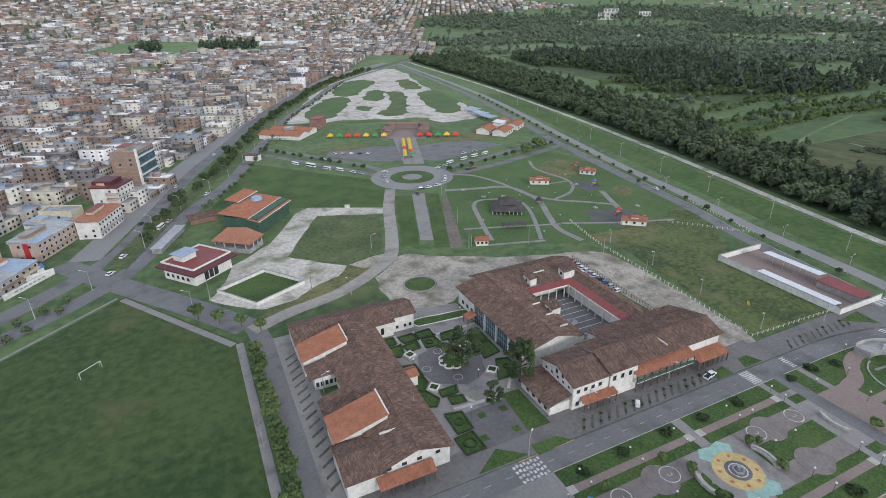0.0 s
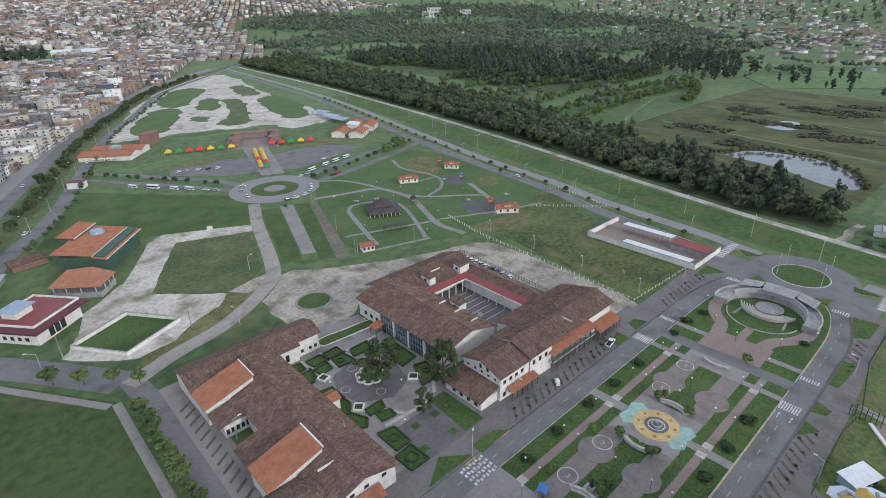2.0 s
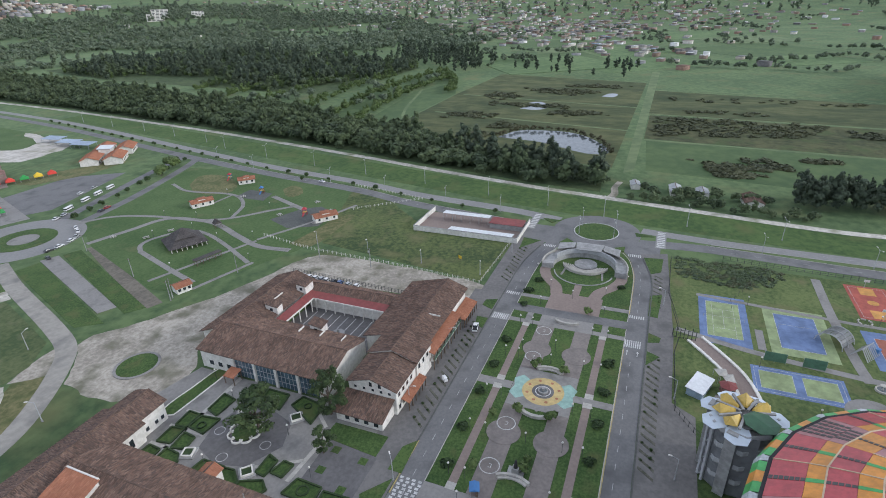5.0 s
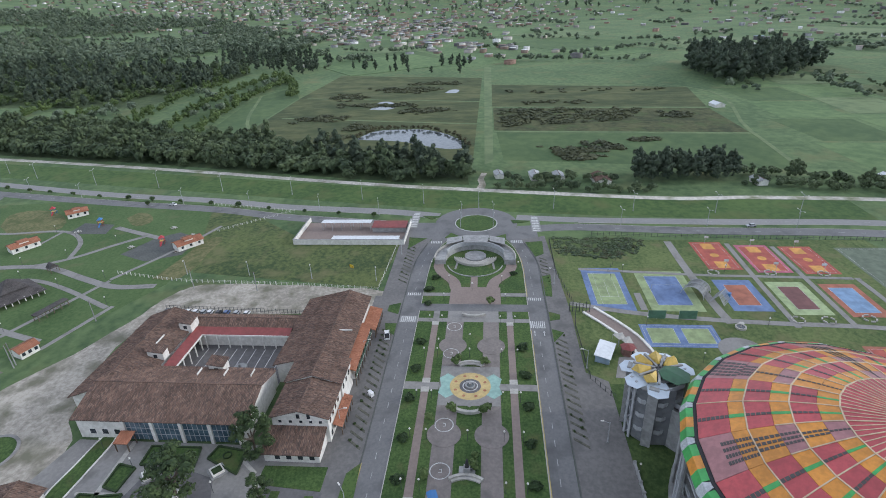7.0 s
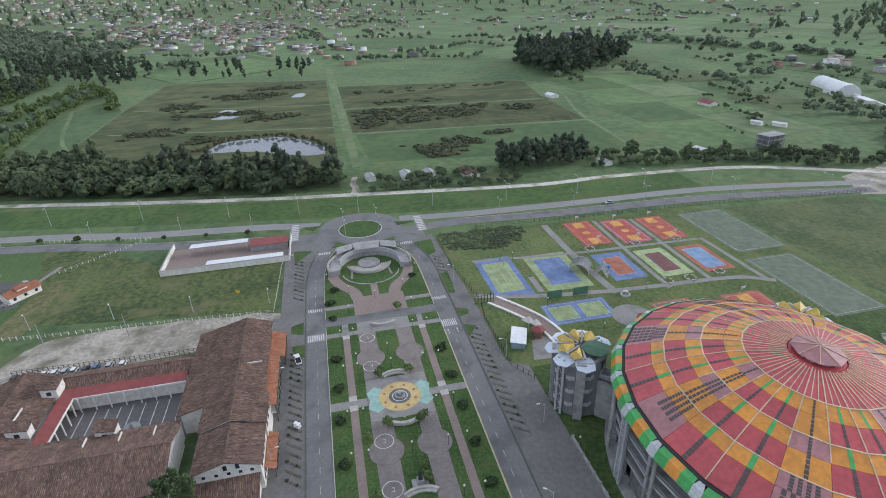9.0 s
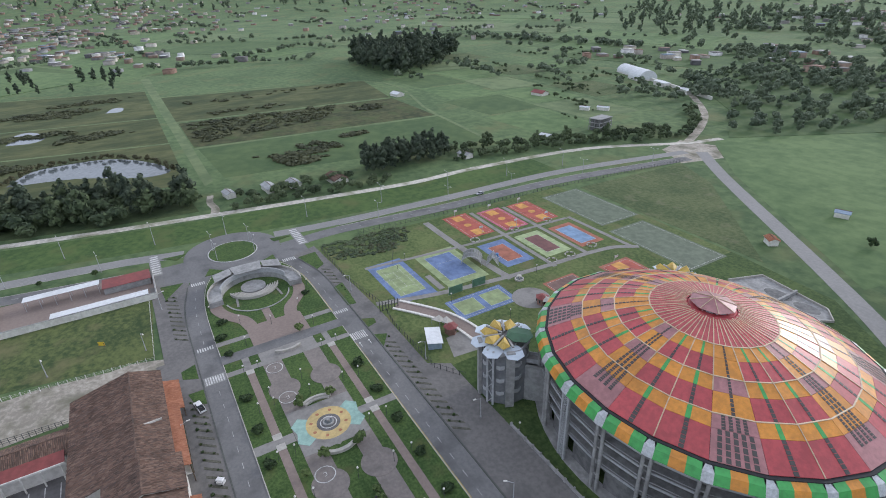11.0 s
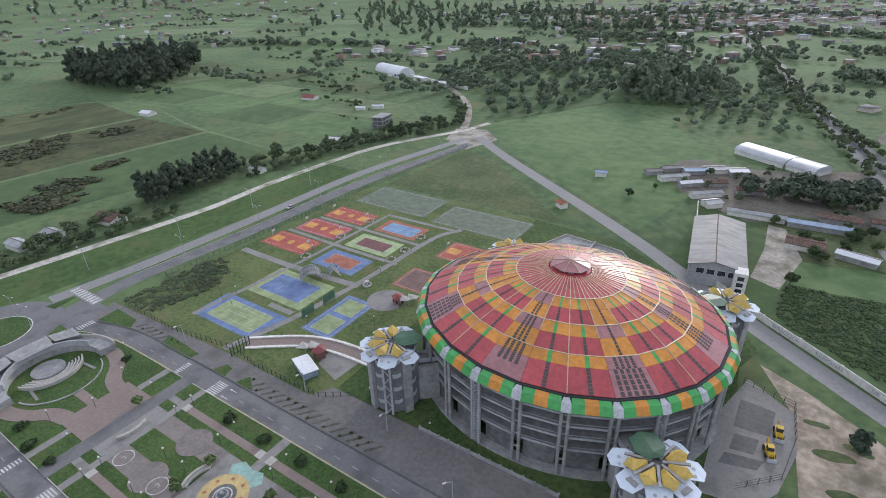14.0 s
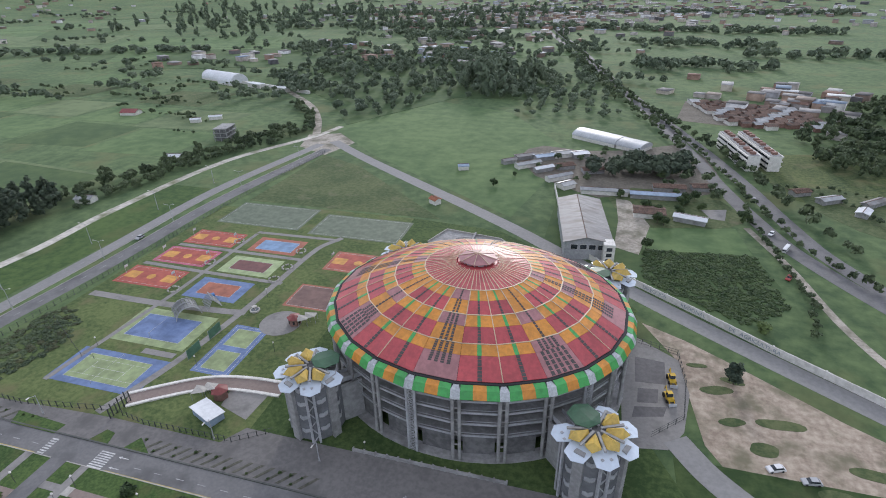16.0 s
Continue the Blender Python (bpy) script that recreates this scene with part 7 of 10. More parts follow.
for x, y, a, b in ((252, -70, 16, 22), (262, -92, 10, 14), (236, -60, 9, 12), (282, -120, 7, 12), (365, -170, 14, 12), (430, 110, 10, 40), (400, 60, 14, 26), (520, 90, 16, 40), (370, 150, 14, 24), (335, 110, 10, 16), (560, 60, 10, 34), (480, 150, 18, 20), (300, 120, 10, 12)):
    marsh_shrubs += [(x + rng.normal() * a * 0.45, y + rng.normal() * b * 0.45) for _ in range(int(a * b / 7))]
wood("marsh_shrubs", marsh_shrubs, MATS, SCRUB, "low dark mats of scrub in a marsh", "shrubs", 1.0, 2.6)
east = scatter([(110, -330), (160, -410), (240, -470), (300, -560), (180, -700), (20, -640), (-60, -520), (-70, -440), (50, -445)], 15, 0.62) + scatter([(-70, -440), (-20, -520), (100, -640), (300, -900), (-60, -1000), (-90, -620)], 24, 0.55)
east += scatter([(418, -763), (316, -804), (192, -740), (33, -761), (23, -500), (103, -560), (240, -560)], 17, 0.6)
belts = []
for line in ([(-450, -1010), (-200, -1030), (0, -1085), (300, -1062), (600, -1040)], [(-300, -820), (-120, -860)], [(60, -900), (300, -930)], [(-600, -1400), (0, -1450), (700, -1350)], [(-260, -640), (-180, -660), (-110, -650)], [(-420, -760), (-250, -740)], [(500, -700), (700, -640), (860, -560)]):
    belts += row(line, 13, wide=16) + row(line, 16, wide=34)
wood("tree_belt", belts, FAR_WOOD_CROWNS, HAZED_LEAF, "dark belts of trees across far fields", lo=1.2, hi=2.2)
wood("woodland", east, WOOD_CROWNS, HAZED_LEAF, "scattered green trees beyond a meadow", lo=0.7, hi=1.5)
wood("woodland", scatter([(10, -440), (60, -470), (60, -560), (-30, -560)], 14, 0.7) + scatter([(480, -800), (900, -900), (1200, -1500), (0, -1500), (100, -1000)], 44, 0.5), FAR_GUMS, HAZED_LEAF, "dark belts of distant trees", lo=1.0, hi=1.7)
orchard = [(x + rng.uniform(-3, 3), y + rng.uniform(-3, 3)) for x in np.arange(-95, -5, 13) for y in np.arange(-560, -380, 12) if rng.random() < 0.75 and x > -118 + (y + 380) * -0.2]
wood("orchard", orchard, FAR_CROWNS, HAZED_LEAF, "loose rows of orchard trees", lo=0.6, hi=1.1)
far_trees = []
for n in range(260):
    a, d = rng.uniform(-1.75, 0.75), rng.uniform(480, 2000)
    cx, cy = d * math.cos(a), d * math.sin(a)
    if rng.random() < 0.5:
        t = rng.uniform(0, 3.14)
        far_trees += row([(cx, cy), (cx + 90 * math.cos(t), cy + 90 * math.sin(t))], 11, wide=3)
    else:
        far_trees += [(cx + rng.normal() * 18, cy + rng.normal() * 18) for _ in range(rng.integers(2, 9))]
far_trees = [(x, y) for x, y in far_trees if not (x < 720 and -260 < y < 230) and not (-160 < x < 110 and y > -470)]
wood("field_trees", far_trees, FAR_CROWNS, HAZED_LEAF, "scattered trees and hedges across far fields", lo=0.7, hi=1.5)
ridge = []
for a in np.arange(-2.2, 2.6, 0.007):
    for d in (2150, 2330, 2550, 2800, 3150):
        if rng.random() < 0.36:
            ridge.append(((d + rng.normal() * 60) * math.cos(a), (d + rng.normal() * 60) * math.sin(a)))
wood("far_woods", ridge, FAR_GUMS, HAZED_LEAF, "far dark woods on rising ground", lo=0.9, hi=1.7)

# patchwork of far fields, the marsh and its ponds
def patch(name, pts, material, label, z, category="field"):
    setting(name, Shape().prism(pts, -0.4, z), material, label, category)


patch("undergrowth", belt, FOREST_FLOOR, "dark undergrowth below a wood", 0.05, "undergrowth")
patch("undergrowth", [(110, -335), (160, -410), (240, -480), (280, -560), (418, -763), (200, -760), (33, -761), (-40, -600), (-10, -450), (50, -445)], FIELD_B, "rough pasture between scattered trees", 0.2, "undergrowth")
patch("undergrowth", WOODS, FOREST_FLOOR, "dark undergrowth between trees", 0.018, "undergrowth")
patch("marsh", [(232, 5), (250, 120), (330, 203), (480, 206), (646, 200), (600, 3)], MARSH, "brown reedy marsh", 0.02)
patch("marsh", [(414, -8), (545, -4), (500, -222), (394, -206)], MARSH, "brown reedy marsh", 0.024)
patch("marsh", [(316, -10), (406, -10), (388, -206), (298, -204)], DARK_MARSH, "dark overgrown marsh", 0.026)
patch("field", [(232, -16), (310, -12), (292, -205), (206, -196), (212, -150)], FIELD_B, "damp green field", 0.022)
for n, line in enumerate(([(412, -8), (391, -206)], [(313, -10), (295, -205)], [(440, 3), (477, 197)], [(340, 4), (377, 191)], [(600, 2), (650, 200)], [(548, -4), (500, -222), (300, -206), (200, -196)], [(248, 118), (330, 204), (500, 260)])):
    setting("field_path", Shape().ribbon(curve(line), 3.2, -0.3, 0.06 + 0.004 * n), FIELD_C, "grassy path between marsh plots", "path")
patch("field", [(222, -3), (230, -9), (700, -9), (700, 1)], FIELD_C, "pale grassy track between marshes", 0.05)
patch("field", [(330, 206), (300, 236), (480, 262), (560, 238), (480, 208)], FIELD_B, "green field between hedges", 0.02)
patch("field", [(320, 262), (520, 274), (600, 268), (560, 298), (430, 294), (335, 278)], FIELD_B, "green field between hedges", 0.024)
for n in range(70):
    a, d = rng.uniform(-1.5, 0.5), rng.uniform(620, 2100)
    cx, cy, t = d * math.cos(a), d * math.sin(a), rng.uniform(-0.3, 0.3) + 0.4
    w, h = rng.uniform(50, 150), rng.uniform(40, 110)
    c, s = math.cos(t), math.sin(t)
    patch("field", [(cx + x * c - y * s, cy + x * s + y * c) for x, y in ((-w, -h), (w, -h), (w, h), (-w, h))], (FIELD_A, FIELD_B, FIELD_C, FIELD_A)[n % 4], "distant field of pasture", 0.03 + 0.006 * n)
patch("field", [(112, -322), (120, -392), (60, -428), (-8, -400), (-58, -313), (-52, -240), (-42, -192), (60, -268)], FIELD_A, "open green meadow beside a road", 0.03)
patch("field", [(-60, -165), (-62, -238), (-98, -240), (-140, -212), (-150, -150), (-120, -128)], FIELD_B, "dark overgrown plot behind a wall", 0.028)
for pts in ([(292, 101), (319, 89), (324, 66), (321, 45), (300, 24), (267, 11), (262, 26), (285, 64)], [(410, 113), (450, 106), (428, 88), (408, 94)], [(495, 44), (517, 33), (494, 31)]):
    setting("pond", Shape().prism([tuple(p) for p in curve([Vector(p) for p in pts] + [Vector(pts[0])], 4)[:-1]], -0.2, 0.06), WATER, "still grey pond in a marsh", "water")
wood("reed_bank", row([(292, 103), (320, 91), (326, 66), (322, 43), (300, 20), (264, 8)], 3, wide=2.5), FAR_CROWNS, REED, "fringe of reeds round a pond", "reeds", 0.3, 0.55)


# single trees
def tree(x, y, crown, scale, bole, r, material, label, group, category="tree", base=None):
    t = thing("tree", label, category, group, at=pose(x, y, 0.1, 0, 0, rng.uniform(0, 360)) @ Matrix.Scale(scale, 4))
    bole.part("trunk", BARK, t)
    c = new("crown", tri_mesh("crown", *crown, material))
    c.parent = t
    return t


tree(-41.5, 68.5, crown_airy(8.4, 9.5, 3.6, 44, 2600, 0.3), 1.0, trunk(9, 0.5, limbs=6, spread=4), 0.5, AVENUE_LEAF, "large spreading dark green tree in a garden court", "garden trees")
tree(-29, 53.5, crown_airy(5.6, 12.5, 2.6, 46, 2700, 0.28), 1.0, trunk(11, 0.45, limbs=6, spread=2.6), 0.5, AVENUE_LEAF, "tall dense dark tree beside a white hall", "garden trees")
tree(-42, 47.5, crown_airy(4.2, 5.2, 2.2, 22, 1000, 0.26), 1.0, trunk(5.5, 0.25, limbs=5, spread=2), 0.5, AVENUE_LEAF, "small leafy tree on a paved court", "garden trees")
street_tree = tree(-100.8, 104, crown_broad(2.6, 4.0, 1.4, 8, 420, 0.32), 1.0, trunk(3.6, 0.14, limbs=4, spread=1.2), 0.2, BRIGHT_LEAF, "young leafy street tree beside a path", "young street trees")
for i in range(15):
    copy_thing(street_tree, pose(-101.2 + rng.uniform(-0.4, 0.4), 97 - 4.6 * i + rng.uniform(-1, 1), 0.1, 0, 0, rng.uniform(0, 360)) @ Matrix.Scale(rng.uniform(0.75, 1.15), 4))
for x, y in ((-110, 131), (-117, 138), (-103, 125), (-97, 119)):
    copy_thing(street_tree, pose(x, y, 0.1, 0, 0, rng.uniform(0, 360)) @ Matrix.Scale(rng.uniform(0.9, 1.3), 4))
mid_line = curve([((a[0] + b[0]) / 2, (a[1] + b[1]) / 2) for a, b in zip(LANE_IN[2:-1], LANE_OUT[2:-1])])
avenue_tree = tree(-128, 264, crown_broad(2.8, 4.2, 1.0, 8, 300, 0.42), 1.0, trunk(3.6, 0.16, limbs=4, spread=1.2), 0.2, AVENUE_LEAF, "round dark green avenue tree in a grass strip", "avenue trees")
spots = row(mid_line[2:], 6.5, wide=3.8)[:210]
for x, y in spots:
    copy_thing(avenue_tree, pose(x, y, 0.1, 0, 0, rng.uniform(0, 360)) @ Matrix.Scale(rng.uniform(0.85, 1.55), 4))
inner = [(x + 6.5, y - 3) for x, y in curve(LANE_IN[3:9])]
wood("roadside_trees", row(inner, 9, wide=1.2), FAR_CROWNS, WOOD_LEAF, "row of dark bushes beside the avenue", lo=0.35, hi=0.6)
south_shrub = tree(-165, 166, crown_broad(1.9, 2.4, 0.5, 6, 220, 0.3), 1.0, trunk(1.6, 0.1, limbs=3, spread=0.7), 0.2, WOOD_LEAF, "low round dark shrub in an avenue strip", "avenue shrubs")
for x, y in row([(-170, 158), (-220, 118)], 7) + row([(-160, 178), (-205, 138)], 8):
    copy_thing(south_shrub, pose(x, y, 0.1, 0, 0, rng.uniform(0, 360)))
ball = tree(150, 190, crown_broad(1.7, 2.2, 0.5, 6, 260, 0.26), 1.0, trunk(1.4, 0.1, limbs=3, spread=0.7), 0.2, HEDGE_LEAF, "clipped round dark shrub in the avenue median", "median shrubs")
gap_line = [((a[0] + b[0]) / 2, (a[1] + b[1]) / 2) for a, b in zip(NORTH_LANE[1:-1], SOUTH_LANE[1:-1])]
for x, y in row(gap_line, 17, 0.1):
    copy_thing(ball, pose(x, y, 0.1, 0, 0, rng.uniform(0, 360)) @ Matrix.Scale(rng.uniform(0.8, 1.2), 4))
palm = thing("tree", "lone dark feathery tree on a dirt ground", "tree", at=pose(-123, -91.9, 0))
trunk(5, 0.2, limbs=5, spread=1.4).part("trunk", BARK, palm)
c = new("crown", tri_mesh("crown", *crown_tall(2.8, 6.5, 1.0, 7, 420, 0.4), GUM_LEAF))
c.parent = palm
for x, y, s, m, label in ((-136.8, -121, 1.0, BRIGHT_LEAF, "round yellow-green bush beside a white wall"), (130, 291, 2.0, BRIGHT_LEAF, "broad bright green tree near a street corner"), (148, 300, 2.2, BRIGHT_LEAF, "broad bright green tree near a street corner")):
    tree(x, y, crown_broad(2.9, 3.4, 0.2, 8, 500, 0.3), s, trunk(2.5, 0.15, limbs=4, spread=1), 0.2, m, label, "single bushes", "bush")
for x, y in row([(-60, 402), (-24, 346), (4, 301)], 9, 0.2) + row([(48, 270.5), (92, 281), (146, 298), (172, 306)], 11, 0.2):
    copy_thing(ball, pose(x, y, 0.1, 0, 0, rng.uniform(0, 360)) @ Matrix.Scale(rng.uniform(0.9, 1.4), 4))


# ---- the city and far villages ----
DOWN, SIDE = Vector((0.435, 0.90)), Vector((-0.90, 0.435))
ave = [Vector(p) for p in curve(LANE_OUT)]


AVE = np.array([tuple(p) for p in ave])


def left_of_avenue(x, y):
    """How far a place lies on the city's side of the avenue."""
    a, d = AVE[:-1], AVE[1:] - AVE[:-1]
    p = np.array((x, y)) - a
    t = np.clip((p * d).sum(1) / (d * d).sum(1), 0, 1)
    q = p - d * t[:, None]
    gaps = np.hypot(q[:, 0], q[:, 1])
    n = int(gaps.argmin())
    return gaps[n] if d[n, 0] * q[n, 1] - d[n, 1] * q[n, 0] > 0 else -gaps[n]


class Bulk:
    """Boxes by the thousand, joined."""

    def __init__(self):
        self.v, self.f, self.n = [], [], 0

    def box(self, x, y, z0, z1, w, d, c, s, faces=None):
        q = np.array([(-w, -d), (w, -d), (w, d), (-w, d)]) / 2
        px, py = x + q[:, 0] * c - q[:, 1] * s, y + q[:, 0] * s + q[:, 1] * c
        self.v.append(np.vstack((np.c_[px, py, np.full(4, z0)], np.c_[px, py, np.full(4, z1)])))
        n = self.n
        quads = faces or ((4, 5, 6, 7), (0, 1, 5, 4), (1, 2, 6, 5), (2, 3, 7, 6), (3, 0, 4, 7))
        for a, b, e, g in quads:
            self.f += [(n + a, n + b, n + e), (n + a, n + e, n + g)]
        self.n += 8

    def done(self, name, material, label, category):
        return tagged(new(name, tri_mesh(name, np.vstack(self.v), np.array(self.f), material)), label, category, kind="stuff")


turn = math.atan2(DOWN.y, DOWN.x)
ct, st = math.cos(turn), math.sin(turn)
walls, roofs, glass = Bulk(), Bulk(), Bulk()
near_lots = []
CITY_PARK = [(-330, 1560), (-255, 1950), (240, 1890), (112, 1460), (-100, 1505)]
for bi in range(-6, 70):
    for bj in range(-34, 50):
        o = Vector((-160, 214)) + DOWN * (bi * 66) + SIDE * (16 + bj * 50)
        far = (o - Vector((-107, -58))).length
        if far > 4000 or (bj < 0 and (o.y < 1150 or inside(FAR_WOODS, o.x, o.y) or inside(FAR_WOODS, o.x - 60, o.y) or o.x > 1700)):
            continue
        park = inside(CITY_PARK, o.x + 10, o.y + 20) or (o - Vector((-150, 1150))).length < 75
        if park:
            continue
        big = 1.0 if far < 1300 else 1.7 if far < 2300 else 3.0
        for rowside in (0, 1):
            s = 0.0
            while s < 58:
                w = rng.uniform(8, 13) * big
                d = rng.uniform(15, 21)
                p = o + DOWN * (s + w / 2) + SIDE * (d / 2 if rowside == 0 else 42 - d / 2)
                s += w + (0.05 if rng.random() < 0.85 else 4)
                gap = left_of_avenue(p.x, p.y) if 0 <= bj < 14 and far < 2000 else 99
                if gap < 13 or rng.random() < 0.06:
                    continue
                floors = int(rng.choice((1, 2, 2, 3, 3, 4, 5), p=(0.2, 0.22, 0.17, 0.16, 0.11, 0.09, 0.05)))
                if far < 620:
                    near_lots.append((far, p.x, p.y, w, d, floors, gap))
                    continue
                h = 2.9 * floors + 0.5
                z = rise(p.x, p.y)
                bend = turn + 0.22 * math.sin(o.x / 210 + 1) * math.sin(o.y / 260) + rng.normal() * 0.03
                ct, st = math.cos(bend), math.sin(bend)
                walls.box(p.x, p.y, z - 1, z + h, w - 0.15, d, ct, st)
                if far < 2300:
                    roofs.box(p.x, p.y, z + h, z + h + 0.15, w - 0.8, d - 0.8, ct, st)
                if rng.random() < 0.5 and far < 2300:
                    q = p + DOWN * rng.uniform(-2, 2) + SIDE * rng.uniform(-5, 5)
                    walls.box(q.x, q.y, z + h, z + h + 2.5, w * 0.5, 4, ct, st)
                    roofs.box(q.x, q.y, z + h + 2.5, z + h + 2.65, w * 0.56, 4.6, ct, st)
                if far < 1100:
                    for _ in range(int(rng.integers(0, 3))):
                        q = p + DOWN * rng.uniform(-0.35, 0.35) * w + SIDE * rng.uniform(-0.4, 0.4) * d
                        (roofs if rng.random() < 0.6 else walls).box(q.x, q.y, z + h + 0.1, z + h + rng.uniform(0.9, 2.6), rng.uniform(1.2, 3.5), rng.uniform(1.2, 4), ct, st)
                if far < 1500:
                    for fl in range(floors):
                        for e, (dx, dy, ww) in enumerate(((-w / 2 + 0.05, 0, 0), (0, -d / 2 - 0.02, 1))):
                            for k in (-0.28, 0.0, 0.28):
                                if rng.random() < 0.75:
                                    q = p + DOWN * (dx if not ww else k * w) + SIDE * (dy if ww else k * d)
                                    glass.box(q.x, q.y, z + 1.0 + 2.9 * fl, z + 2.2 + 2.9 * fl, 1.5 if ww else 0.1, 0.1 if ww else 1.5, ct, st, ((0, 1, 5, 4),) if ww else ((3, 0, 4, 7),))
park_sheet = Shape()
near_edge, far_edge = ((-330, 1560), (-100, 1505), (112, 1460)), ((-255, 1950), (-20, 1930), (240, 1890))
park_sheet.add([(x, y, rise(x, y) + 0.6) for k in range(7) for x, y in [(a[0] + (b[0] - a[0]) * k / 6, a[1] + (b[1] - a[1]) * k / 6) for a, b in zip(near_edge, far_edge)]], [(3 * k + i, 3 * k + i + 1, 3 * k + i + 4, 3 * k + i + 3) for k in range(6) for i in range(2)])
setting("park_lawn", park_sheet, FIELD_A, "green sports park inside the town", "lawn")
wood("park_trees", scatter([(-60, 1560), (60, 1700), (120, 1640), (20, 1520)], 14, 0.6) + scatter([(-215, 1560), (-160, 1700), (-120, 1680), (-180, 1540)], 16, 0.6), FAR_GUMS, GUM_LEAF, "tall dark trees in a town park", lo=1.2, hi=2.0)
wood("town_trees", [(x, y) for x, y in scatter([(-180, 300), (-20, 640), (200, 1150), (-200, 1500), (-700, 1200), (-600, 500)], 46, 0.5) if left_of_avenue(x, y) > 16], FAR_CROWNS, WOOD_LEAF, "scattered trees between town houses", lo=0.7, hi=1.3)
big_hall = thing("white_hall", "large white vaulted hall in the town", "hall", at=pose(190, 1700, 0, 0, 0, -25))
Shape().box(-55, 55, -22, 22, 0, 9).part("wall", WHITE, big_hall)
Shape().prism(rect(-56, 56, -23, 23), 9, 15, rect(-56, 56, -6, 6)).part("roof", WHITE_SHEET, big_hall)
# villages and the far town
for cx, cy, sx, sy, count in ((960, 40, 70, 40, 22), (1250, 180, 160, 100, 70), (1600, 280, 220, 160, 200), (1900, 450, 260, 260, 320), (2600, 1000, 420, 420, 700), (3000, 1700, 500, 500, 700), (2100, -100, 250, 200, 160), (900, -60, 70, 40, 12), (-230, -480, 40, 40, 40), (60, -1150, 160, 120, 120), (250, -1400, 250, 160, 220), (-250, -1500, 260, 200, 320), (-100, -2000, 420, 260, 600), (300, -2300, 500, 260, 500), (150, -750, 110, 80, 50), (420, -620, 60, 60, 16), (1300, -600, 300, 200, 60), (1750, -1100, 300, 260, 160)):
    for _ in range(count):
        x, y = cx + rng.normal() * sx, cy + rng.normal() * sy
        w, d, h, t = rng.uniform(7, 14), rng.uniform(8, 18), rng.uniform(3, 7), turn + rng.choice((0, 1.57)) + rng.normal() * 0.1
        c, s, z = math.cos(t), math.sin(t), rise(x, y)
        if -165 < x < 130 and -420 < y:
            continue
        walls.box(x, y, z - 1, z + h, w, d, c, s)
        roofs.box(x, y, z + h, z + h + 0.3, w + 0.6, d + 0.6, c, s)
walls.done("city_houses", CITY_WALLS, "thousands of packed brick and concrete houses", "houses")
roofs.done("city_roofs", CITY_ROOFS, "flat roofs of a packed town", "roofs")
glass.done("city_windows", GLASS, "dark windows of packed town houses", "windows")

# the nearer houses, one by one
TONES = [paint("house wall " + n, c, 0.85, 0.12, 0.5) for n, c in (("brick", (0.30, 0.205, 0.155)), ("pale brick", (0.40, 0.325, 0.26)), ("white", (0.66, 0.64, 0.60)), ("cream", (0.56, 0.49, 0.36)), ("grey", (0.40, 0.39, 0.37)), ("pink", (0.46, 0.36, 0.31)))]
TONE_WORDS = ("red brick", "pale brick", "white rendered", "cream rendered", "grey concrete", "pink rendered")
ROOFS = [GREY_SHEET, CONCRETE, NEW_CLAY, CONCRETE, BLUE_SHEET, RED_SHEET]
ROOF_WORDS = ("grey sheet roof", "flat concrete roof", "orange tile roof", "flat concrete roof", "blue sheet roof", "dull red roof")


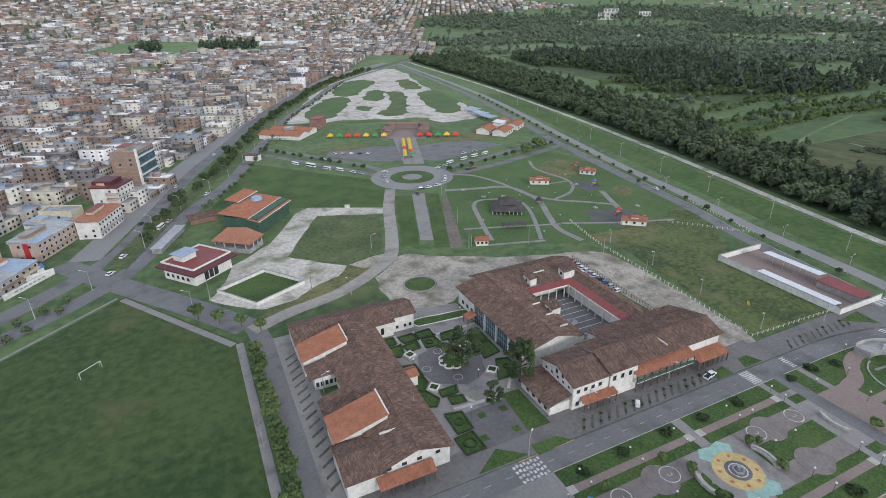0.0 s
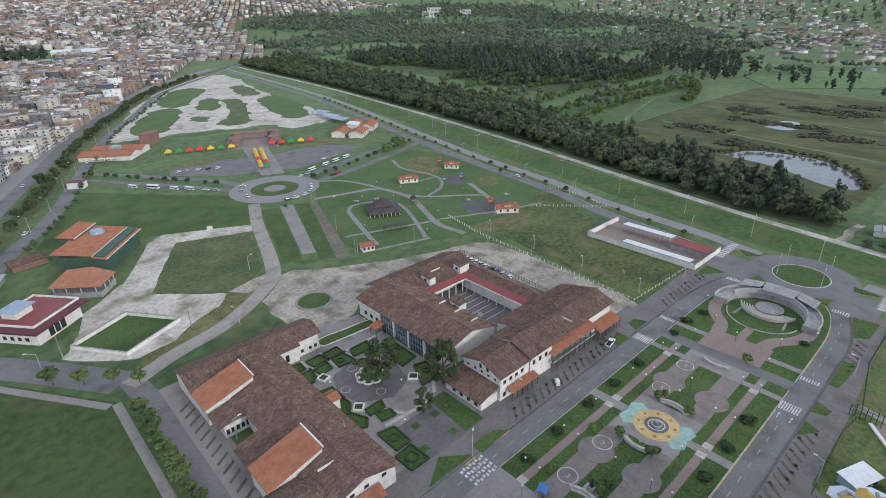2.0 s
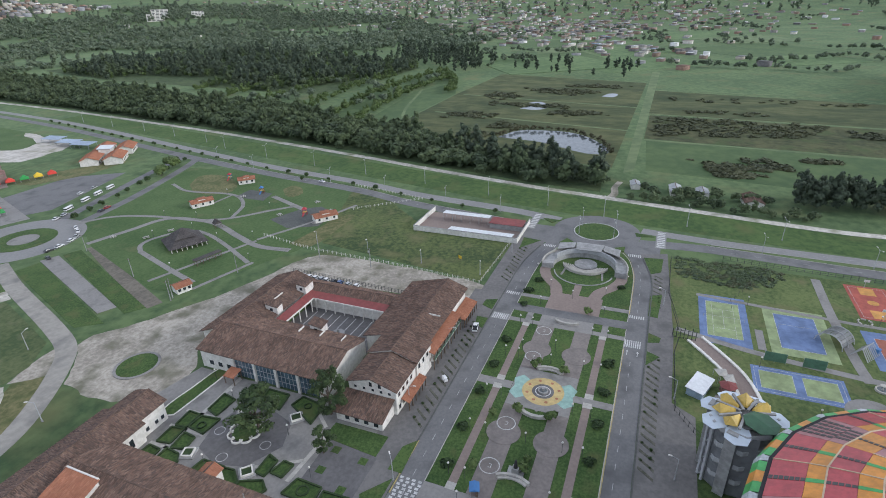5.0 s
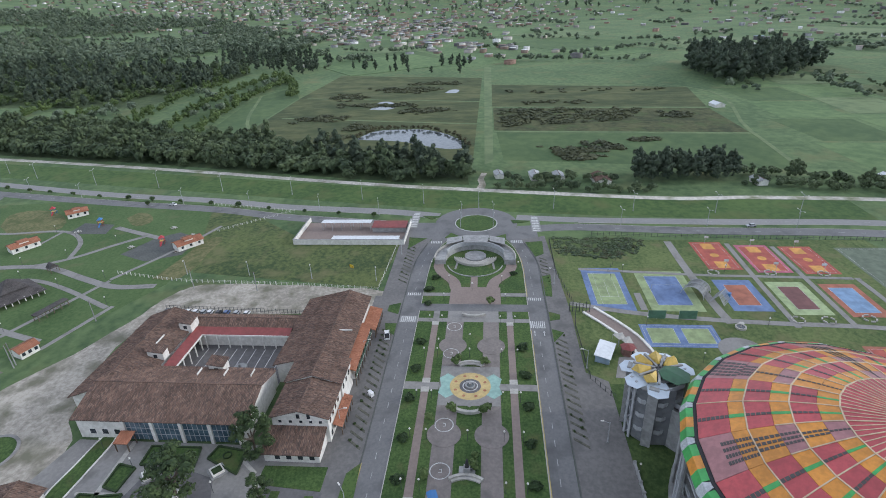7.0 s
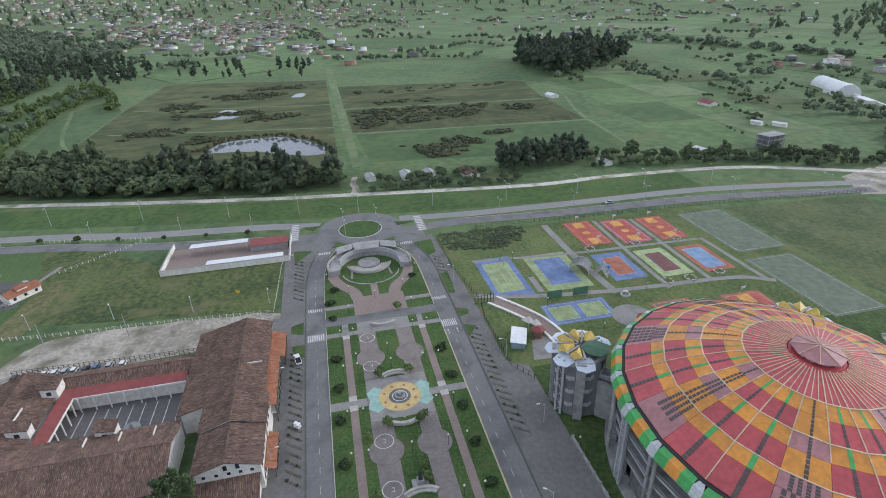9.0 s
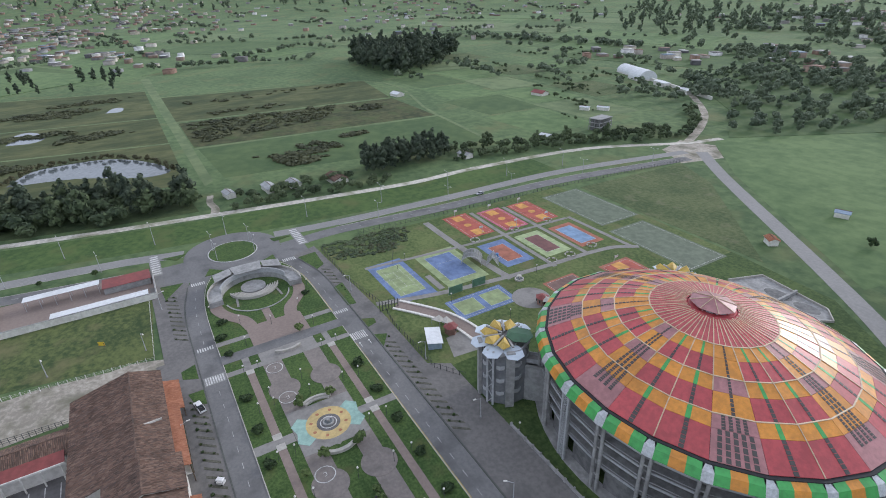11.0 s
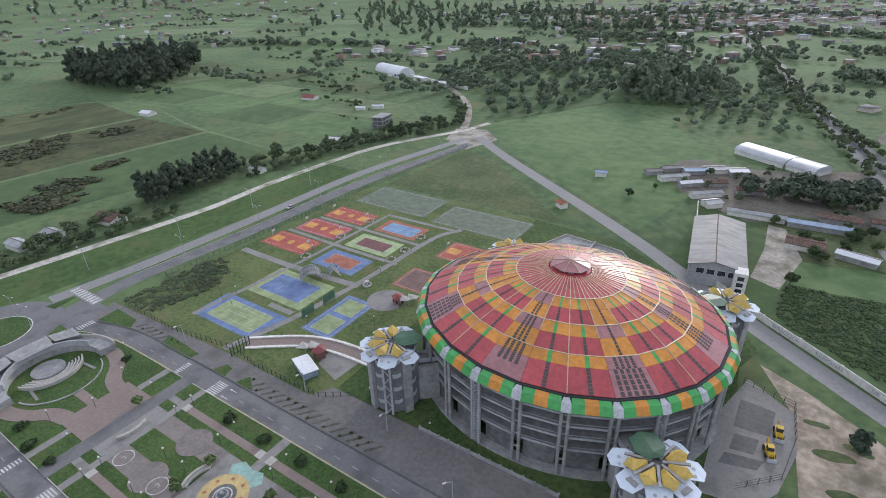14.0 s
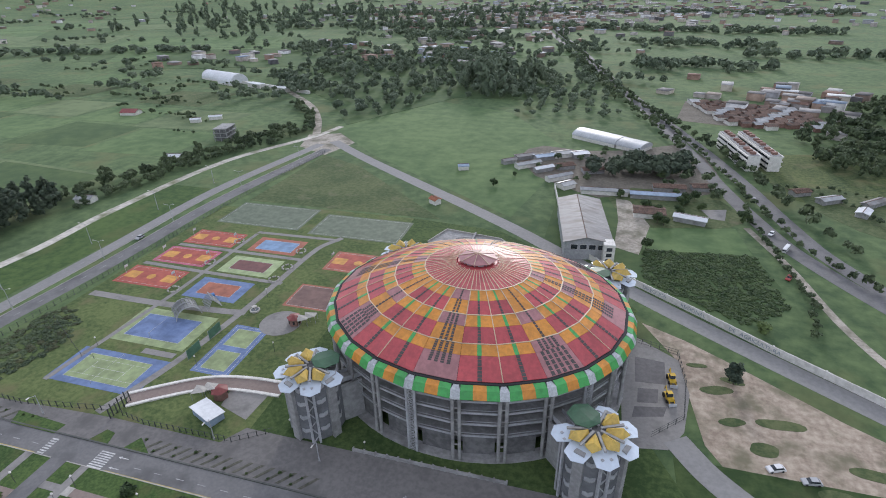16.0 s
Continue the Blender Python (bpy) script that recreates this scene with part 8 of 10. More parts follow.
def house(x, y, z, turn_deg, w, d, floors, tone, top, balconies=True, rooms=True, label=None, panes=True):
    h = 2.9 * floors + 0.3
    t = thing("house", label or "%s house of %s with a %s" % (TONE_WORDS[tone], ("one storey", "two storeys", "three storeys", "four storeys", "five storeys", "six storeys", "seven storeys", "eight storeys")[floors - 1], ROOF_WORDS[top]), "house", "houses along the city avenue", at=pose(x, y, z, 0, 0, turn_deg))
    Shape().box(-w / 2, w / 2, -d / 2, d / 2, -0.5, h).part("wall", TONES[tone], t)
    if top in (1, 3):
        Shape().box(-w / 2 + 0.2, w / 2 - 0.2, -d / 2 + 0.2, d / 2 - 0.2, h, h + 0.1).part("roof", ROOFS[top], t)
        Shape().box(-w / 2, w / 2, -d / 2, -d / 2 + 0.18, h, h + 0.9).box(-w / 2, -w / 2 + 0.18, -d / 2 + 0.18, d / 2, h, h + 0.9).box(w / 2 - 0.18, w / 2, -d / 2 + 0.18, d / 2, h, h + 0.9).part("parapet", TONES[tone], t)
    else:
        Shape().add([(a * (w / 2 + 0.5), b * (d / 2 + 0.5), h + (1.4 if b > 0 else 0.2) + e) for e in (0, -0.2) for a, b in ((-1, -1), (1, -1), (1, 1), (-1, 1))], [(0, 1, 2, 3), (7, 6, 5, 4), (0, 4, 5, 1), (1, 5, 6, 2), (2, 6, 7, 3), (3, 7, 4, 0)]).part("roof", ROOFS[top], t)
        Shape().box(-w / 2, w / 2, d / 2 - 0.2, d / 2, h, h + 1.2).part("gable", TONES[tone], t)
    if rooms and rng.random() < 0.7:
        a = rng.uniform(-0.15, 0.15) * w
        room = Shape().box(a - w * 0.24, a + w * 0.24, d * 0.05, d * 0.36, h, h + 2.5).part("roof_room", TONES[(tone + 1) % 6], t)
        Shape().box(a - w * 0.28, a + w * 0.28, d * 0.02, d * 0.4, h + 2.5, h + 2.65).part("room_roof", ROOFS[int(rng.integers(6))], room)
    if rooms and rng.random() < 0.5:
        Shape().cyl(w * 0.3, -d * 0.2, h, h + 1.5, 0.6, n=10).part("water_tank", DARK if rng.random() < 0.5 else BLUE_SHEET, t)
    n = max(2, int(w / 3.2))
    for f in range(floors):
        for k in range(n):
            a = -w / 2 + w * (k + 0.5) / n
            win = Shape().box(a - 0.75, a + 0.75, -d / 2 - 0.05, -d / 2 + 0.05, 2.9 * f + 0.9, 2.9 * f + 2.3).part("window", WHITE, t)
            if not panes:
                win.data.materials[0] = GLASS
                continue
            Shape().box(a - 0.65, a + 0.65, -d / 2 - 0.08, -d / 2 - 0.055, 2.9 * f + 1.0, 2.9 * f + 2.2).part("pane", GLASS, win)
        if balconies and f and f % 2 == 1:
            Shape().box(-w / 2 + 0.3, w / 2 - 0.3, -d / 2 - 1.0, -d / 2 - 0.06, 2.9 * f - 0.1, 2.9 * f + 0.75).part("balcony", TONES[(tone + 2) % 6], t)
    for f in range(floors):
        for sgn in (-1, 1):
            for k in (-0.22, 0.18):
                if rng.random() < 0.4:
                    Shape().box(sgn * w / 2 - 0.05, sgn * w / 2 + 0.05, k * d - 0.6, k * d + 0.6, 2.9 * f + 1, 2.9 * f + 2.2).part("window", GLASS, t)
    return t


near_lots.sort()
skip = [(-180, 242, 26), (-158, 258, 19), (-153, 293, 17), (-143, 340, 28)]
for far, x, y, w, d, floors, gap in near_lots[:87]:
    if any(math.hypot(x - a, y - b) < r for a, b, r in skip):
        continue
    house(x, y, 0, math.degrees(turn) + (0 if gap < 45 or rng.random() < 0.6 else 180), w, d, floors, int(rng.integers(6)), int(rng.integers(6)), panes=far < 330)
rest_walls, rest_roofs, rest_glass = Bulk(), Bulk(), Bulk()
ct, st = math.cos(turn), math.sin(turn)
for far, x, y, w, d, floors, gap in near_lots[87:]:
    h = 2.9 * floors + 0.5
    rest_walls.box(x, y, -1, h, w - 0.15, d, ct, st)
    rest_roofs.box(x, y, h, h + 0.15, w - 0.8, d - 0.8, ct, st)
    if rng.random() < 0.6:
        px, py = x + rng.uniform(-3, 3), y + rng.uniform(-3, 3)
        rest_walls.box(px, py, h, h + 2.5, w * 0.5, 4.5, ct, st)
        rest_roofs.box(px, py, h + 2.5, h + 2.65, w * 0.56, 5, ct, st)
    for _ in range(int(rng.integers(0, 4))):
        q = Vector((x, y)) + DOWN * rng.uniform(-0.35, 0.35) * w + SIDE * rng.uniform(-0.4, 0.4) * d
        (rest_roofs if rng.random() < 0.6 else rest_walls).box(q.x, q.y, h + 0.1, h + rng.uniform(0.9, 2.6), rng.uniform(1.2, 3.5), rng.uniform(1.2, 4), ct, st)
    for fl in range(floors):
        for ww in (0, 1):
            for k in (-0.3, 0.0, 0.3):
                q = Vector((x, y)) + DOWN * (-w / 2 + 0.05 if not ww else k * w) + SIDE * (-d / 2 - 0.02 if ww else k * d)
                rest_glass.box(q.x, q.y, 1.0 + 2.9 * fl, 2.2 + 2.9 * fl, 1.5 if ww else 0.1, 0.1 if ww else 1.5, ct, st, ((0, 1, 5, 4),) if ww else ((3, 0, 4, 7),))
rest_walls.done("city_houses", CITY_WALLS, "packed brick and concrete town houses", "houses")
rest_roofs.done("city_roofs", CITY_ROOFS, "flat roofs of packed town houses", "roofs")
rest_glass.done("city_windows", GLASS, "dark windows of packed town houses", "windows")


# ---- beyond the arena ----
WALL_LINE = [(-59, -236), (-70, -168), (-83, -155), (-97.2, -141.7), (-119, -124.8), (-137, -110), (-160.5, -92.2), (-215, -50)]
long_wall = thing("boundary_wall", "long white rendered wall with faded lettering", "wall")
for a, b in zip(WALL_LINE, WALL_LINE[1:]):
    n = max(1, int((Vector(b) - Vector(a)).length / 12))
    for i in range(n):
        p, q = Vector(a).lerp(Vector(b), i / n), Vector(a).lerp(Vector(b), (i + 1) / n)
        Shape().beam((*p, 1.3), (*q, 1.3), 0.25, 2.6).part("panel", WHITE, long_wall)
        Shape().box(p.x - 0.25, p.x + 0.25, p.y - 0.25, p.y + 0.25, 0, 2.8).part("pillar", WHITE, long_wall)
way = (Vector(WALL_LINE[6]) - Vector(WALL_LINE[3])).normalized()
out = Vector((way.y, -way.x))
out = -out if out.y < 0 else out
for word, at in (("DIRECCION", 9), ("REGIONAL", 24), ("DE", 38), ("AGRICULTURA", 47)):
    text = bpy.data.curves.new("lettering", "FONT")
    text.body, text.size, text.extrude = word, 1.9, 0.01
    text.align_x = "CENTER"
    ob = new("lettering", text)
    p = Vector(WALL_LINE[3]) + way * at + Vector((0.5, 0.6)) * 0
    seg = [(Vector(a), Vector(b)) for a, b in zip(WALL_LINE[3:6], WALL_LINE[4:7])]
    near = min(seg, key=lambda s: abs((p - s[0]).dot((s[1] - s[0]).normalized()) - (s[1] - s[0]).length / 2) + 0)
    d = (near[1] - near[0]).normalized()
    p = near[0] + d * (p - near[0]).dot(d)
    n = Vector((-d.y, d.x)) if Vector((-d.y, d.x)).dot(Vector((0.6, 0.8))) > 0 else Vector((d.y, -d.x))
    run = Vector((-n.y, n.x))
    m = Matrix(((run.x, 0, n.x, p.x + n.x * 0.14), (run.y, 0, n.y, p.y + n.y * 0.14), (0, 1, 0, 0.6), (0, 0, 0, 1)))
    ob.matrix_basis = m
    text.materials.append(LETTER)
    ob.parent = long_wall


def shed(x, y, t, w, d, h, roof, wall, label, ridge=1.5, category="shed"):
    s = thing("sheet_shed", label, category, "sheds behind the wall", at=pose(x, y, 0, 0, 0, t))
    gabled(s, -w / 2, w / 2, -d / 2, d / 2, h, h + ridge, "x", 0.5, over=0.5, roof=roof, wall=wall)
    for i in range(max(2, int(w / 5))):
        opening(s, -w / 2 + 2.5 + 5 * i, -d / 2, h * 0.4, 1.6, h * 0.3, 270)
    return s


store = thing("warehouse", "tall grey warehouse with a pale sheet roof and glazed end", "warehouse", at=pose(-76.5, -180.5, 0, 0, 0, 98))
gabled(store, -23, 23, -10, 9, 8.2, 10.4, "x", 0.45, over=0.6, roof=OLD_SHEET, wall=STEEL)
for i in range(4):
    opening(store, 23, -6 + 3.6 * i, 4.8, 2.6, 2.0, 0)
Shape().box(21, 26.5, 5.2, 9.6, 0, 8.8).part("stair_block", WHITE, store)
for i in range(3):
    opening(store, 26.5, 7.4, 1 + 2.5 * i, 2.2, 1.6, 0)
hangar = thing("arched_hall", "long arched hall with a silver sheet roof", "hall", at=pose(-88, -328, 0, 0, 0, 147) @ Matrix.Diagonal((1, 1, 0.75, 1)))
for x0, x1, r in ((-26, 8, 8.5), (8.4, 26, 8)):
    s = Shape()
    pts = [(r * math.cos(radians(180 - 180 * i / 14)), 3 + r * 0.55 * math.sin(radians(180 * i / 14))) for i in range(15)]
    ring = [(x, y, z) for x in (x0, x1) for y, z in pts]
    s.add(ring, [(i, i + 1, 16 + i, 15 + i) for i in range(14)] + [tuple(range(14, -1, -1)), tuple(range(15, 30))])
    s.part("roof", SILVER, hangar)
    Shape().box(x0 + 0.3, x1 - 0.3, -r + 0.2, r - 0.2, 0, 3.0).part("wall", WHITE, hangar)
for k, (x, y, t, w, d) in enumerate(((-40, -268, 40, 16, 5), (-50, -262, 40, 12, 4), (-60, -250, 40, 16, 4), (-48, -284, 30, 12, 6), (-58, -292, 30, 12, 7), (-69, -294, 30, 10, 7), (-85, -233, 3, 24, 4), (-112, -233, 3, 28, 5), (-106, -210, 0, 14, 9), (-124, -206, -15, 14, 5), (-65, -238, 45, 8, 6))):
    shed(x, y, t, w, d, 2.8, (GREY_SHEET, WHITE_SHEET, GREY_SHEET, BLUE_SHEET)[k % 4] if k != 8 else CLAY_Y, CONCRETE if k % 2 else WHITE, ("low shed with a grey sheet roof behind a wall", "low shed with a white sheet roof behind a wall", "low shed with a worn grey roof behind a wall", "low shed with a bluish roof behind a wall")[k % 4], 0.8)
for n, (pts, m, label) in enumerate(([(([(-30, -279), (-58, -243), (-84, -228), (-102, -244), (-130, -240), (-146, -258), (-136, -330), (-106, -318), (-72, -306), (-44, -312)]), DARK_DIRT, "trodden dark ground between sheds"), ([(-86, -228), (-99, -244), (-128, -240), (-146, -230), (-142, -204), (-114, -198), (-104, -196)], ROUGH_GRASS, "rough grass between low sheds"), ([(-176, -262), (-200, -266), (-222, -252), (-208, -206), (-190, -222)], ROUGH_GRASS, "rough grass round small roadside plots")])):
    setting("yard", Shape().prism(ragged(pts, n + 4, 1.0, 3), -0.2, 0.046 + 0.004 * n), m, label, "yard")
setting("yard", Shape().prism([(-91, -228), (-98, -226), (-106, -197), (-100, -167), (-90, -172), (-92, -200)], -0.2, 0.06), DIRT, "bare dirt yard beside a warehouse", "yard")
setting("lawn", Shape().prism([(-102, -194), (-114, -197), (-143, -203), (-145, -177), (-102, -172)], -0.2, 0.05), FIELD_A, "plot of bright grass", "lawn")
setting("pad", Shape().prism([(-131, -222), (-143, -225), (-140, -211), (-134, -212)], -0.2, 0.08), PAVING, "pale concrete pad", "pavement")
flats = []
for x, y in ((-162, -311), (-173.5, -313)):
    f = thing("apartment_block", "white stepped apartment block with long balconies", "building", "white apartment blocks", at=pose(x, y, 0, 0, 0, 100))
    for i, (x0, x1, h) in enumerate(((-24, -8, 10.2), (-8, 8, 9.6), (8, 24, 9.0))):
        Shape().box(x0, x1 - 0.05, -3.4, 3.4, 0, h).part("wall", WHITE, f)
        Shape().box(x0 + 0.4, x1 - 0.4, -3, 3, h, h + 0.3).part("roof", CONCRETE, f)
        for e in range(3):
            Shape().box(x0 + 2 + 4.6 * e, x0 + 4.4 + 4.6 * e, -1.4, 1.4, h + 0.3, h + 1.6).part("roof_room", TONE_BRICK, f)
        for q in range(3):
            for s in (-1, 1):
                Shape().box(x0 + 0.5, x1 - 0.5, s * 3.42 - 0.04, s * 3.42 + 0.04, 0.9 + 2.9 * q, 2.2 + 2.9 * q).part("window_band", GLASS, f)
                Shape().box(x0 + 0.3, x1 - 0.3, s * 3.8 - 0.4, s * 3.8 + 0.4, 2.5 + 2.9 * q, 3.2 + 2.9 * q).part("balcony", WHITE, f)
# highway with a planted middle
road("road", [(145, -2005), (20, -1080), (-47, -773), (-100, -500), (-138, -310), (-144.5, -261), (-155, -209), (-163, -182), (-185, -140), (-230, -70)], 8, ASPHALT, "dark highway lane with a planted middle", ROAD + 0.02)
road("road", [(158, -2005), (34, -1080), (-35, -773), (-95, -530), (-146, -320), (-159, -258), (-166, -216), (-175, -178), (-205, -120), (-250, -60)], 8, ASPHALT, "dark highway lane with a planted middle", ROAD + 0.024)
setting("dirt_road", Shape().ribbon(curve([(-148, -205), (-157, -168), (-163, -130), (-172, -104), (-200, -60)]), 3, -0.2, 0.06), DIRT, "pale dirt path beside a highway", "track")
middle = [(20, -1080 + 20), (-42, -773), (-97, -515), (-142, -315), (-152, -260), (-160.5, -212), (-169, -180), (-195, -130)]
wood("highway_shrubs", row(middle, 6, wide=1.2), FAR_CROWNS, WOOD_LEAF, "dark shrubs along the middle of a highway", "shrubs", 0.35, 0.6)
wood("roadside_trees", row([(-40, -700), (-95, -460), (-128, -330), (-134, -265), (-140, -225)], 9, wide=4) + row([(-30, -760), (-88, -520), (-150, -330), (-168, -255), (-176, -215), (-186, -180)], 9, wide=3), FAR_CROWNS, WOOD_LEAF, "dark trees beside a highway", "trees", 0.5, 1.0)
wood("yard_trees", scatter([(-76, -258), (-100, -256), (-128, -262), (-128, -284), (-98, -286), (-78, -276)], 8, 0.8), WOOD_CROWNS, GUM_LEAF, "group of dark trees between yards", "trees", 1.1, 1.7)
wood("park_trees", scatter([(-200, -320), (-214, -290), (-250, -272), (-330, -280), (-420, -330), (-420, -520), (-290, -480), (-214, -380)], 10, 0.85), WOOD_CROWNS, WOOD_LEAF, "dark wood beside a meadow", "trees", 0.8, 1.3)
for x, y, s in ((-147.4, -209.7, 1.2), (-103, -173, 1.0), (-26, -232, 0.8), (-35, -250, 0.5), (-110, -214, 0.8), (-120, -214, 0.9)):
    copy_thing(avenue_tree, pose(x, y, 0, 0, 0, rng.uniform(0, 360)) @ Matrix.Scale(s, 4))
setting("meadow", Shape().prism([(-172, -250), (-172, -320), (-215, -330), (-320, -250), (-260, -190)], -0.2, 0.04), MEADOW, "open yellow-green meadow", "lawn")
# small sheds in the meadows
for x, y, t, w, d, roof, label in ((-3.3, -254.6, 20, 6, 4, BLUE_SHEET, "small pale blue shed in a meadow"), (-1.5, -200.6, -35, 5, 4, NEW_CLAY, "small white shed beside a road"), (196, -12, 10, 8, 5, GREY_SHEET, "small grey house beside a track"), (193, -34, 5, 12, 6, GREY_SHEET, "grey roofed shed beside a track"), (192, -48, 5, 10, 6, GREY_SHEET, "pale roofed shed beside a track"), (186, -72, 5, 14, 9, CLAY_Y, "white cottage with a dark tile roof"), (181, -160, 8, 9, 6, GREY_SHEET, "small shed among trees"), (184, -232, 12, 9, 6, WHITE_SHEET, "small white roofed shed in a field"), (395, -215, 10, 12, 9, WHITE_SHEET, "small white farmhouse in a field"), (310, -330, 10, 14, 10, RED_SHEET, "small farmhouse with a red roof"), (225, -330, 30, 10, 4, WHITE_SHEET, "long white greenhouse in a field"), (235, -318, 30, 8, 4, WHITE_SHEET, "long white greenhouse in a field")):
    h = thing("cottage", label, "house", at=pose(x, y, 0, 0, 0, t))
    gabled(h, -w / 2, w / 2, -d / 2, d / 2, 2.8, 2.8 + d * 0.2, "x", 0.5, over=0.4, roof=roof)
    opening(h, -w / 4, -d / 2, 1, 1.1, 1.1, 270)
    opening(h, w / 4, -d / 2, 1, 1.1, 1.1, 270)
shell = thing("unfinished_house", "bare grey concrete house shell of three storeys", "house", at=pose(181, -282, 0, 0, 0, 10))
for q in range(3):
    Shape().box(-5, 5, -8, 8, 3.0 * q + 2.7, 3.0 * q + 3.0).part("floor_slab", CONCRETE, shell)
    for a in (-4.6, 0, 4.6):
        for b in (-7.6, -2.5, 2.5, 7.6):
            Shape().box(a - 0.2, a + 0.2, b - 0.2, b + 0.2, 3.0 * q, 3.0 * q + 2.7).part("column", CONCRETE, shell)
    Shape().box(-4, 4, -7, 7, 3.0 * q, 3.0 * q + 2.6).part("inner_wall", SHADED_CONCRETE, shell)
plant = thing("depot", "white depot with an arched hall and long sheds", "building", at=pose(285, -468, 0, 0, 0, -20))
Shape().box(-95, 10, -1, 1, 0, 3).part("fence_wall", WHITE, plant)
for x0, x1, y, r in ((10, 34, 4, 11), (36, 76, -2, 9)):
    pts = [(r * math.cos(radians(180 - 15 * i)), 1.5 + r * 0.85 * math.sin(radians(15 * i))) for i in range(13)]
    Shape().add([(x, y + a, z) for x in (x0, x1) for a, z in pts], [(i, i + 1, 14 + i, 13 + i) for i in range(12)] + [tuple(range(12, -1, -1)), tuple(range(13, 26))]).part("arched_roof", WHITE_SHEET, plant)
    Shape().box(x0, x1, y - r, y + r, 0, 1.6).part("wall", WHITE, plant)
for x in (-60, -20):
    Shape().box(x - 10, x + 10, 2, 9, 0, 4).part("shed_wall", WHITE, plant)
    Shape().box(x - 10.4, x + 10.4, 1.6, 9.4, 4, 4.3).part("shed_roof", WHITE_SHEET, plant)
# side yard of the arena
setting("pavement", Shape().prism([(-92, -60), (-103, -62), (-107.5, -69), (-110.5, -84), (-109, -99), (-97, -108), (-92, -90)], -0.2, 0.1), PAVING, "grey paved side yard of the arena", "pavement")
for n, pts in enumerate(([(-96.2, -97.8), (-104.8, -97), (-104.4, -86.8), (-96, -86)], [(-96.6, -83.4), (-102.2, -84.2), (-101.6, -78.4), (-96.2, -77.4)], [(-95.4, -75.6), (-104, -77.4), (-102.8, -73.6), (-94.6, -71.4)])):
    setting("paving_panel", Shape().prism(pts, 0, 0.125 + 0.003 * n), DARK_PAVE, "dark rectangular panel in pale paving", "paving")
side_fence = [(-96, -105.5), (-108.8, -101.5), (-109.8, -88), (-107.8, -73.6), (-99, -65)]
fence_posts = thing("fence", "dark iron fence round a paved side yard", "fence")
for a, b in zip(side_fence, side_fence[1:]):
    n = max(2, int((Vector(b) - Vector(a)).length / 2.5))
    for i in range(n):
        q = Vector(a).lerp(Vector(b), i / n)
        Shape().box(q.x - 0.07, q.x + 0.07, q.y - 0.07, q.y + 0.07, 0, 2.2).part("post", IRON, fence_posts)
    for z in (0.4, 1.3, 2.1):
        Shape().beam((*a, z), (*b, z), 0.07).part("rail", IRON, fence_posts)


def digger(x, y, heading):
    d = thing("digger", "yellow wheeled digger parked on paving", "digger", "yellow diggers", at=pose(x, y, 0.12, 0, 0, heading))
    Shape().prism(rect(-1.9, 1.6, -0.95, 0.95), 0.7, 1.5, rect(-1.8, 1.3, -0.9, 0.9)).part("body", YELLOW_PAINT, d)
    Shape().prism(rect(-0.7, 0.7, -0.75, 0.75), 1.5, 2.6, rect(-0.55, 0.55, -0.65, 0.65)).part("cab_glass", GLASS, d)
    Shape().box(-0.65, 0.65, -0.72, 0.72, 2.6, 2.72).part("cab_roof", YELLOW_PAINT, d)
    for b in (-0.7, 0.7):
        Shape().beam((1.2, b, 1.3), (2.6, b, 0.7), 0.18, 0.25).part("loader_arm", YELLOW_PAINT, d)
    Shape().prism([(2.5, -1.1), (3.2, -1.1), (3.2, 1.1), (2.5, 1.1)], 0.2, 0.95, [(2.6, -1.1), (2.9, -1.1), (2.9, 1.1), (2.6, 1.1)]).part("bucket", STEEL, d)
    Shape().beam((-1.8, 0, 1.4), (-2.9, 0, 2.6), 0.25).part("boom", YELLOW_PAINT, d)
    Shape().beam((-2.9, 0, 2.6), (-3.3, 0, 1.0), 0.2).part("dipper", YELLOW_PAINT, d)
    for a, r in ((-1.2, 0.7), (1.2, 0.5)):
        for b in (-0.95, 0.95):
            Shape().cyl(0, 0, -0.2, 0.2, r, n=14).part("wheel", RUBBER, d, at=pose(a, b, r, 90, 0, 0))
    return d


YELLOW_PAINT = paint("yellow machine paint", (0.62, 0.40, 0.03), 0.45)
for x, y, t in ((-106, -88.6, 98), (-104.6, -80.6, 106)):
    digger(x, y, t)
road("road", [(-105, -66), (-112, -56), (-125, -44), (-150, -22)], 7, PALE_ASPHALT, "pale paved drive", 0.12)

# low red-roofed market quarter beyond the highway, and the yards between the sheds
for n in range(58):
    a, b = n % 9, n // 9
    x, y = -155 - 8.6 * a + rng.uniform(-2, 2) - 3 * b, -462 + 11 * b + rng.uniform(-2, 2) + 2.5 * a
    w, d = rng.uniform(6, 9), rng.uniform(7, 11)
    q = thing("market_shed", "low market shed with a dull red roof" if n % 4 else "low market shed with a pale sheet roof", "shed", "market sheds", at=pose(x, y, 0, 0, 0, 15 + rng.uniform(-6, 6)))
    Shape().box(-w / 2, w / 2, -d / 2, d / 2, 0, 2.8).part("wall", TONE_BRICK if n % 3 else WHITE, q)
    Shape().prism(rect(-w / 2 - 0.4, w / 2 + 0.4, -d / 2 - 0.4, d / 2 + 0.4), 2.8, 4.0, rect(-w / 2 - 0.4, w / 2 + 0.4, -0.2, 0.2)).part("roof", CLAY if n % 4 else GREY_SHEET, q)
setting("yard", Shape().prism([(-136, -400), (-150, -470), (-232, -440), (-232, -392), (-170, -390)], -0.2, 0.08), DARK_DIRT, "trodden ground of a market quarter", "yard")
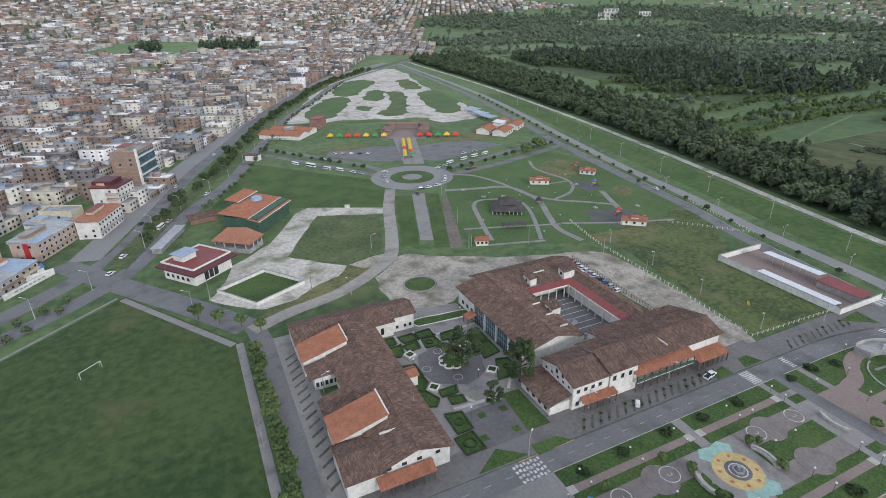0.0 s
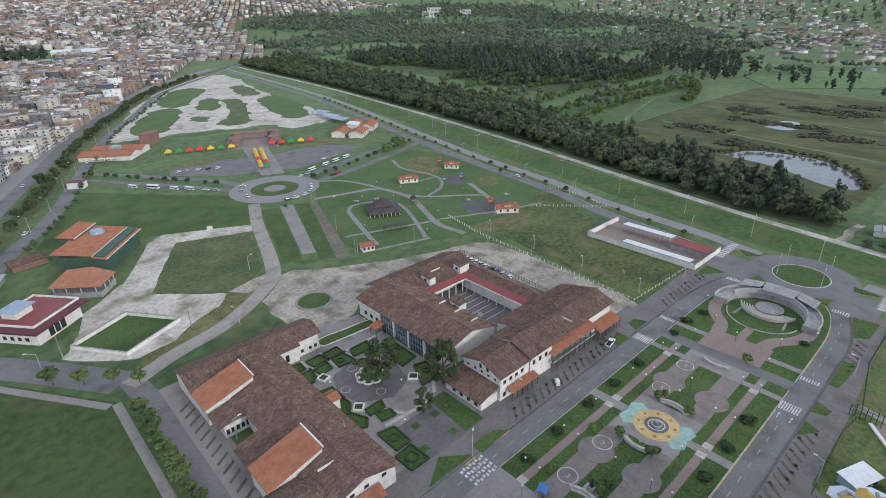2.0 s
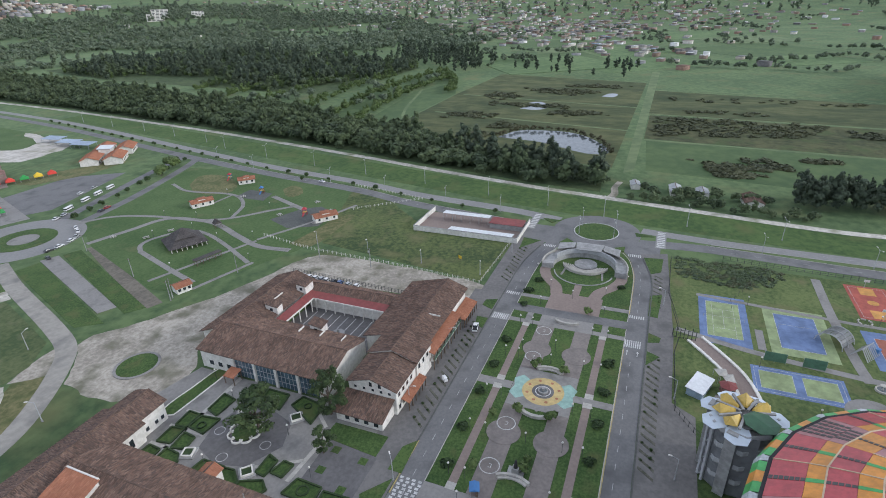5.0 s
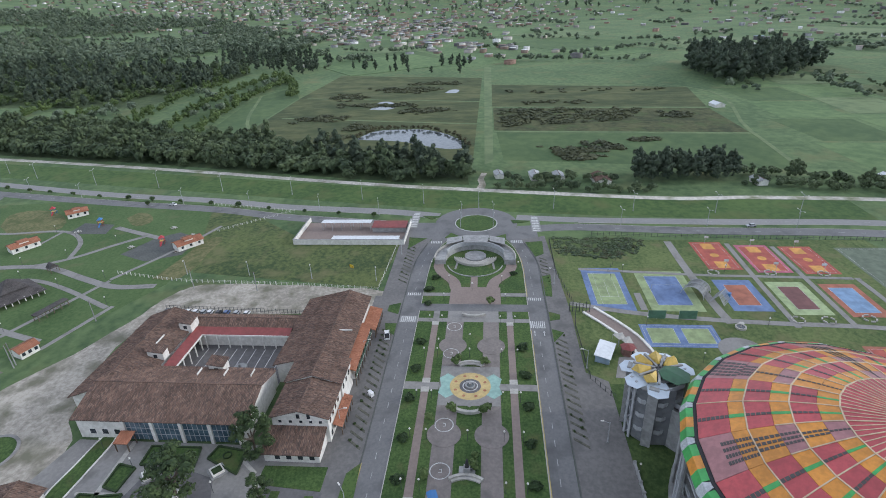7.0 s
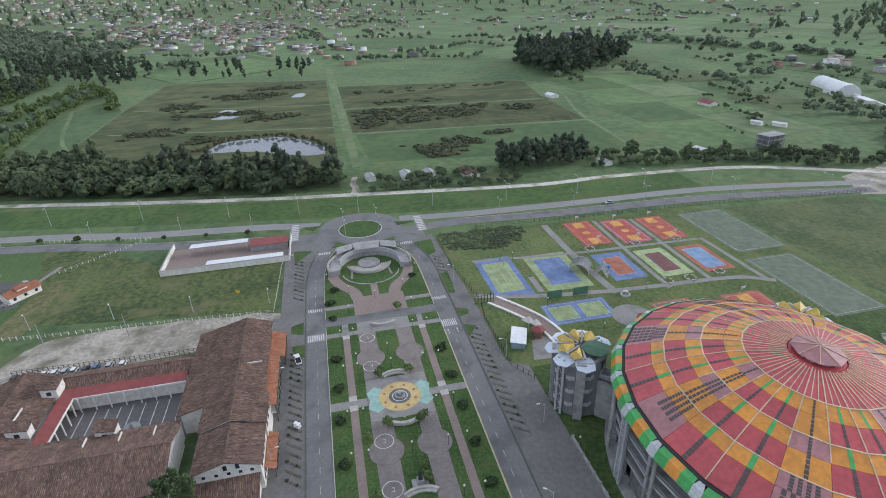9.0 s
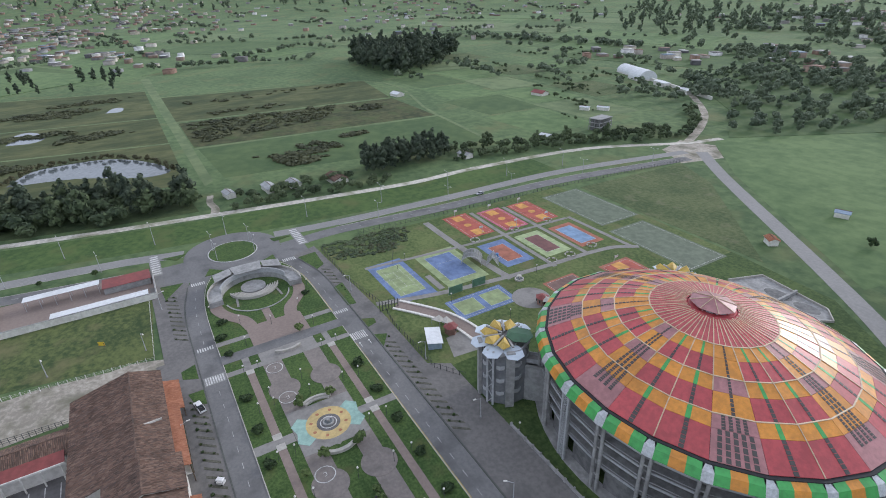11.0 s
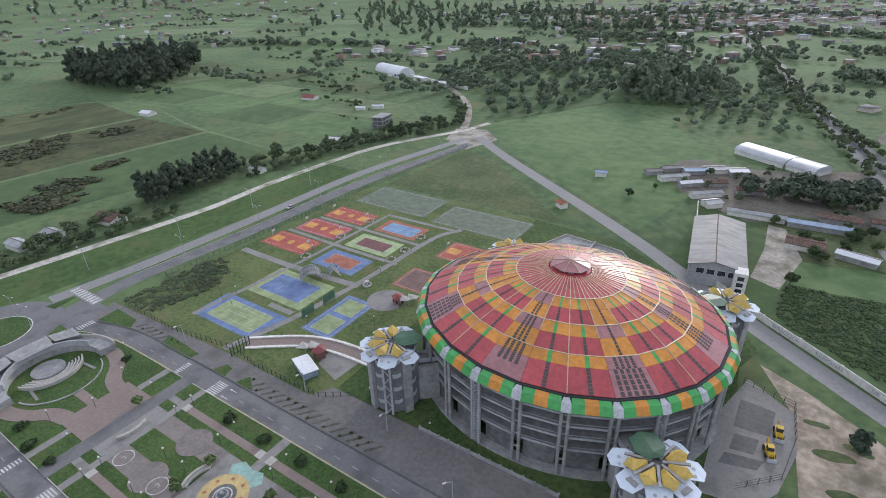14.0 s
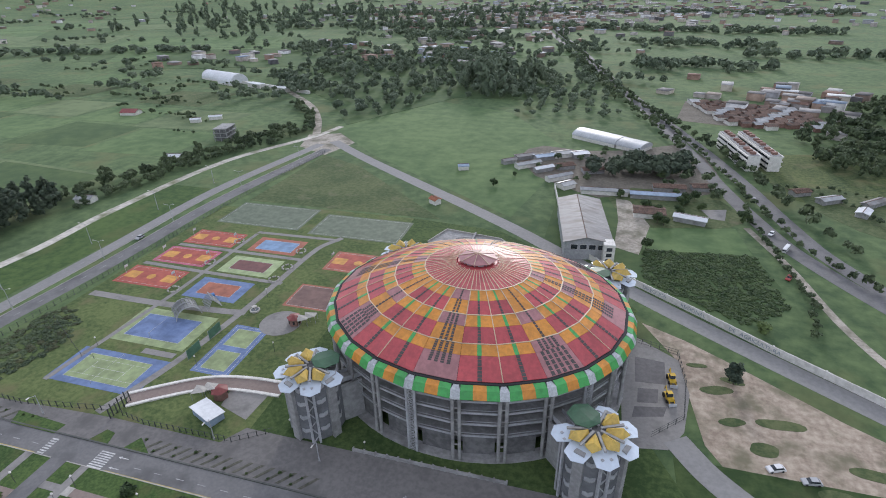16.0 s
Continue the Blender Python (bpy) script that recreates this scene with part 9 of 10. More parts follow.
for n in range(16):
    x, y = -100 + rng.uniform(-32, 30), -228 + rng.uniform(-8, 36) * (1 if n % 2 else -1.4)
    if -70 > x > -96 and y > -216:
        continue
    copy_thing(avenue_tree, pose(x, y, 0, 0, 0, rng.uniform(0, 360)) @ Matrix.Scale(rng.uniform(0.6, 1.1), 4))
wood("plot_hedge", row([(-177, -262), (-190, -256), (-200, -243), (-208, -214)], 3.5, wide=2) + row([(-192, -264), (-218, -252), (-232, -225)], 4, wide=2.5) + row([(-150, -228), (-154, -180), (-157, -142), (-152, -118)], 3.2, wide=1.0), FAR_CROWNS, WOOD_LEAF, "ragged hedges round roadside plots", "hedges", 0.22, 0.5)
wood("hedgerow", row([(196, -152), (186, -190), (174, -232), (156, -280), (146, -318)], 4.2, wide=6) + row([(190, -14), (186, -50), (182, -88)], 5.5, keep=0.7, wide=5), WOOD_CROWNS, WOOD_LEAF, "tall ragged hedge behind a row of cottages", lo=0.6, hi=1.0)
for x, y, t, w, d in ((-182, -254, 25, 9, 5), (-193, -246, 30, 12, 5), (-203, -232, 60, 8, 5), (-212, -246, 40, 14, 4), (-28, -272, 40, 9, 4), (-36, -283, 35, 12, 5), (-62, -270, 30, 10, 6), (-78, -266, 20, 12, 6), (-118, -246, 4, 16, 6), (-134, -250, 10, 9, 6)):
    shed(x, y, t, w, d, 2.6, (OLD_SHEET, GREY_SHEET, CLAY_Y, WHITE_SHEET)[int(abs(x)) % 4], CONCRETE, ("low shed with a weathered sheet roof", "low grey roofed shed beside trees", "low house with a dark tile roof", "low shed with a pale roof")[int(abs(x)) % 4], 0.7)
wood("yard_shrubs", scatter([(-60, -250), (-30, -275), (-75, -310), (-130, -300), (-140, -240), (-100, -245)], 9, 0.4), FAR_CROWNS, WOOD_LEAF, "shrubs and small trees between sheds", "trees", 0.35, 0.8)
wood("plot_scrub", scatter([(-100, -146), (-133, -123), (-149, -138), (-145, -176), (-102, -172)], 1.75, 0.85), MATS, HEDGE_LEAF, "low dark scrub on an overgrown plot", "shrubs", 0.4, 0.75)
# plots of pasture east of the marsh, with low hedges between
for n in range(22):
    a, b = n % 6, n // 6
    x0, y0 = 196 + 74 * a + 12 * (b % 2), -236 - 62 * b - 6 * a
    if b == 3 and a < 3:
        continue
    pts = [(x0, y0), (x0 + 70, y0 + rng.uniform(-6, 6)), (x0 + 66, y0 - 57), (x0 - 3, y0 - 56 + rng.uniform(-5, 5))]
    if 250 < x0 + 35 < 300 and y0 - 28 < -430:
        continue
    patch("field", pts, (FIELD_A, FIELD_C, FIELD, FIELD_B, FIELD_A, ROUGH_GRASS)[(3 * n + b) % 6], "plot of damp pasture", 0.035 + 0.004 * n)
low_hedges = []
for n in range(26):
    x, y = 200 + rng.uniform(0, 440), -240 - rng.uniform(0, 330)
    if rng.random() < 0.6:
        low_hedges += row([(x, y), (x + rng.uniform(30, 70), y + rng.uniform(-8, 4))], 5, keep=0.8, wide=1.5)
    else:
        low_hedges += row([(x, y), (x + rng.uniform(-8, 8), y - rng.uniform(30, 60))], 5, keep=0.8, wide=1.5)
wood("field_hedge", low_hedges, FAR_CROWNS, WOOD_LEAF, "low ragged hedges between pastures", "hedges", 0.25, 0.75)


# ---- road markings, kerbs and parking bays ----
def zebra(x0, x1, y0, y1, stripes, along="x", z=0.075, label="worn white zebra crossing on grey asphalt"):
    z0 = thing("zebra_crossing", label, "crossing", "zebra crossings", "structure", pose(x0, y0, z))
    w, d = x1 - x0, y1 - y0
    for i in range(stripes):
        if along == "x":
            Shape().box(0, w, d * (i + 0.2) / stripes, d * (i + 0.75) / stripes, 0, 0.012).part("stripe", PAINT, z0)
        else:
            Shape().box(w * (i + 0.2) / stripes, w * (i + 0.75) / stripes, 0, d, 0, 0.012).part("stripe", PAINT, z0)
    return z0


zebra(49.7, 51.7, -25.7, -20.4, 7)
zebra(31.4, 35.6, -25.6, -20.3, 8)
zebra(52.6, 54.6, 20.4, 25.8, 7)
zebra(34.2, 37.8, 20.2, 25.9, 8, z=0.095)
zebra(100.4, 103, -21.6, -15.8, 7, z=0.085)
zebra(99.6, 102, 15.8, 21.2, 7, z=0.085)
zebra(113.5, 132, -30.6, -27.2, 9, "y", z=0.085)
zebra(118.5, 138, 30.2, 33.4, 9, "y", z=0.085)
wide = thing("zebra_crossing", "broad worn crossing of white blocks by a square", "crossing", "zebra crossings", "structure", pose(-49.5, 19.6, 0.06))
for i in range(8):
    for j in range(4):
        Shape().box(1.05 * i, 1.05 * i + 0.72, 1.6 * j + 0.3 * (i % 2), 1.6 * j + 0.9 + 0.3 * (i % 2), 0, 0.012).part("stripe", PAINT, wide)


def dashes(line, spacing, length, z, width=0.16):
    marks = thing("lane_line", "broken white lane line on grey asphalt", "road marking", "lane lines", "structure")
    dash = Shape().box(-length / 2, length / 2, -width / 2, width / 2, 0, 0.012).mesh("dash", FADED)
    pts, run = [Vector(p).to_2d() for p in curve(line)], 0.0
    for a, b in zip(pts, pts[1:]):
        d = b - a
        while run < d.length:
            p = a + d * run / d.length
            ob = new("dash", dash)
            ob.parent = marks
            ob.matrix_basis = pose(p.x, p.y, z, 0, 0, math.degrees(math.atan2(d.y, d.x)))
            run += spacing
        run -= d.length


dashes([(-120, 22.8), (30, 22.9)], 6.2, 2.2, 0.046)
dashes([(58, 23), (82, 22.2), (97, 19.7)], 6.2, 2.2, 0.046)
dashes([(-120, -23.0), (27, -23.0)], 6.2, 2.2, 0.046)
dashes([(55, -23), (82, -22.4), (97, -20)], 6.2, 2.2, 0.046)
dashes([(136, 46), (147, 108), (156, 146), (168, 223), (184, 295)], 9, 2.6, 0.05)
dashes([(124, 46), (132, 103), (142, 140), (154, 214), (169, 292)], 9, 2.6, 0.054)
dashes([(128, -50), (125, -114), (123, -190), (108, -275)], 9, 2.6, 0.05)
dashes([(118, -50), (114, -104), (111, -180), (98, -265)], 9, 2.6, 0.054)
dashes([(-146, 190), (-117, 263), (-90, 314), (-60, 397)], 9, 2.6, 0.05)
for x, y in ((28.5, -21.6), (28.5, -24.8)):
    arrow = thing("lane_arrow", "white turning arrow painted on asphalt", "road marking", "lane arrows", "structure", pose(x, y, 0.046))
    Shape().box(-1.6, 0.4, -0.1, 0.1, 0, 0.012).part("shaft", PAINT, arrow)
    Shape().prism([(0.4, -0.4), (1.4, 0), (0.4, 0.4)], 0, 0.012).part("head", PAINT, arrow)
for n, (line, m) in enumerate((([(-41, 19.45), (60, 19.5), (82, 18.8), (96, 16.1), (103, 13.2)], PAINT), ([(-41, -20.25), (60, -20.2), (82, -19.6), (96, -17), (103, -13.6)], PAINT), ([(-30, 26.35), (58, 26.55), (82, 25.85), (100, 22.5)], SLATE), ([(-112, -27.25), (58, -27.25), (82, -26.6), (100, -22.4)], SLATE))):
    setting("kerb", Shape().ribbon(curve(line), 0.22 if m is PAINT else 0.4, -0.2, 0.21 + 0.002 * n), PALE_STONE if m is PAINT else m, "low pale kerb edge" if m is PAINT else "dark gutter kerb", "kerb")
for n, line in enumerate(([(-41, -20.5), (30, -20.45)], [(-47, 26.0), (-29.5, 26.15)], [(52, -20.45), (60, -20.4), (82, -19.9), (95, -17.4)])):
    setting("kerb", Shape().ribbon(curve(line), 0.26, -0.2, 0.19 + 0.003 * n), KERB_YELLOW, "kerb edge with worn yellow paint", "kerb")
for line, w in (([(122.3, 42), (132.2, 103), (142.2, 140), (154.2, 214), (169.2, 292)], 0), ([(139.2, 46), (147.2, 108), (156.2, 146), (168.2, 223), (184.2, 295)], 1), ([(127.7, -50), (125.2, -114), (123.2, -190), (106.2, -284)], 1), ([(118.7, -48), (114.2, -104), (111.2, -180), (96.2, -274)], 0)):
    off = (3.7, -3.9)[w]
    setting("kerb", Shape().ribbon([(p.x + off, p.y) for p in curve(line)], 0.2, -0.2, 0.16), PALE_STONE, "thin pale kerb of an avenue lane", "kerb")
for n, (x, y) in enumerate(((31.4, 6.1), (16.1, 6.3), (-15.7, 6.2), (-31.2, 6.1))):
    c = thing("painted_circle", "white ring painted on a paved walk", "marking", "painted rings", "structure", pose(x, y, M + 0.09))
    Shape().ring(0, 0, 2.35, 2.6, 0, 0.012, n=40).part("ring", PAINT, c)
    Shape().box(-0.6, 0.6, -0.45, -0.3, 0, 0.012).box(-0.6, -0.45, -0.3, 0.3, 0, 0.012).box(0.45, 0.6, -0.3, 0.3, 0, 0.012).part("mark", PAINT, c)
for x in (-40.2, -1.4, 2.6, 33.6):
    for y in (13, -13.3):
        setting("path", Shape().box(x - 1.1, x + 1.1, y - 1.2, y + 1.2, 0, M + 0.078 + 0.001 * (x > 0)), PALE_STONE, "pale block at the end of a reddish walk", "path")

bay_shrub = tree(27, -31.2, crown_broad(0.5, 0.55, 0.0, 3, 40, 0.16), 1.0, Shape().cyl(0, 0, -0.1, 0.5, 0.05, n=5), 0.1, HEDGE_LEAF, "small dark bush at a parking bay", "bay bushes", "bush")


def bays(x0, x1, y0, y1, count, slant, group):
    """Slanting strips between parking bays, each with a small bush."""
    for i in range(count):
        x = x0 + (x1 - x0) * (i + 0.5) / count
        setting("bay_strip", Shape().prism([(x, y0), (x + 0.9, y0), (x + 0.9 + slant, y1), (x + slant, y1)], 0, WALK + 0.05), BAY, "slanting dark planted strip between parking bays", "parking bay")
        for q in (0.25, 0.85):
            if rng.random() < 0.45:
                copy_thing(bay_shrub, pose(x + 0.45 + slant * q, y0 + (y1 - y0) * q, WALK, 0, 0, rng.uniform(0, 360)) @ Matrix.Scale(rng.uniform(0.6, 1.15), 4))


bays(-27, 27, 27.4, 31.4, 18, 3.2, "bays")
bays(60, 95, 27.2, 31.2, 11, 3.2, "bays")
bays(-24, 24, -31.8, -28.0, 16, 3.0, "bays")
bays(58, 84, -30.8, -27.6, 8, 2.4, "bays")
for i in range(16):
    y = 38 + 3.9 * i
    setting("bay_strip", Shape().prism([(-92.5, y), (-92.5, y + 0.9), (-88.8, y + 3.4), (-88.8, y + 2.5)], 0, WALK + 0.05), BAY, "slanting dark planted strip between parking bays", "parking bay")
shrub = tree(21.8, 16.8, crown_broad(1.7, 1.3, 0.0, 7, 260, 0.3), 1.0, Shape().cyl(0, 0, -0.1, 0.6, 0.06, n=5), 0.1, HEDGE, "low dark cluster of shrubs in a lawn", "median shrub clusters", "bush")
for x, y in ((7.5, 16.7), (-5.7, 17.1), (-21.2, 16.7), (-34.4, 16.3), (19.6, -16.9), (5.4, -17), (-8.3, -17.1), (-21.8, -16.8), (-35, -16.9), (46, 16.8), (66, 15.5), (70, -16), (56.5, 17.5)):
    copy_thing(shrub, pose(x, y, TURF, 0, 0, rng.uniform(0, 360)) @ Matrix.Scale(rng.uniform(0.8, 1.15), 4))
sapling = tree(10.5, -4.8, crown_broad(1.5, 2.2, 0.6, 7, 320, 0.28), 1.0, trunk(1.6, 0.08, limbs=3, spread=0.6), 0.1, BRIGHT_LEAF, "leafy young tree beside a fountain", "fountain trees")
for x, y, s in ((10.5, 4.6, 0.9), (-10.6, 4.4, 1.0), (-10.8, -4.9, 1.2), (-30.5, -2.2, 1.0), (-27, -2.6, 0.8), (46.5, -6.6, 1.1), (13, 3.6, 0.7), (-14, 10.4, 0.8), (-33.5, 9.8, 0.9)):
    copy_thing(sapling, pose(x, y, TURF, 0, 0, rng.uniform(0, 360)) @ Matrix.Scale(s, 4))


# ---- fences ----
def fence(line, spacing, high, material, label, rails=(0.55, 0.9), thick=0.12, rail=0.05):
    f = thing("fence", label, "fence")
    post = Shape().box(-thick / 2, thick / 2, -thick / 2, thick / 2, 0, high).mesh("post", material)
    pts = [Vector(p).to_2d() for p in line]
    for a, b in zip(pts, pts[1:]):
        n = max(1, round((b - a).length / spacing))
        for i in range(n):
            p = a.lerp(b, i / n)
            ob = new("post", post)
            ob.parent = f
            ob.matrix_basis = pose(p.x, p.y, 0)
        for q in rails:
            Shape().beam((*a, high * q), (*b, high * q), rail).part("rail", material, f)


fence([(68.5, 155), (63.5, 132), (61.5, 118), (60, 81), (56.5, 38)], 2.4, 1.5, WHITE, "fence of white concrete posts round a meadow", (0.5, 0.85), 0.18, 0.03)
fence([(56.5, 38), (104, 36.2)], 2.6, 1.3, WHITE, "fence of white concrete posts beside a pavement", (0.5, 0.85), 0.16, 0.03)
fence([(40.5, 117), (38.2, 61)], 1.5, 2.0, IRON, "dark iron yard fence", (0.3, 0.6, 0.92), 0.14, 0.08)
fence([(109, -54), (106.8, -89), (103.6, -171), (93.6, -268)], 2.6, 2.0, IRON, "dark iron fence along the avenue", (0.15, 0.5, 0.92), 0.14, 0.07)
fence([(102, -33.5), (72, -33.2), (45, -37.2)], 2.2, 2.2, IRON, "dark iron fence along the sports ground", (0.2, 0.92), 0.16, 0.06)
fence([(40, -36.8), (32, -35.6), (5, -36.2), (-4, -42)], 2.0, 2.0, IRON, "dark iron fence along the arena lawn", (0.2, 0.92), 0.16, 0.06)
fence([(68, -54.5), (73, -54.5), (106, -72)], 3.5, 1.8, IRON, "dark wire fence across rough grass", (0.9,), 0.1, 0.04)
fence([(150, 150), (140, 100), (112, 132)], 2.4, 1.4, WHITE, "fence of pale posts round a park", (0.5, 0.85), 0.15, 0.03)
gate = thing("gate", "tall dark iron entrance gate of the sports ground", "gate", at=pose(42.3, -38.6, 0))
for i in range(7):
    Shape().box(-0.15 + 0.2 * (i % 2), 0.1 + 0.2 * (i % 2), -3.6 + 1.2 * i, -3.4 + 1.2 * i, 0, 3.6 + 0.8 * (i % 2)).part("post", IRON, gate)
for z in (0.4, 1.8, 3.3):
    Shape().beam((0, -3.6, z), (0, 3.8, z), 0.1).part("rail", IRON, gate)
parapet = thing("low_wall", "low pale concrete wall of the arena forecourt", "wall", at=pose(0, 0, 0))
Shape().box(-66, -27, -41.9, -41.5, 0, 1.0).part("wall", CONCRETE, parapet)
for i in range(14):
    Shape().box(-66 + 3 * i, -65.6 + 3 * i, -42.05, -41.35, 0, 1.25).part("pier", CONCRETE, parapet)


# ---- lamps and poles ----
def arm_lamp(x, y, high, arms, turn_deg, label, group, reach=2.2):
    l = thing("street_lamp", label, "street lamp", group, at=pose(x, y, 0, 0, 0, turn_deg))
    Shape().cyl(0, 0, 0, high * 0.5, 0.16, 0.12, 8).cyl(0, 0, high * 0.5, high, 0.12, 0.07, 8).part("pole", STEEL, l)
    Shape().cyl(0, 0, 0, 0.5, 0.28, n=8).part("base", CONCRETE, l)
    for s in (1, -1)[:arms]:
        Shape().beam((0, 0, high - 0.3), (s * reach, 0, high + 0.4), 0.1).part("arm", STEEL, l)
        Shape().prism([(s * reach - 0.1, -0.16), (s * reach + s * 0.8, -0.16), (s * reach + s * 0.8, 0.16), (s * reach - 0.1, 0.16)], high + 0.33, high + 0.5).part("lamp_head", WHITE, l)
    return l


bank_lamp = arm_lamp(144, -0.5, 10, 2, 10, "tall grey steel street lamp with two arms", "avenue lamps")
for x, y in ((213, 330), (201.5, 300), (186.5, 247), (180.5, 201), (173.5, 156), (166.5, 110), (158, 66), (151, 30), (143, -40), (139, -80), (136.5, -120), (135, -160), (131, -200), (222, 375), (230, 420), (237, 470), (244, 520)):
    copy_thing(bank_lamp, pose(x, y, 0, 0, 0, 10))
for x, y in ((152.5, 170), (147.5, 128), (141, 86), (134.5, 52), (163, 240), (174, 282), (121, -70), (119.5, -110), (117.5, -150), (113, -200), (104, -250), (129, 8), (118, 8), (118, -8), (129, -8)):
    copy_thing(bank_lamp, pose(x, y, 0, 0, 0, 12) @ Matrix.Scale(0.85, 4))
city_lamp = arm_lamp(-133.4, 243, 9, 1, 150, "grey steel street lamp with one long arm", "city avenue lamps", 2.6)
for x, y in ((-119.5, 271.6), (-101.7, 296.7), (-137, 220.6), (-155.7, 182.4), (-88, 326), (-74, 364), (-60, 404), (-44, 448), (-28, 492), (-8, 536), (-118.4, 144.7), (-173, 166)):
    copy_thing(city_lamp, pose(x, y, 0, 0, 0, 150))
single = arm_lamp(-43.6, 26.6, 7, 1, 40, "slim grey street lamp beside a pavement", "pavement lamps", 1.6)
for x, y, a in ((-18, 34.2, -90), (13, 34, -90), (-46, -27.8, 60), (-20, -36.5, 90), (10, -36, 90), (62, -31.6, 90), (88, 33, -90), (67.8, 95.5, 200), (65.4, 67.6, 200), (63.7, 40, 200), (68.2, 123.3, 200), (-38, 170, 0), (-60, 130, 120), (-85, 75, 0), (-85, 105, 0)):
    copy_thing(single, pose(x, y, 0, 0, 0, a))
globe_lamp = thing("garden_lamp", "short dark garden lamp with a white globe", "garden lamp", "boulevard garden lamps", at=pose(19, 10.5, TURF))
Shape().cyl(0, 0, 0, 3.4, 0.07, 0.05, 6).part("pole", IRON, globe_lamp)
Shape().cyl(0, 0, 3.4, 3.62, 0.14, 0.3, 8).cyl(0, 0, 3.62, 3.95, 0.3, 0.14, 8).part("globe", WHITE, globe_lamp)
for x, y in [(a, b) for a in (33, 14, -6, -21, -37) for b in (14.8, 10.5, -9.9, -14.9)] + [(-21, -0.4), (-31.5, -0.6), (22, 0.3), (14, 0.2), (48, 11), (48, -12), (62, 10), (62, -11), (74, 18), (74, -18), (56, 0.6), (-44, 10), (-44, -10), (-56, 14), (-56, -14)]:
    copy_thing(globe_lamp, pose(x, y, TURF))
for x, y in ((49, 208), (63, 196), (57, 174), (43, 143), (24, 170), (72, 225), (76, 206), (84, 190), (100, 176), (64, 158), (112, 217), (104, 200), (-40, 60), (-56, 74), (-34, 84), (-50, 46), (-28, 96), (34, -60), (34, -100), (72, -60), (72, -100), (14, -72), (4, -60), (-8, -44), (-30, -42)):
    copy_thing(globe_lamp, pose(x, y, 0.1))
pole = thing("utility_pole", "plain grey concrete utility pole", "pole", "utility poles", at=pose(56, 114, 0))
Shape().cyl(0, 0, 0, 9, 0.2, 0.11, 8).part("shaft", CONCRETE, pole)
Shape().box(-0.9, 0.9, -0.06, 0.06, 8.3, 8.45).part("cross_arm", WOOD, pole)
for x, y in ((55, 87), (32, 140), (14, 181), (4, 149), (5.6, 149.6), (-73.5, 141), (-65, 52), (-112, 152), (26, 226), (-105, 60), (-105, 20)):
    copy_thing(pole, pose(x, y, 0, 0, 0, rng.uniform(0, 180)))


# ---- vehicles ----
def car(x, y, heading, colour, label, group="parked cars", kind="car"):
    c = thing("car", label, "car", group, at=pose(x, y, 0.04, 0, 0, heading))
    body = Shape()
    side = [(-2.1, 0.3), (-2.15, 0.75), (-1.9, 0.95), (0.9, 0.95), (1.95, 0.8), (2.15, 0.6), (2.1, 0.3)]
    n = len(side)
    rows = [(s * w, [(px, pz if w == 0.86 or pz > 0.5 else pz + 0.03) for px, pz in side]) for s, w in ((-1, 0.86), (1, 0.86))]
    body.add([(px, yy, pz) for yy, prof in rows for px, pz in prof], [tuple(range(n)), tuple(range(2 * n - 1, n - 1, -1))] + [((i + 1) % n, i, n + i, n + (i + 1) % n) for i in range(n)])
    body.part("body", CAR_PAINT[colour], c)
    lo, hi = rect(-1.75, 1.0, -0.78, 0.78), rect(-1.2, 0.35, -0.62, 0.62)
    Shape().prism(lo, 0.95, 1.4, hi).part("cabin_glass", GLASS, c)
    Shape().prism(rect(-1.25, 0.4, -0.66, 0.66), 1.4, 1.47).part("roof", CAR_PAINT[colour], c)
    for a in (-1.35, 1.35):
        for b in (-0.8, 0.8):
            wheel = Shape().cyl(0, 0, -0.1, 0.1, 0.32, n=12)
            wheel.part("wheel", RUBBER, c, at=pose(a, b, 0.32, 90, 0, 0))
    return c


kinds = {n: car(*p, n, "%s parked car on a dirt yard" % n) for n, p in (("white", (36.8, 84, 175)), ("silver", (36.9, 88, 176)), ("blue", (37, 92, 174)), ("dark", (37.1, 95, 176)), ("red", (37.3, 112.5, 175)))}
lots = [(37.2, 98.4, 175, "white"), (37.3, 101, 177, "silver"), (37.4, 104, 175, "white"), (37.4, 107, 174, "white"), (37.5, 109.8, 176, "silver"), (37.7, 115.4, 175, "dark")]
lots += [(25, 243.8, 5, "white"), (32, 245, 20, "white"), (36.5, 247.5, 35, "silver"), (41.5, 253, 50, "white"), (44.5, 259, 62, "white"), (20, 244, -8, "dark"), (5, 268, 100, "white"), (7, 280, 110, "silver"), (12, 290, 130, "white"), (14, 236, 70, "dark"), (-8, 300, 122, "white"), (-4, 294, 122, "silver")]
lots += [(50, 282, 18, "white"), (56, 284, 18, "silver"), (67, 268.5, 10, "dark"), (72, 270, 10, "red"), (85, 310, 18, "white"), (96, 312, 18, "silver"), (-18, 342, 120, "white"), (-6, 356, 30, "white"), (0, 354, 30, "silver"), (6, 351, 30, "white"), (12, 348, 30, "dark"), (18, 345, 30, "white")]
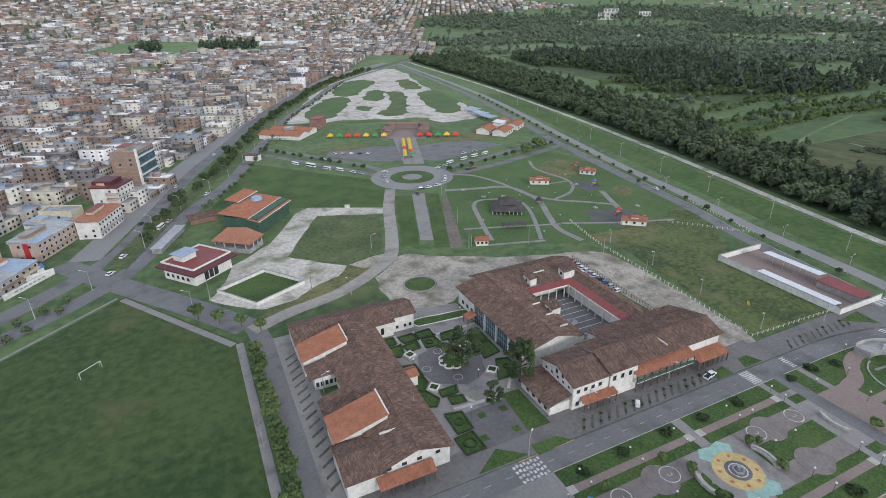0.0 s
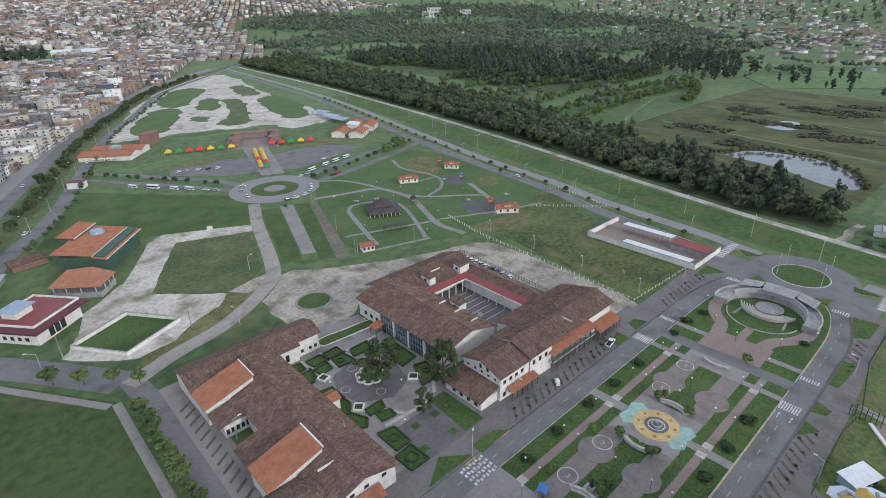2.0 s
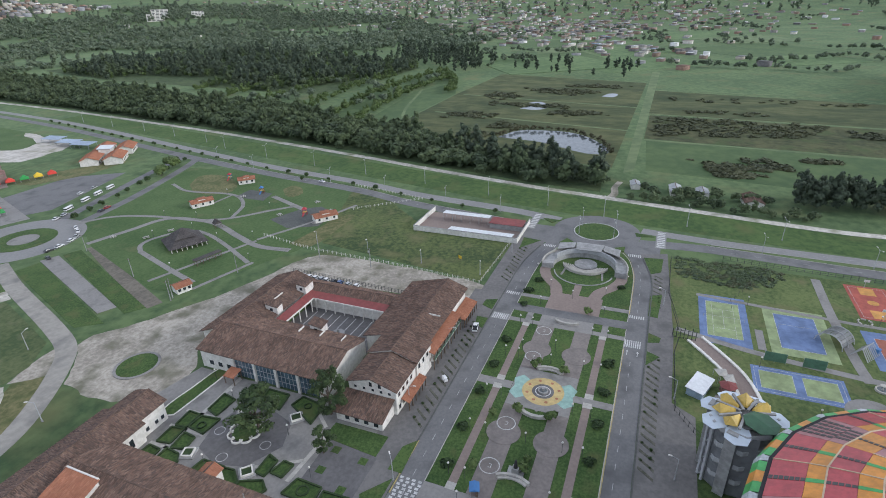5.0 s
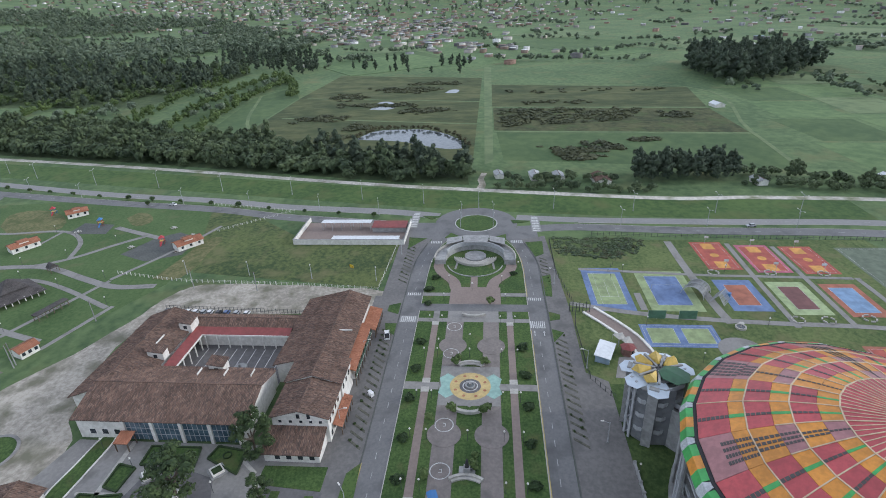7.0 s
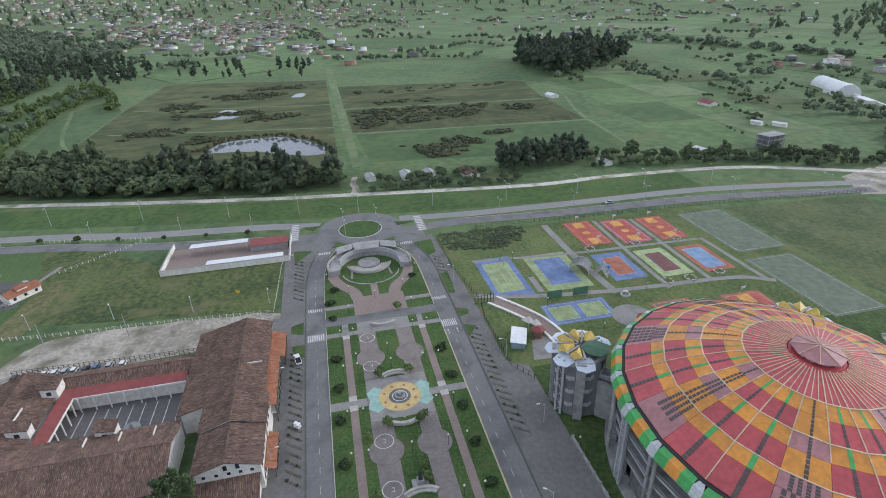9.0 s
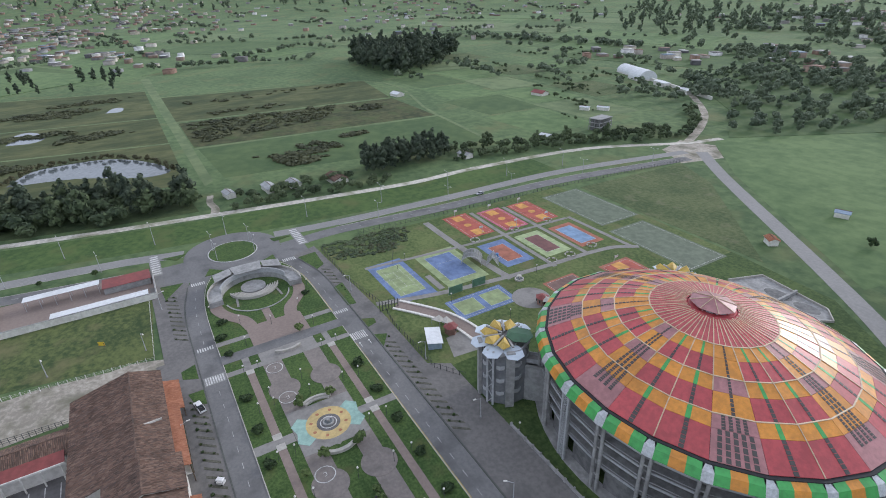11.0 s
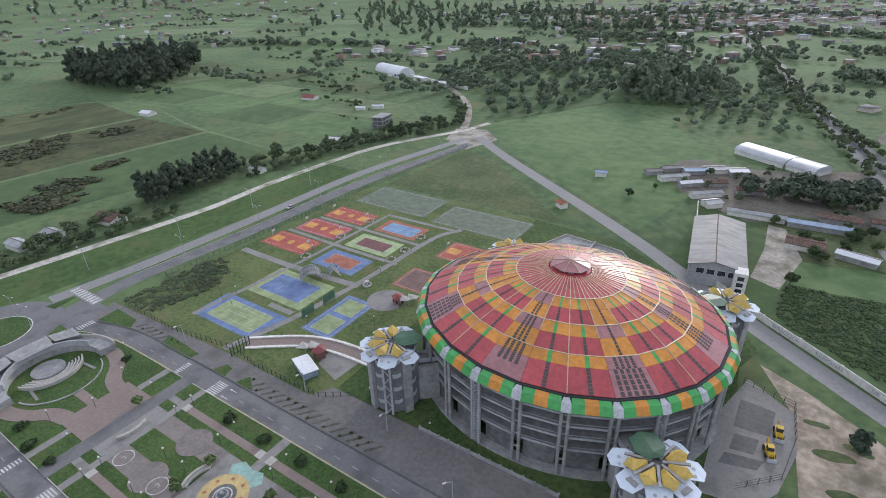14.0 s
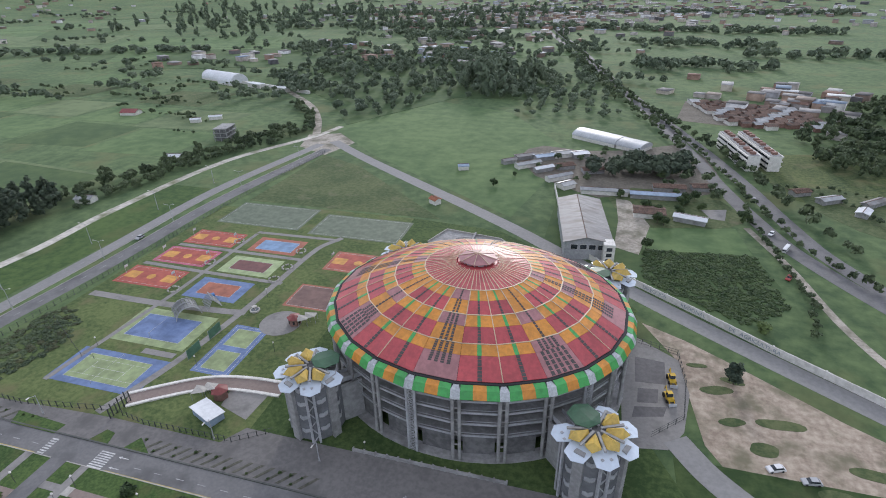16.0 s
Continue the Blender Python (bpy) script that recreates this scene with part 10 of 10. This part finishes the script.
lots += [(-150, 196, 55, "white"), (-126, 255, 66, "silver"), (-104, 296, 62, "white"), (-140, 258, 66, "dark"), (-121, 322, 72, "white"), (-92, 400, 70, "white"), (-70, 372, 68, "silver"), (-47, 436, 68, "white"), (150, 175, 78, "white"), (119, -130, 93, "silver"), (-157, -200, 60, "white"), (-158, -240, 70, "silver"), (-160, -300, 80, "white"), (-154, -160, 62, "red"), (-146, 214, 60, "white"), (-33, -150, 35, "white"), (-127, -62, 20, "white"), (-134, -60, 10, "silver")]
for x, y, a, n in lots:
    copy_thing(kinds[n], pose(x, y, 0.05 if not 33 < x < 39 else 0.03, 0, 0, a))
ute = thing("pickup", "white pickup truck parked on a pavement", "pickup", at=pose(25, 28.9, WALK, 0, 0, 12))
Shape().box(-2.6, 2.5, -0.9, 0.9, 0.4, 0.95).part("body", CAR_PAINT["white"], ute)
Shape().prism(rect(-0.7, 1.5, -0.85, 0.85), 0.95, 1.65, rect(-0.5, 0.8, -0.7, 0.7)).part("cab_glass", GLASS, ute)
Shape().box(-0.55, 0.8, -0.72, 0.72, 1.65, 1.74).part("roof", CAR_PAINT["white"], ute)
for y0, y1 in ((-0.9, -0.8), (0.8, 0.9)):
    Shape().box(-2.6, -0.7, y0, y1, 0.95, 1.3).part("bed_side", CAR_PAINT["white"], ute)
Shape().box(-2.5, -0.75, -0.8, 0.8, 0.95, 0.98).part("bed", RUBBER, ute)
for a in (-1.6, 1.6):
    for b in (-0.86, 0.86):
        Shape().cyl(0, 0, -0.12, 0.12, 0.38, n=12).part("wheel", RUBBER, ute, at=pose(a, b, 0.38, 90, 0, 0))
trike = thing("mototaxi", "small white three-wheeled taxi on a pavement", "mototaxi", at=pose(-4.7, 28.8, WALK, 0, 0, 50))
Shape().prism(rect(-1.3, 0.5, -0.6, 0.6), 0.35, 1.0).part("body", CAR_PAINT["white"], trike)
Shape().prism(rect(-1.25, 0.6, -0.62, 0.62), 1.55, 1.75, rect(-1.1, 0.5, -0.5, 0.5)).part("canopy", CAR_PAINT["white"], trike)
for a, b in ((-1.2, -0.55), (-1.2, 0.55), (0.45, -0.5), (0.45, 0.5)):
    Shape().box(a - 0.03, a + 0.03, b - 0.03, b + 0.03, 1.0, 1.55).part("strut", RUBBER, trike)
for a, b in ((-0.9, -0.62), (-0.9, 0.62), (1.1, 0)):
    Shape().cyl(0, 0, -0.06, 0.06, 0.26, n=10).part("wheel", RUBBER, trike, at=pose(a, b, 0.26, 90, 0, 0))
Shape().beam((0.5, 0, 0.7), (1.1, 0, 0.3), 0.12).part("fork", RUBBER, trike)


def bus(x, y, heading, label, colour="white"):
    b = thing("bus", label, "bus", "parked buses", at=pose(x, y, 0.05, 0, 0, heading))
    Shape().prism(rect(-4.2, 4.2, -1.1, 1.1), 0.35, 1.35).part("body", CAR_PAINT[colour], b)
    Shape().prism(rect(-4.15, 4.15, -1.07, 1.07), 1.35, 2.2).part("window_band", GLASS, b)
    Shape().prism(rect(-4.2, 4.2, -1.1, 1.1), 2.2, 2.75, rect(-4.0, 4.0, -0.95, 0.95)).part("roof", CAR_PAINT["white"], b)
    for a in (-2.7, 2.7):
        for s in (-1.0, 1.0):
            Shape().cyl(0, 0, -0.13, 0.13, 0.45, n=12).part("wheel", RUBBER, b, at=pose(a, s, 0.45, 90, 0, 0))
    return b


coach = bus(-31, 329, -58, "white bus parked in a plaza street")
for x, y, a in ((-22, 317, -58), (-15, 309, -58), (63, 290, 18), (77, 294.5, 18), (88, 298, 18), (99, 301, 18), (-130, 247, 66), (-159, -185, 62), (-40, 341, -58)):
    copy_thing(coach, pose(x, y, 0.05, 0, 0, a) @ Matrix.Scale(0.74, 4))

# ---- sports ground: climbing dome, kiosks and shelters ----
dome = thing("climbing_frame", "grey ribbed climbing shell of sheet metal", "climbing frame", at=pose(57.5, -84.5, 0, 0, 0, -38))
for n in range(9):
    a0, a1 = radians(15 + 150 * n / 9), radians(15 + 150 * (n + 0.9) / 9)
    Shape().add([(u, 4.2 * math.cos(a), 4.0 * math.sin(a)) for a in (a0, a1) for u in (-4.6, 2.6)], [(0, 1, 3, 2), (2, 3, 1, 0)]).part("panel", GREY_SHEET, dome)
for u in (-4.6, -1, 2.6):
    for n in range(8):
        a0, a1 = radians(180 * n / 8), radians(180 * (n + 1) / 8)
        Shape().beam((u, 4.25 * math.cos(a0), 4.1 * math.sin(a0)), (u, 4.25 * math.cos(a1), 4.1 * math.sin(a1)), 0.22).part("rib", STEEL, dome)
climb = thing("climbing_frame", "open grey net frame beside a blue tank", "climbing frame", at=pose(51.5, -91, 0, 0, 0, -38))
for n in range(8):
    Shape().beam((-3.4 + 1.0 * n, -2.6, 0), (-3 + 0.9 * n, 0, 3.4), 0.18).part("bar", STEEL, climb)
    Shape().beam((-3.4 + 1.0 * n, 2.6, 0), (-3 + 0.9 * n, 0, 3.4), 0.18).part("bar", STEEL, climb)
Shape().beam((-3.2, 0, 3.4), (3.6, 0, 3.4), 0.2).part("ridge", STEEL, climb)
Shape().box(3.2, 4.8, -2.2, -0.4, 0, 1.8).part("tank", PLAY["blue"], climb)
shed = thing("shed", "small shed with a white sheet roof on a lawn", "shed", at=pose(16.6, -42.6, 0, 0, 0, -22))
Shape().box(-4.2, 4.2, -2.2, 2.2, 0, 2.3).part("wall", BLUE_SHEET, shed)
Shape().add([(a * 4.6, b * 2.6, 2.45 + 0.4 * (b > 0) + e) for e in (0, -0.12) for a, b in ((-1, -1), (1, -1), (1, 1), (-1, 1))], [(0, 1, 2, 3), (7, 6, 5, 4), (0, 4, 5, 1), (1, 5, 6, 2), (2, 6, 7, 3), (3, 7, 4, 0)]).part("roof", WHITE_SHEET, shed)
for i in range(3):
    Shape().box(-3.4 + 2.6 * i, -2.0 + 2.6 * i, -2.26, -2.21, 0.8, 1.8).part("window", GLASS, shed)


def shelter(x, y, turn_deg, label):
    k = thing("kiosk", label, "kiosk", "brick kiosks", at=pose(x, y, 0.05, 0, 0, turn_deg))
    Shape().cyl(0, 0, 0, 2.7, 2.1, n=6).part("wall", TONE_BRICK, k)
    Shape().cyl(0, 0, 2.7, 3.6, 2.6, 0.3, 6).part("roof", RED_SHEET, k)
    for i in range(3):
        a = 2 * math.pi * (i + 0.5) / 6
        Shape().cyl(1.8 * math.cos(a), 1.8 * math.sin(a), 0.9, 2.0, 0.35, n=6).part("window", GLASS, k)
    for i, (cx, cy) in enumerate(((-3.2, 0.8), (-5.6, -0.6))):
        sail = Shape().add([(cx - 2, cy - 1.6, 2.5), (cx + 2.2, cy - 1.2, 3.3), (cx + 1.6, cy + 1.8, 2.6), (cx - 1.6, cy + 1.6, 3.1), (cx - 2, cy - 1.6, 2.4), (cx + 2.2, cy - 1.2, 3.2), (cx + 1.6, cy + 1.8, 2.5), (cx - 1.6, cy + 1.6, 3.0)], [(0, 1, 2, 3), (7, 6, 5, 4), (0, 4, 5, 1), (1, 5, 6, 2), (2, 6, 7, 3), (3, 7, 4, 0)])
        sail.part("sail", PALE_STONE, k)
        for dx, dy, hz in ((-1.9, -1.5, 2.5), (2.1, -1.1, 3.2), (1.5, 1.7, 2.5), (-1.5, 1.5, 3.0)):
            Shape().cyl(cx + dx, cy + dy, 0, hz, 0.06, n=5).part("pole", STEEL, k)
    return k


shelter(18, -50, 190, "round brick kiosk with pale angular sails")
setting("pavement", Shape().cyl(20.5, -86.5, -0.2, 0.09, 7.2, n=36), PAVING, "round grey paved court", "pavement")
shelter(15.5, -87.5, 20, "round brick kiosk with pale angular sails")
setting("pavement", Shape().prism([(6, -44), (16, -47), (17, -53), (5, -56)], -0.2, 0.085), PAVING, "small grey paved court", "pavement")
basin = thing("fountain", "small round stone fountain on a paved court", "fountain", at=pose(33.5, -91, 0.05))
Shape().ring(0, 0, 1.4, 1.8, 0, 0.6, n=20).part("basin", PALE_STONE, basin)
Shape().cyl(0, 0, 0, 0.4, 1.4, n=20).part("water", WATER, basin)
Shape().cyl(0, 0, 0.4, 1.6, 0.25, 0.15, 8).cyl(0, 0, 1.6, 1.9, 0.15, 0.9, 12).part("bowl", PALE_STONE, basin)
for y in (-64.5, -75):
    screen = thing("court_screen", "green mesh screen at the end of a court", "screen", "court screens", at=pose(38.2, y, 0))
    Shape().box(-0.04, 0.04, -3, 3, 0.3, 3.6).part("mesh", SCREEN, screen)
    for q in (-3, 0, 3):
        Shape().cyl(0.1, q, 0, 3.7, 0.07, n=6).part("post", STEEL, screen)
for x, y in ((72.5, -96), (72.5, -118), (38.5, -112), (38.5, -122), (72, -138), (40, -136)):
    ring_seat = thing("bench_group", "ring of pale stone benches on a path crossing", "benches", "stone bench rings", at=pose(x, y, 0.05))
    for i in range(6):
        a = 2 * math.pi * i / 6
        Shape().box(-0.7, 0.7, -0.22, 0.22, 0, 0.45).part("bench", PALE_STONE, ring_seat, at=pose(2 * math.cos(a), 2 * math.sin(a), 0, 0, 0, math.degrees(a) + 90))
THICKET = [(107, -35), (107, -75), (95, -75), (86, -66), (85, -52), (89, -36)]
wood("thicket", scatter(THICKET, 1.7, 0.75), MATS, WOOD_LEAF, "tangled green thicket on waste ground", "shrubs", 0.35, 0.75)
wood("thicket", scatter(THICKET, 3.0, 0.5), MATS, SCRUB, "low brown thicket on waste ground", "shrubs", 0.4, 0.8)
board = thing("sign_board", "small yellow notice board in a meadow", "sign", at=pose(73, 52.4, 0, 0, 0, 60))
Shape().box(-1.1, 1.1, -0.05, 0.05, 1.2, 2.6).part("panel", BANNER["yellow"], board)
for x in (-0.9, 0.9):
    Shape().box(x - 0.05, x + 0.05, 0.05, 0.13, 0, 2.6).part("post", WOOD, board)
for i in range(3):
    Shape().box(-0.8, 0.8 - 0.3 * (i == 2), -0.07, -0.05, 1.5 + 0.35 * i, 1.65 + 0.35 * i).part("line_bar", LETTER, board)
notice = thing("sign_board", "white notice board at a meadow edge", "sign", at=pose(-33, 228, 0, 0, 0, -15))
Shape().box(-1.4, 1.4, -0.05, 0.05, 1.4, 3.2).part("panel", WHITE, notice)
for x in (-1, 1):
    Shape().box(x - 0.06, x + 0.06, 0.05, 0.15, 0, 3.2).part("post", STEEL, notice)
for i in range(3):
    Shape().box(-1.1, 1.1 - 0.4 * (i == 0), -0.07, -0.05, 1.7 + 0.45 * i, 1.9 + 0.45 * i).part("line_bar", LETTER, notice)
stall = thing("stall", "small stall under a blue tarpaulin on a square", "stall", at=pose(-40.1, 7, WALK, 0, 0, 20))
Shape().prism(rect(-1.5, 1.5, -1.2, 1.2), 2.0, 2.5, rect(-1.4, 1.4, -0.1, 0.1)).part("tarpaulin", PLAY["blue"], stall)
for a in (-1.3, 1.3):
    for b in (-1.0, 1.0):
        Shape().cyl(a, b, 0, 2.0, 0.05, n=5).part("pole", STEEL, stall)
Shape().box(-1.2, 1.2, -0.8, -0.2, 0, 0.9).part("counter", WOOD, stall)

goal = thing("goal", "white football goal frame on a field", "goal", at=pose(-150, 118, 0.05, 0, 0, 40))
for a in (-3.6, 3.6):
    Shape().cyl(a, 0, 0, 2.4, 0.07, n=6).part("post", WHITE, goal)
Shape().beam((-3.6, 0, 2.4), (3.6, 0, 2.4), 0.14).part("crossbar", WHITE, goal)
for a in (-3.6, 3.6):
    Shape().beam((a, 0, 2.3), (a, 1.6, 0.05), 0.06).part("stay", WHITE, goal)
pool = thing("skate_pool", "grey concrete skating pool with dark bowls", "skate park", at=pose(-29, -162, 0.02))
Shape().prism([(18, 5), (13, -9), (-13, -5), (-18, 1), (-12, 8), (6, 10)], 0, 0.12).part("deck", CONCRETE, pool)
# flat discs, the hollows given only by the shaded colour
Shape().prism(circle(2, -1, 5, 24, 0.6), 0.12, 0.14).part("bowl", SHADED_CONCRETE, pool)
Shape().prism(circle(-8.5, -0.5, 4.5, 24, 0.6), 0.12, 0.145).part("bowl", SHADED_CONCRETE, pool)
for a, b in (((18, 5), (13, -9)), ((13, -9), (-13, -5)), ((-13, -5), (-18, 1)), ((-18, 1), (-12, 8))):
    Shape().beam((*a, 0.5), (*b, 0.5), 0.35, 0.8).part("rim", PALE_STONE, pool)
Shape().beam((-1, -7, 0.9), (-1, 6, 0.9), 0.8, 1.4).part("ramp", CONCRETE, pool)
# ---- larger houses beside the avenue ----
deg = math.degrees(turn)
a_house = house(-180, 241, 0, deg, 27, 13, 3, 5, 0, label="long beige and pink house of three storeys with a red band")
Shape().box(-13.52, -13.46, -2.4, 0.4, 0, 9).part("red_band", PLAY["red"], a_house)
Shape().box(-14, -2, -7, 7, 9.2, 9.6).part("blue_roof", BLUE_SHEET, a_house)
house(-158, 259, 0, deg + 6, 26, 11, 3, 2, 2, label="white house of three storeys with an orange tile roof")
c_house = house(-153, 293, 0, deg, 17, 15, 5, 2, 5, label="white house of five storeys with curved balconies")
for f in range(1, 5):
    Shape().cyl(-8.5, -4.5, 2.9 * f - 0.1, 2.9 * f + 0.8, 3.4, n=18).part("curved_balcony", TONES[5], c_house)
Shape().box(-9, 9, -8, 8, 15.0, 15.5).box(-5, 6, -3, 8, 15.5, 18).part("maroon_top", MAROON, c_house)
d_house = house(-143, 343, 0, deg + 3, 24, 17, 8, 0, 1, label="tall unfinished brick house of eight storeys with a white stripe")
Shape().box(-12.3, -11, -8.9, -7.6, 0, 26).part("white_stripe", WHITE, d_house)
Shape().box(-10, 11.5, -8.75, -8.6, 3, 22.5).part("dark_front", BLUE_GLASS, d_house)
for f in range(1, 8):
    Shape().box(-12.2, 12.2, -8.65, 8.65, 2.9 * f - 0.05, 2.9 * f + 0.2).part("slab_edge", CONCRETE, d_house)
sw = thing("boundary_wall", "long white painted wall with faded lettering", "wall", at=pose(0, 0, 0))
for a, b in (((-191, 200.3), (-172.7, 209.4)), ((-187.2, 188.5), (-172.7, 208.4))):
    Shape().beam((*a, 1.25), (*b, 1.25), 0.3, 2.5).part("wall", WHITE, sw)
for i in range(7):
    p = Vector((-187, 188.5)).lerp(Vector((-172.7, 208.4)), 0.2 + 0.09 * i)
    q = Vector((-187, 188.5)).lerp(Vector((-172.7, 208.4)), 0.26 + 0.09 * i)
    Shape().beam((p.x + 0.18, p.y - 0.13, 1.4), (q.x + 0.18, q.y - 0.13, 1.4), 0.06, 0.7).part("letter_bar", LETTER, sw)
hut2 = thing("shed", "small shed with a bright blue sheet roof", "shed", at=pose(-181, 212.5, 0, 0, 0, 30))
Shape().box(-3.5, 3.5, -2.5, 2.5, 0, 2.6).part("wall", WHITE, hut2)
Shape().prism(rect(-3.9, 3.9, -2.9, 2.9), 2.6, 3.8, rect(-3.9, 3.9, -0.2, 0.2)).part("roof", PLAY["blue"], hut2)
Shape().box(-0.5, 0.5, -2.56, -2.51, 0, 2.0).part("door", WOOD, hut2)
# white flats standing in the far woods
for x, y, w, f in ((1500, 1790, 60, 5), (1570, 1840, 60, 6), (1640, 1720, 44, 5), (1330, 1760, 40, 2)):
    t = thing("apartment_block", "distant white apartment block among dark trees", "apartment building", "far white flats", at=pose(x, y, rise(x, y), 0, 0, -40))
    Shape().box(-w / 2, w / 2, -9, 9, -3, 5 * f).part("wall", WHITE, t)
    for k in range(f):
        for q in range(4):
            Shape().box(-w / 2 + w * (q + 0.15) / 4, -w / 2 + w * (q + 0.85) / 4, -9.3, -9.05, 5 * k + 1.5, 5 * k + 3.5).part("window", GLASS, t)
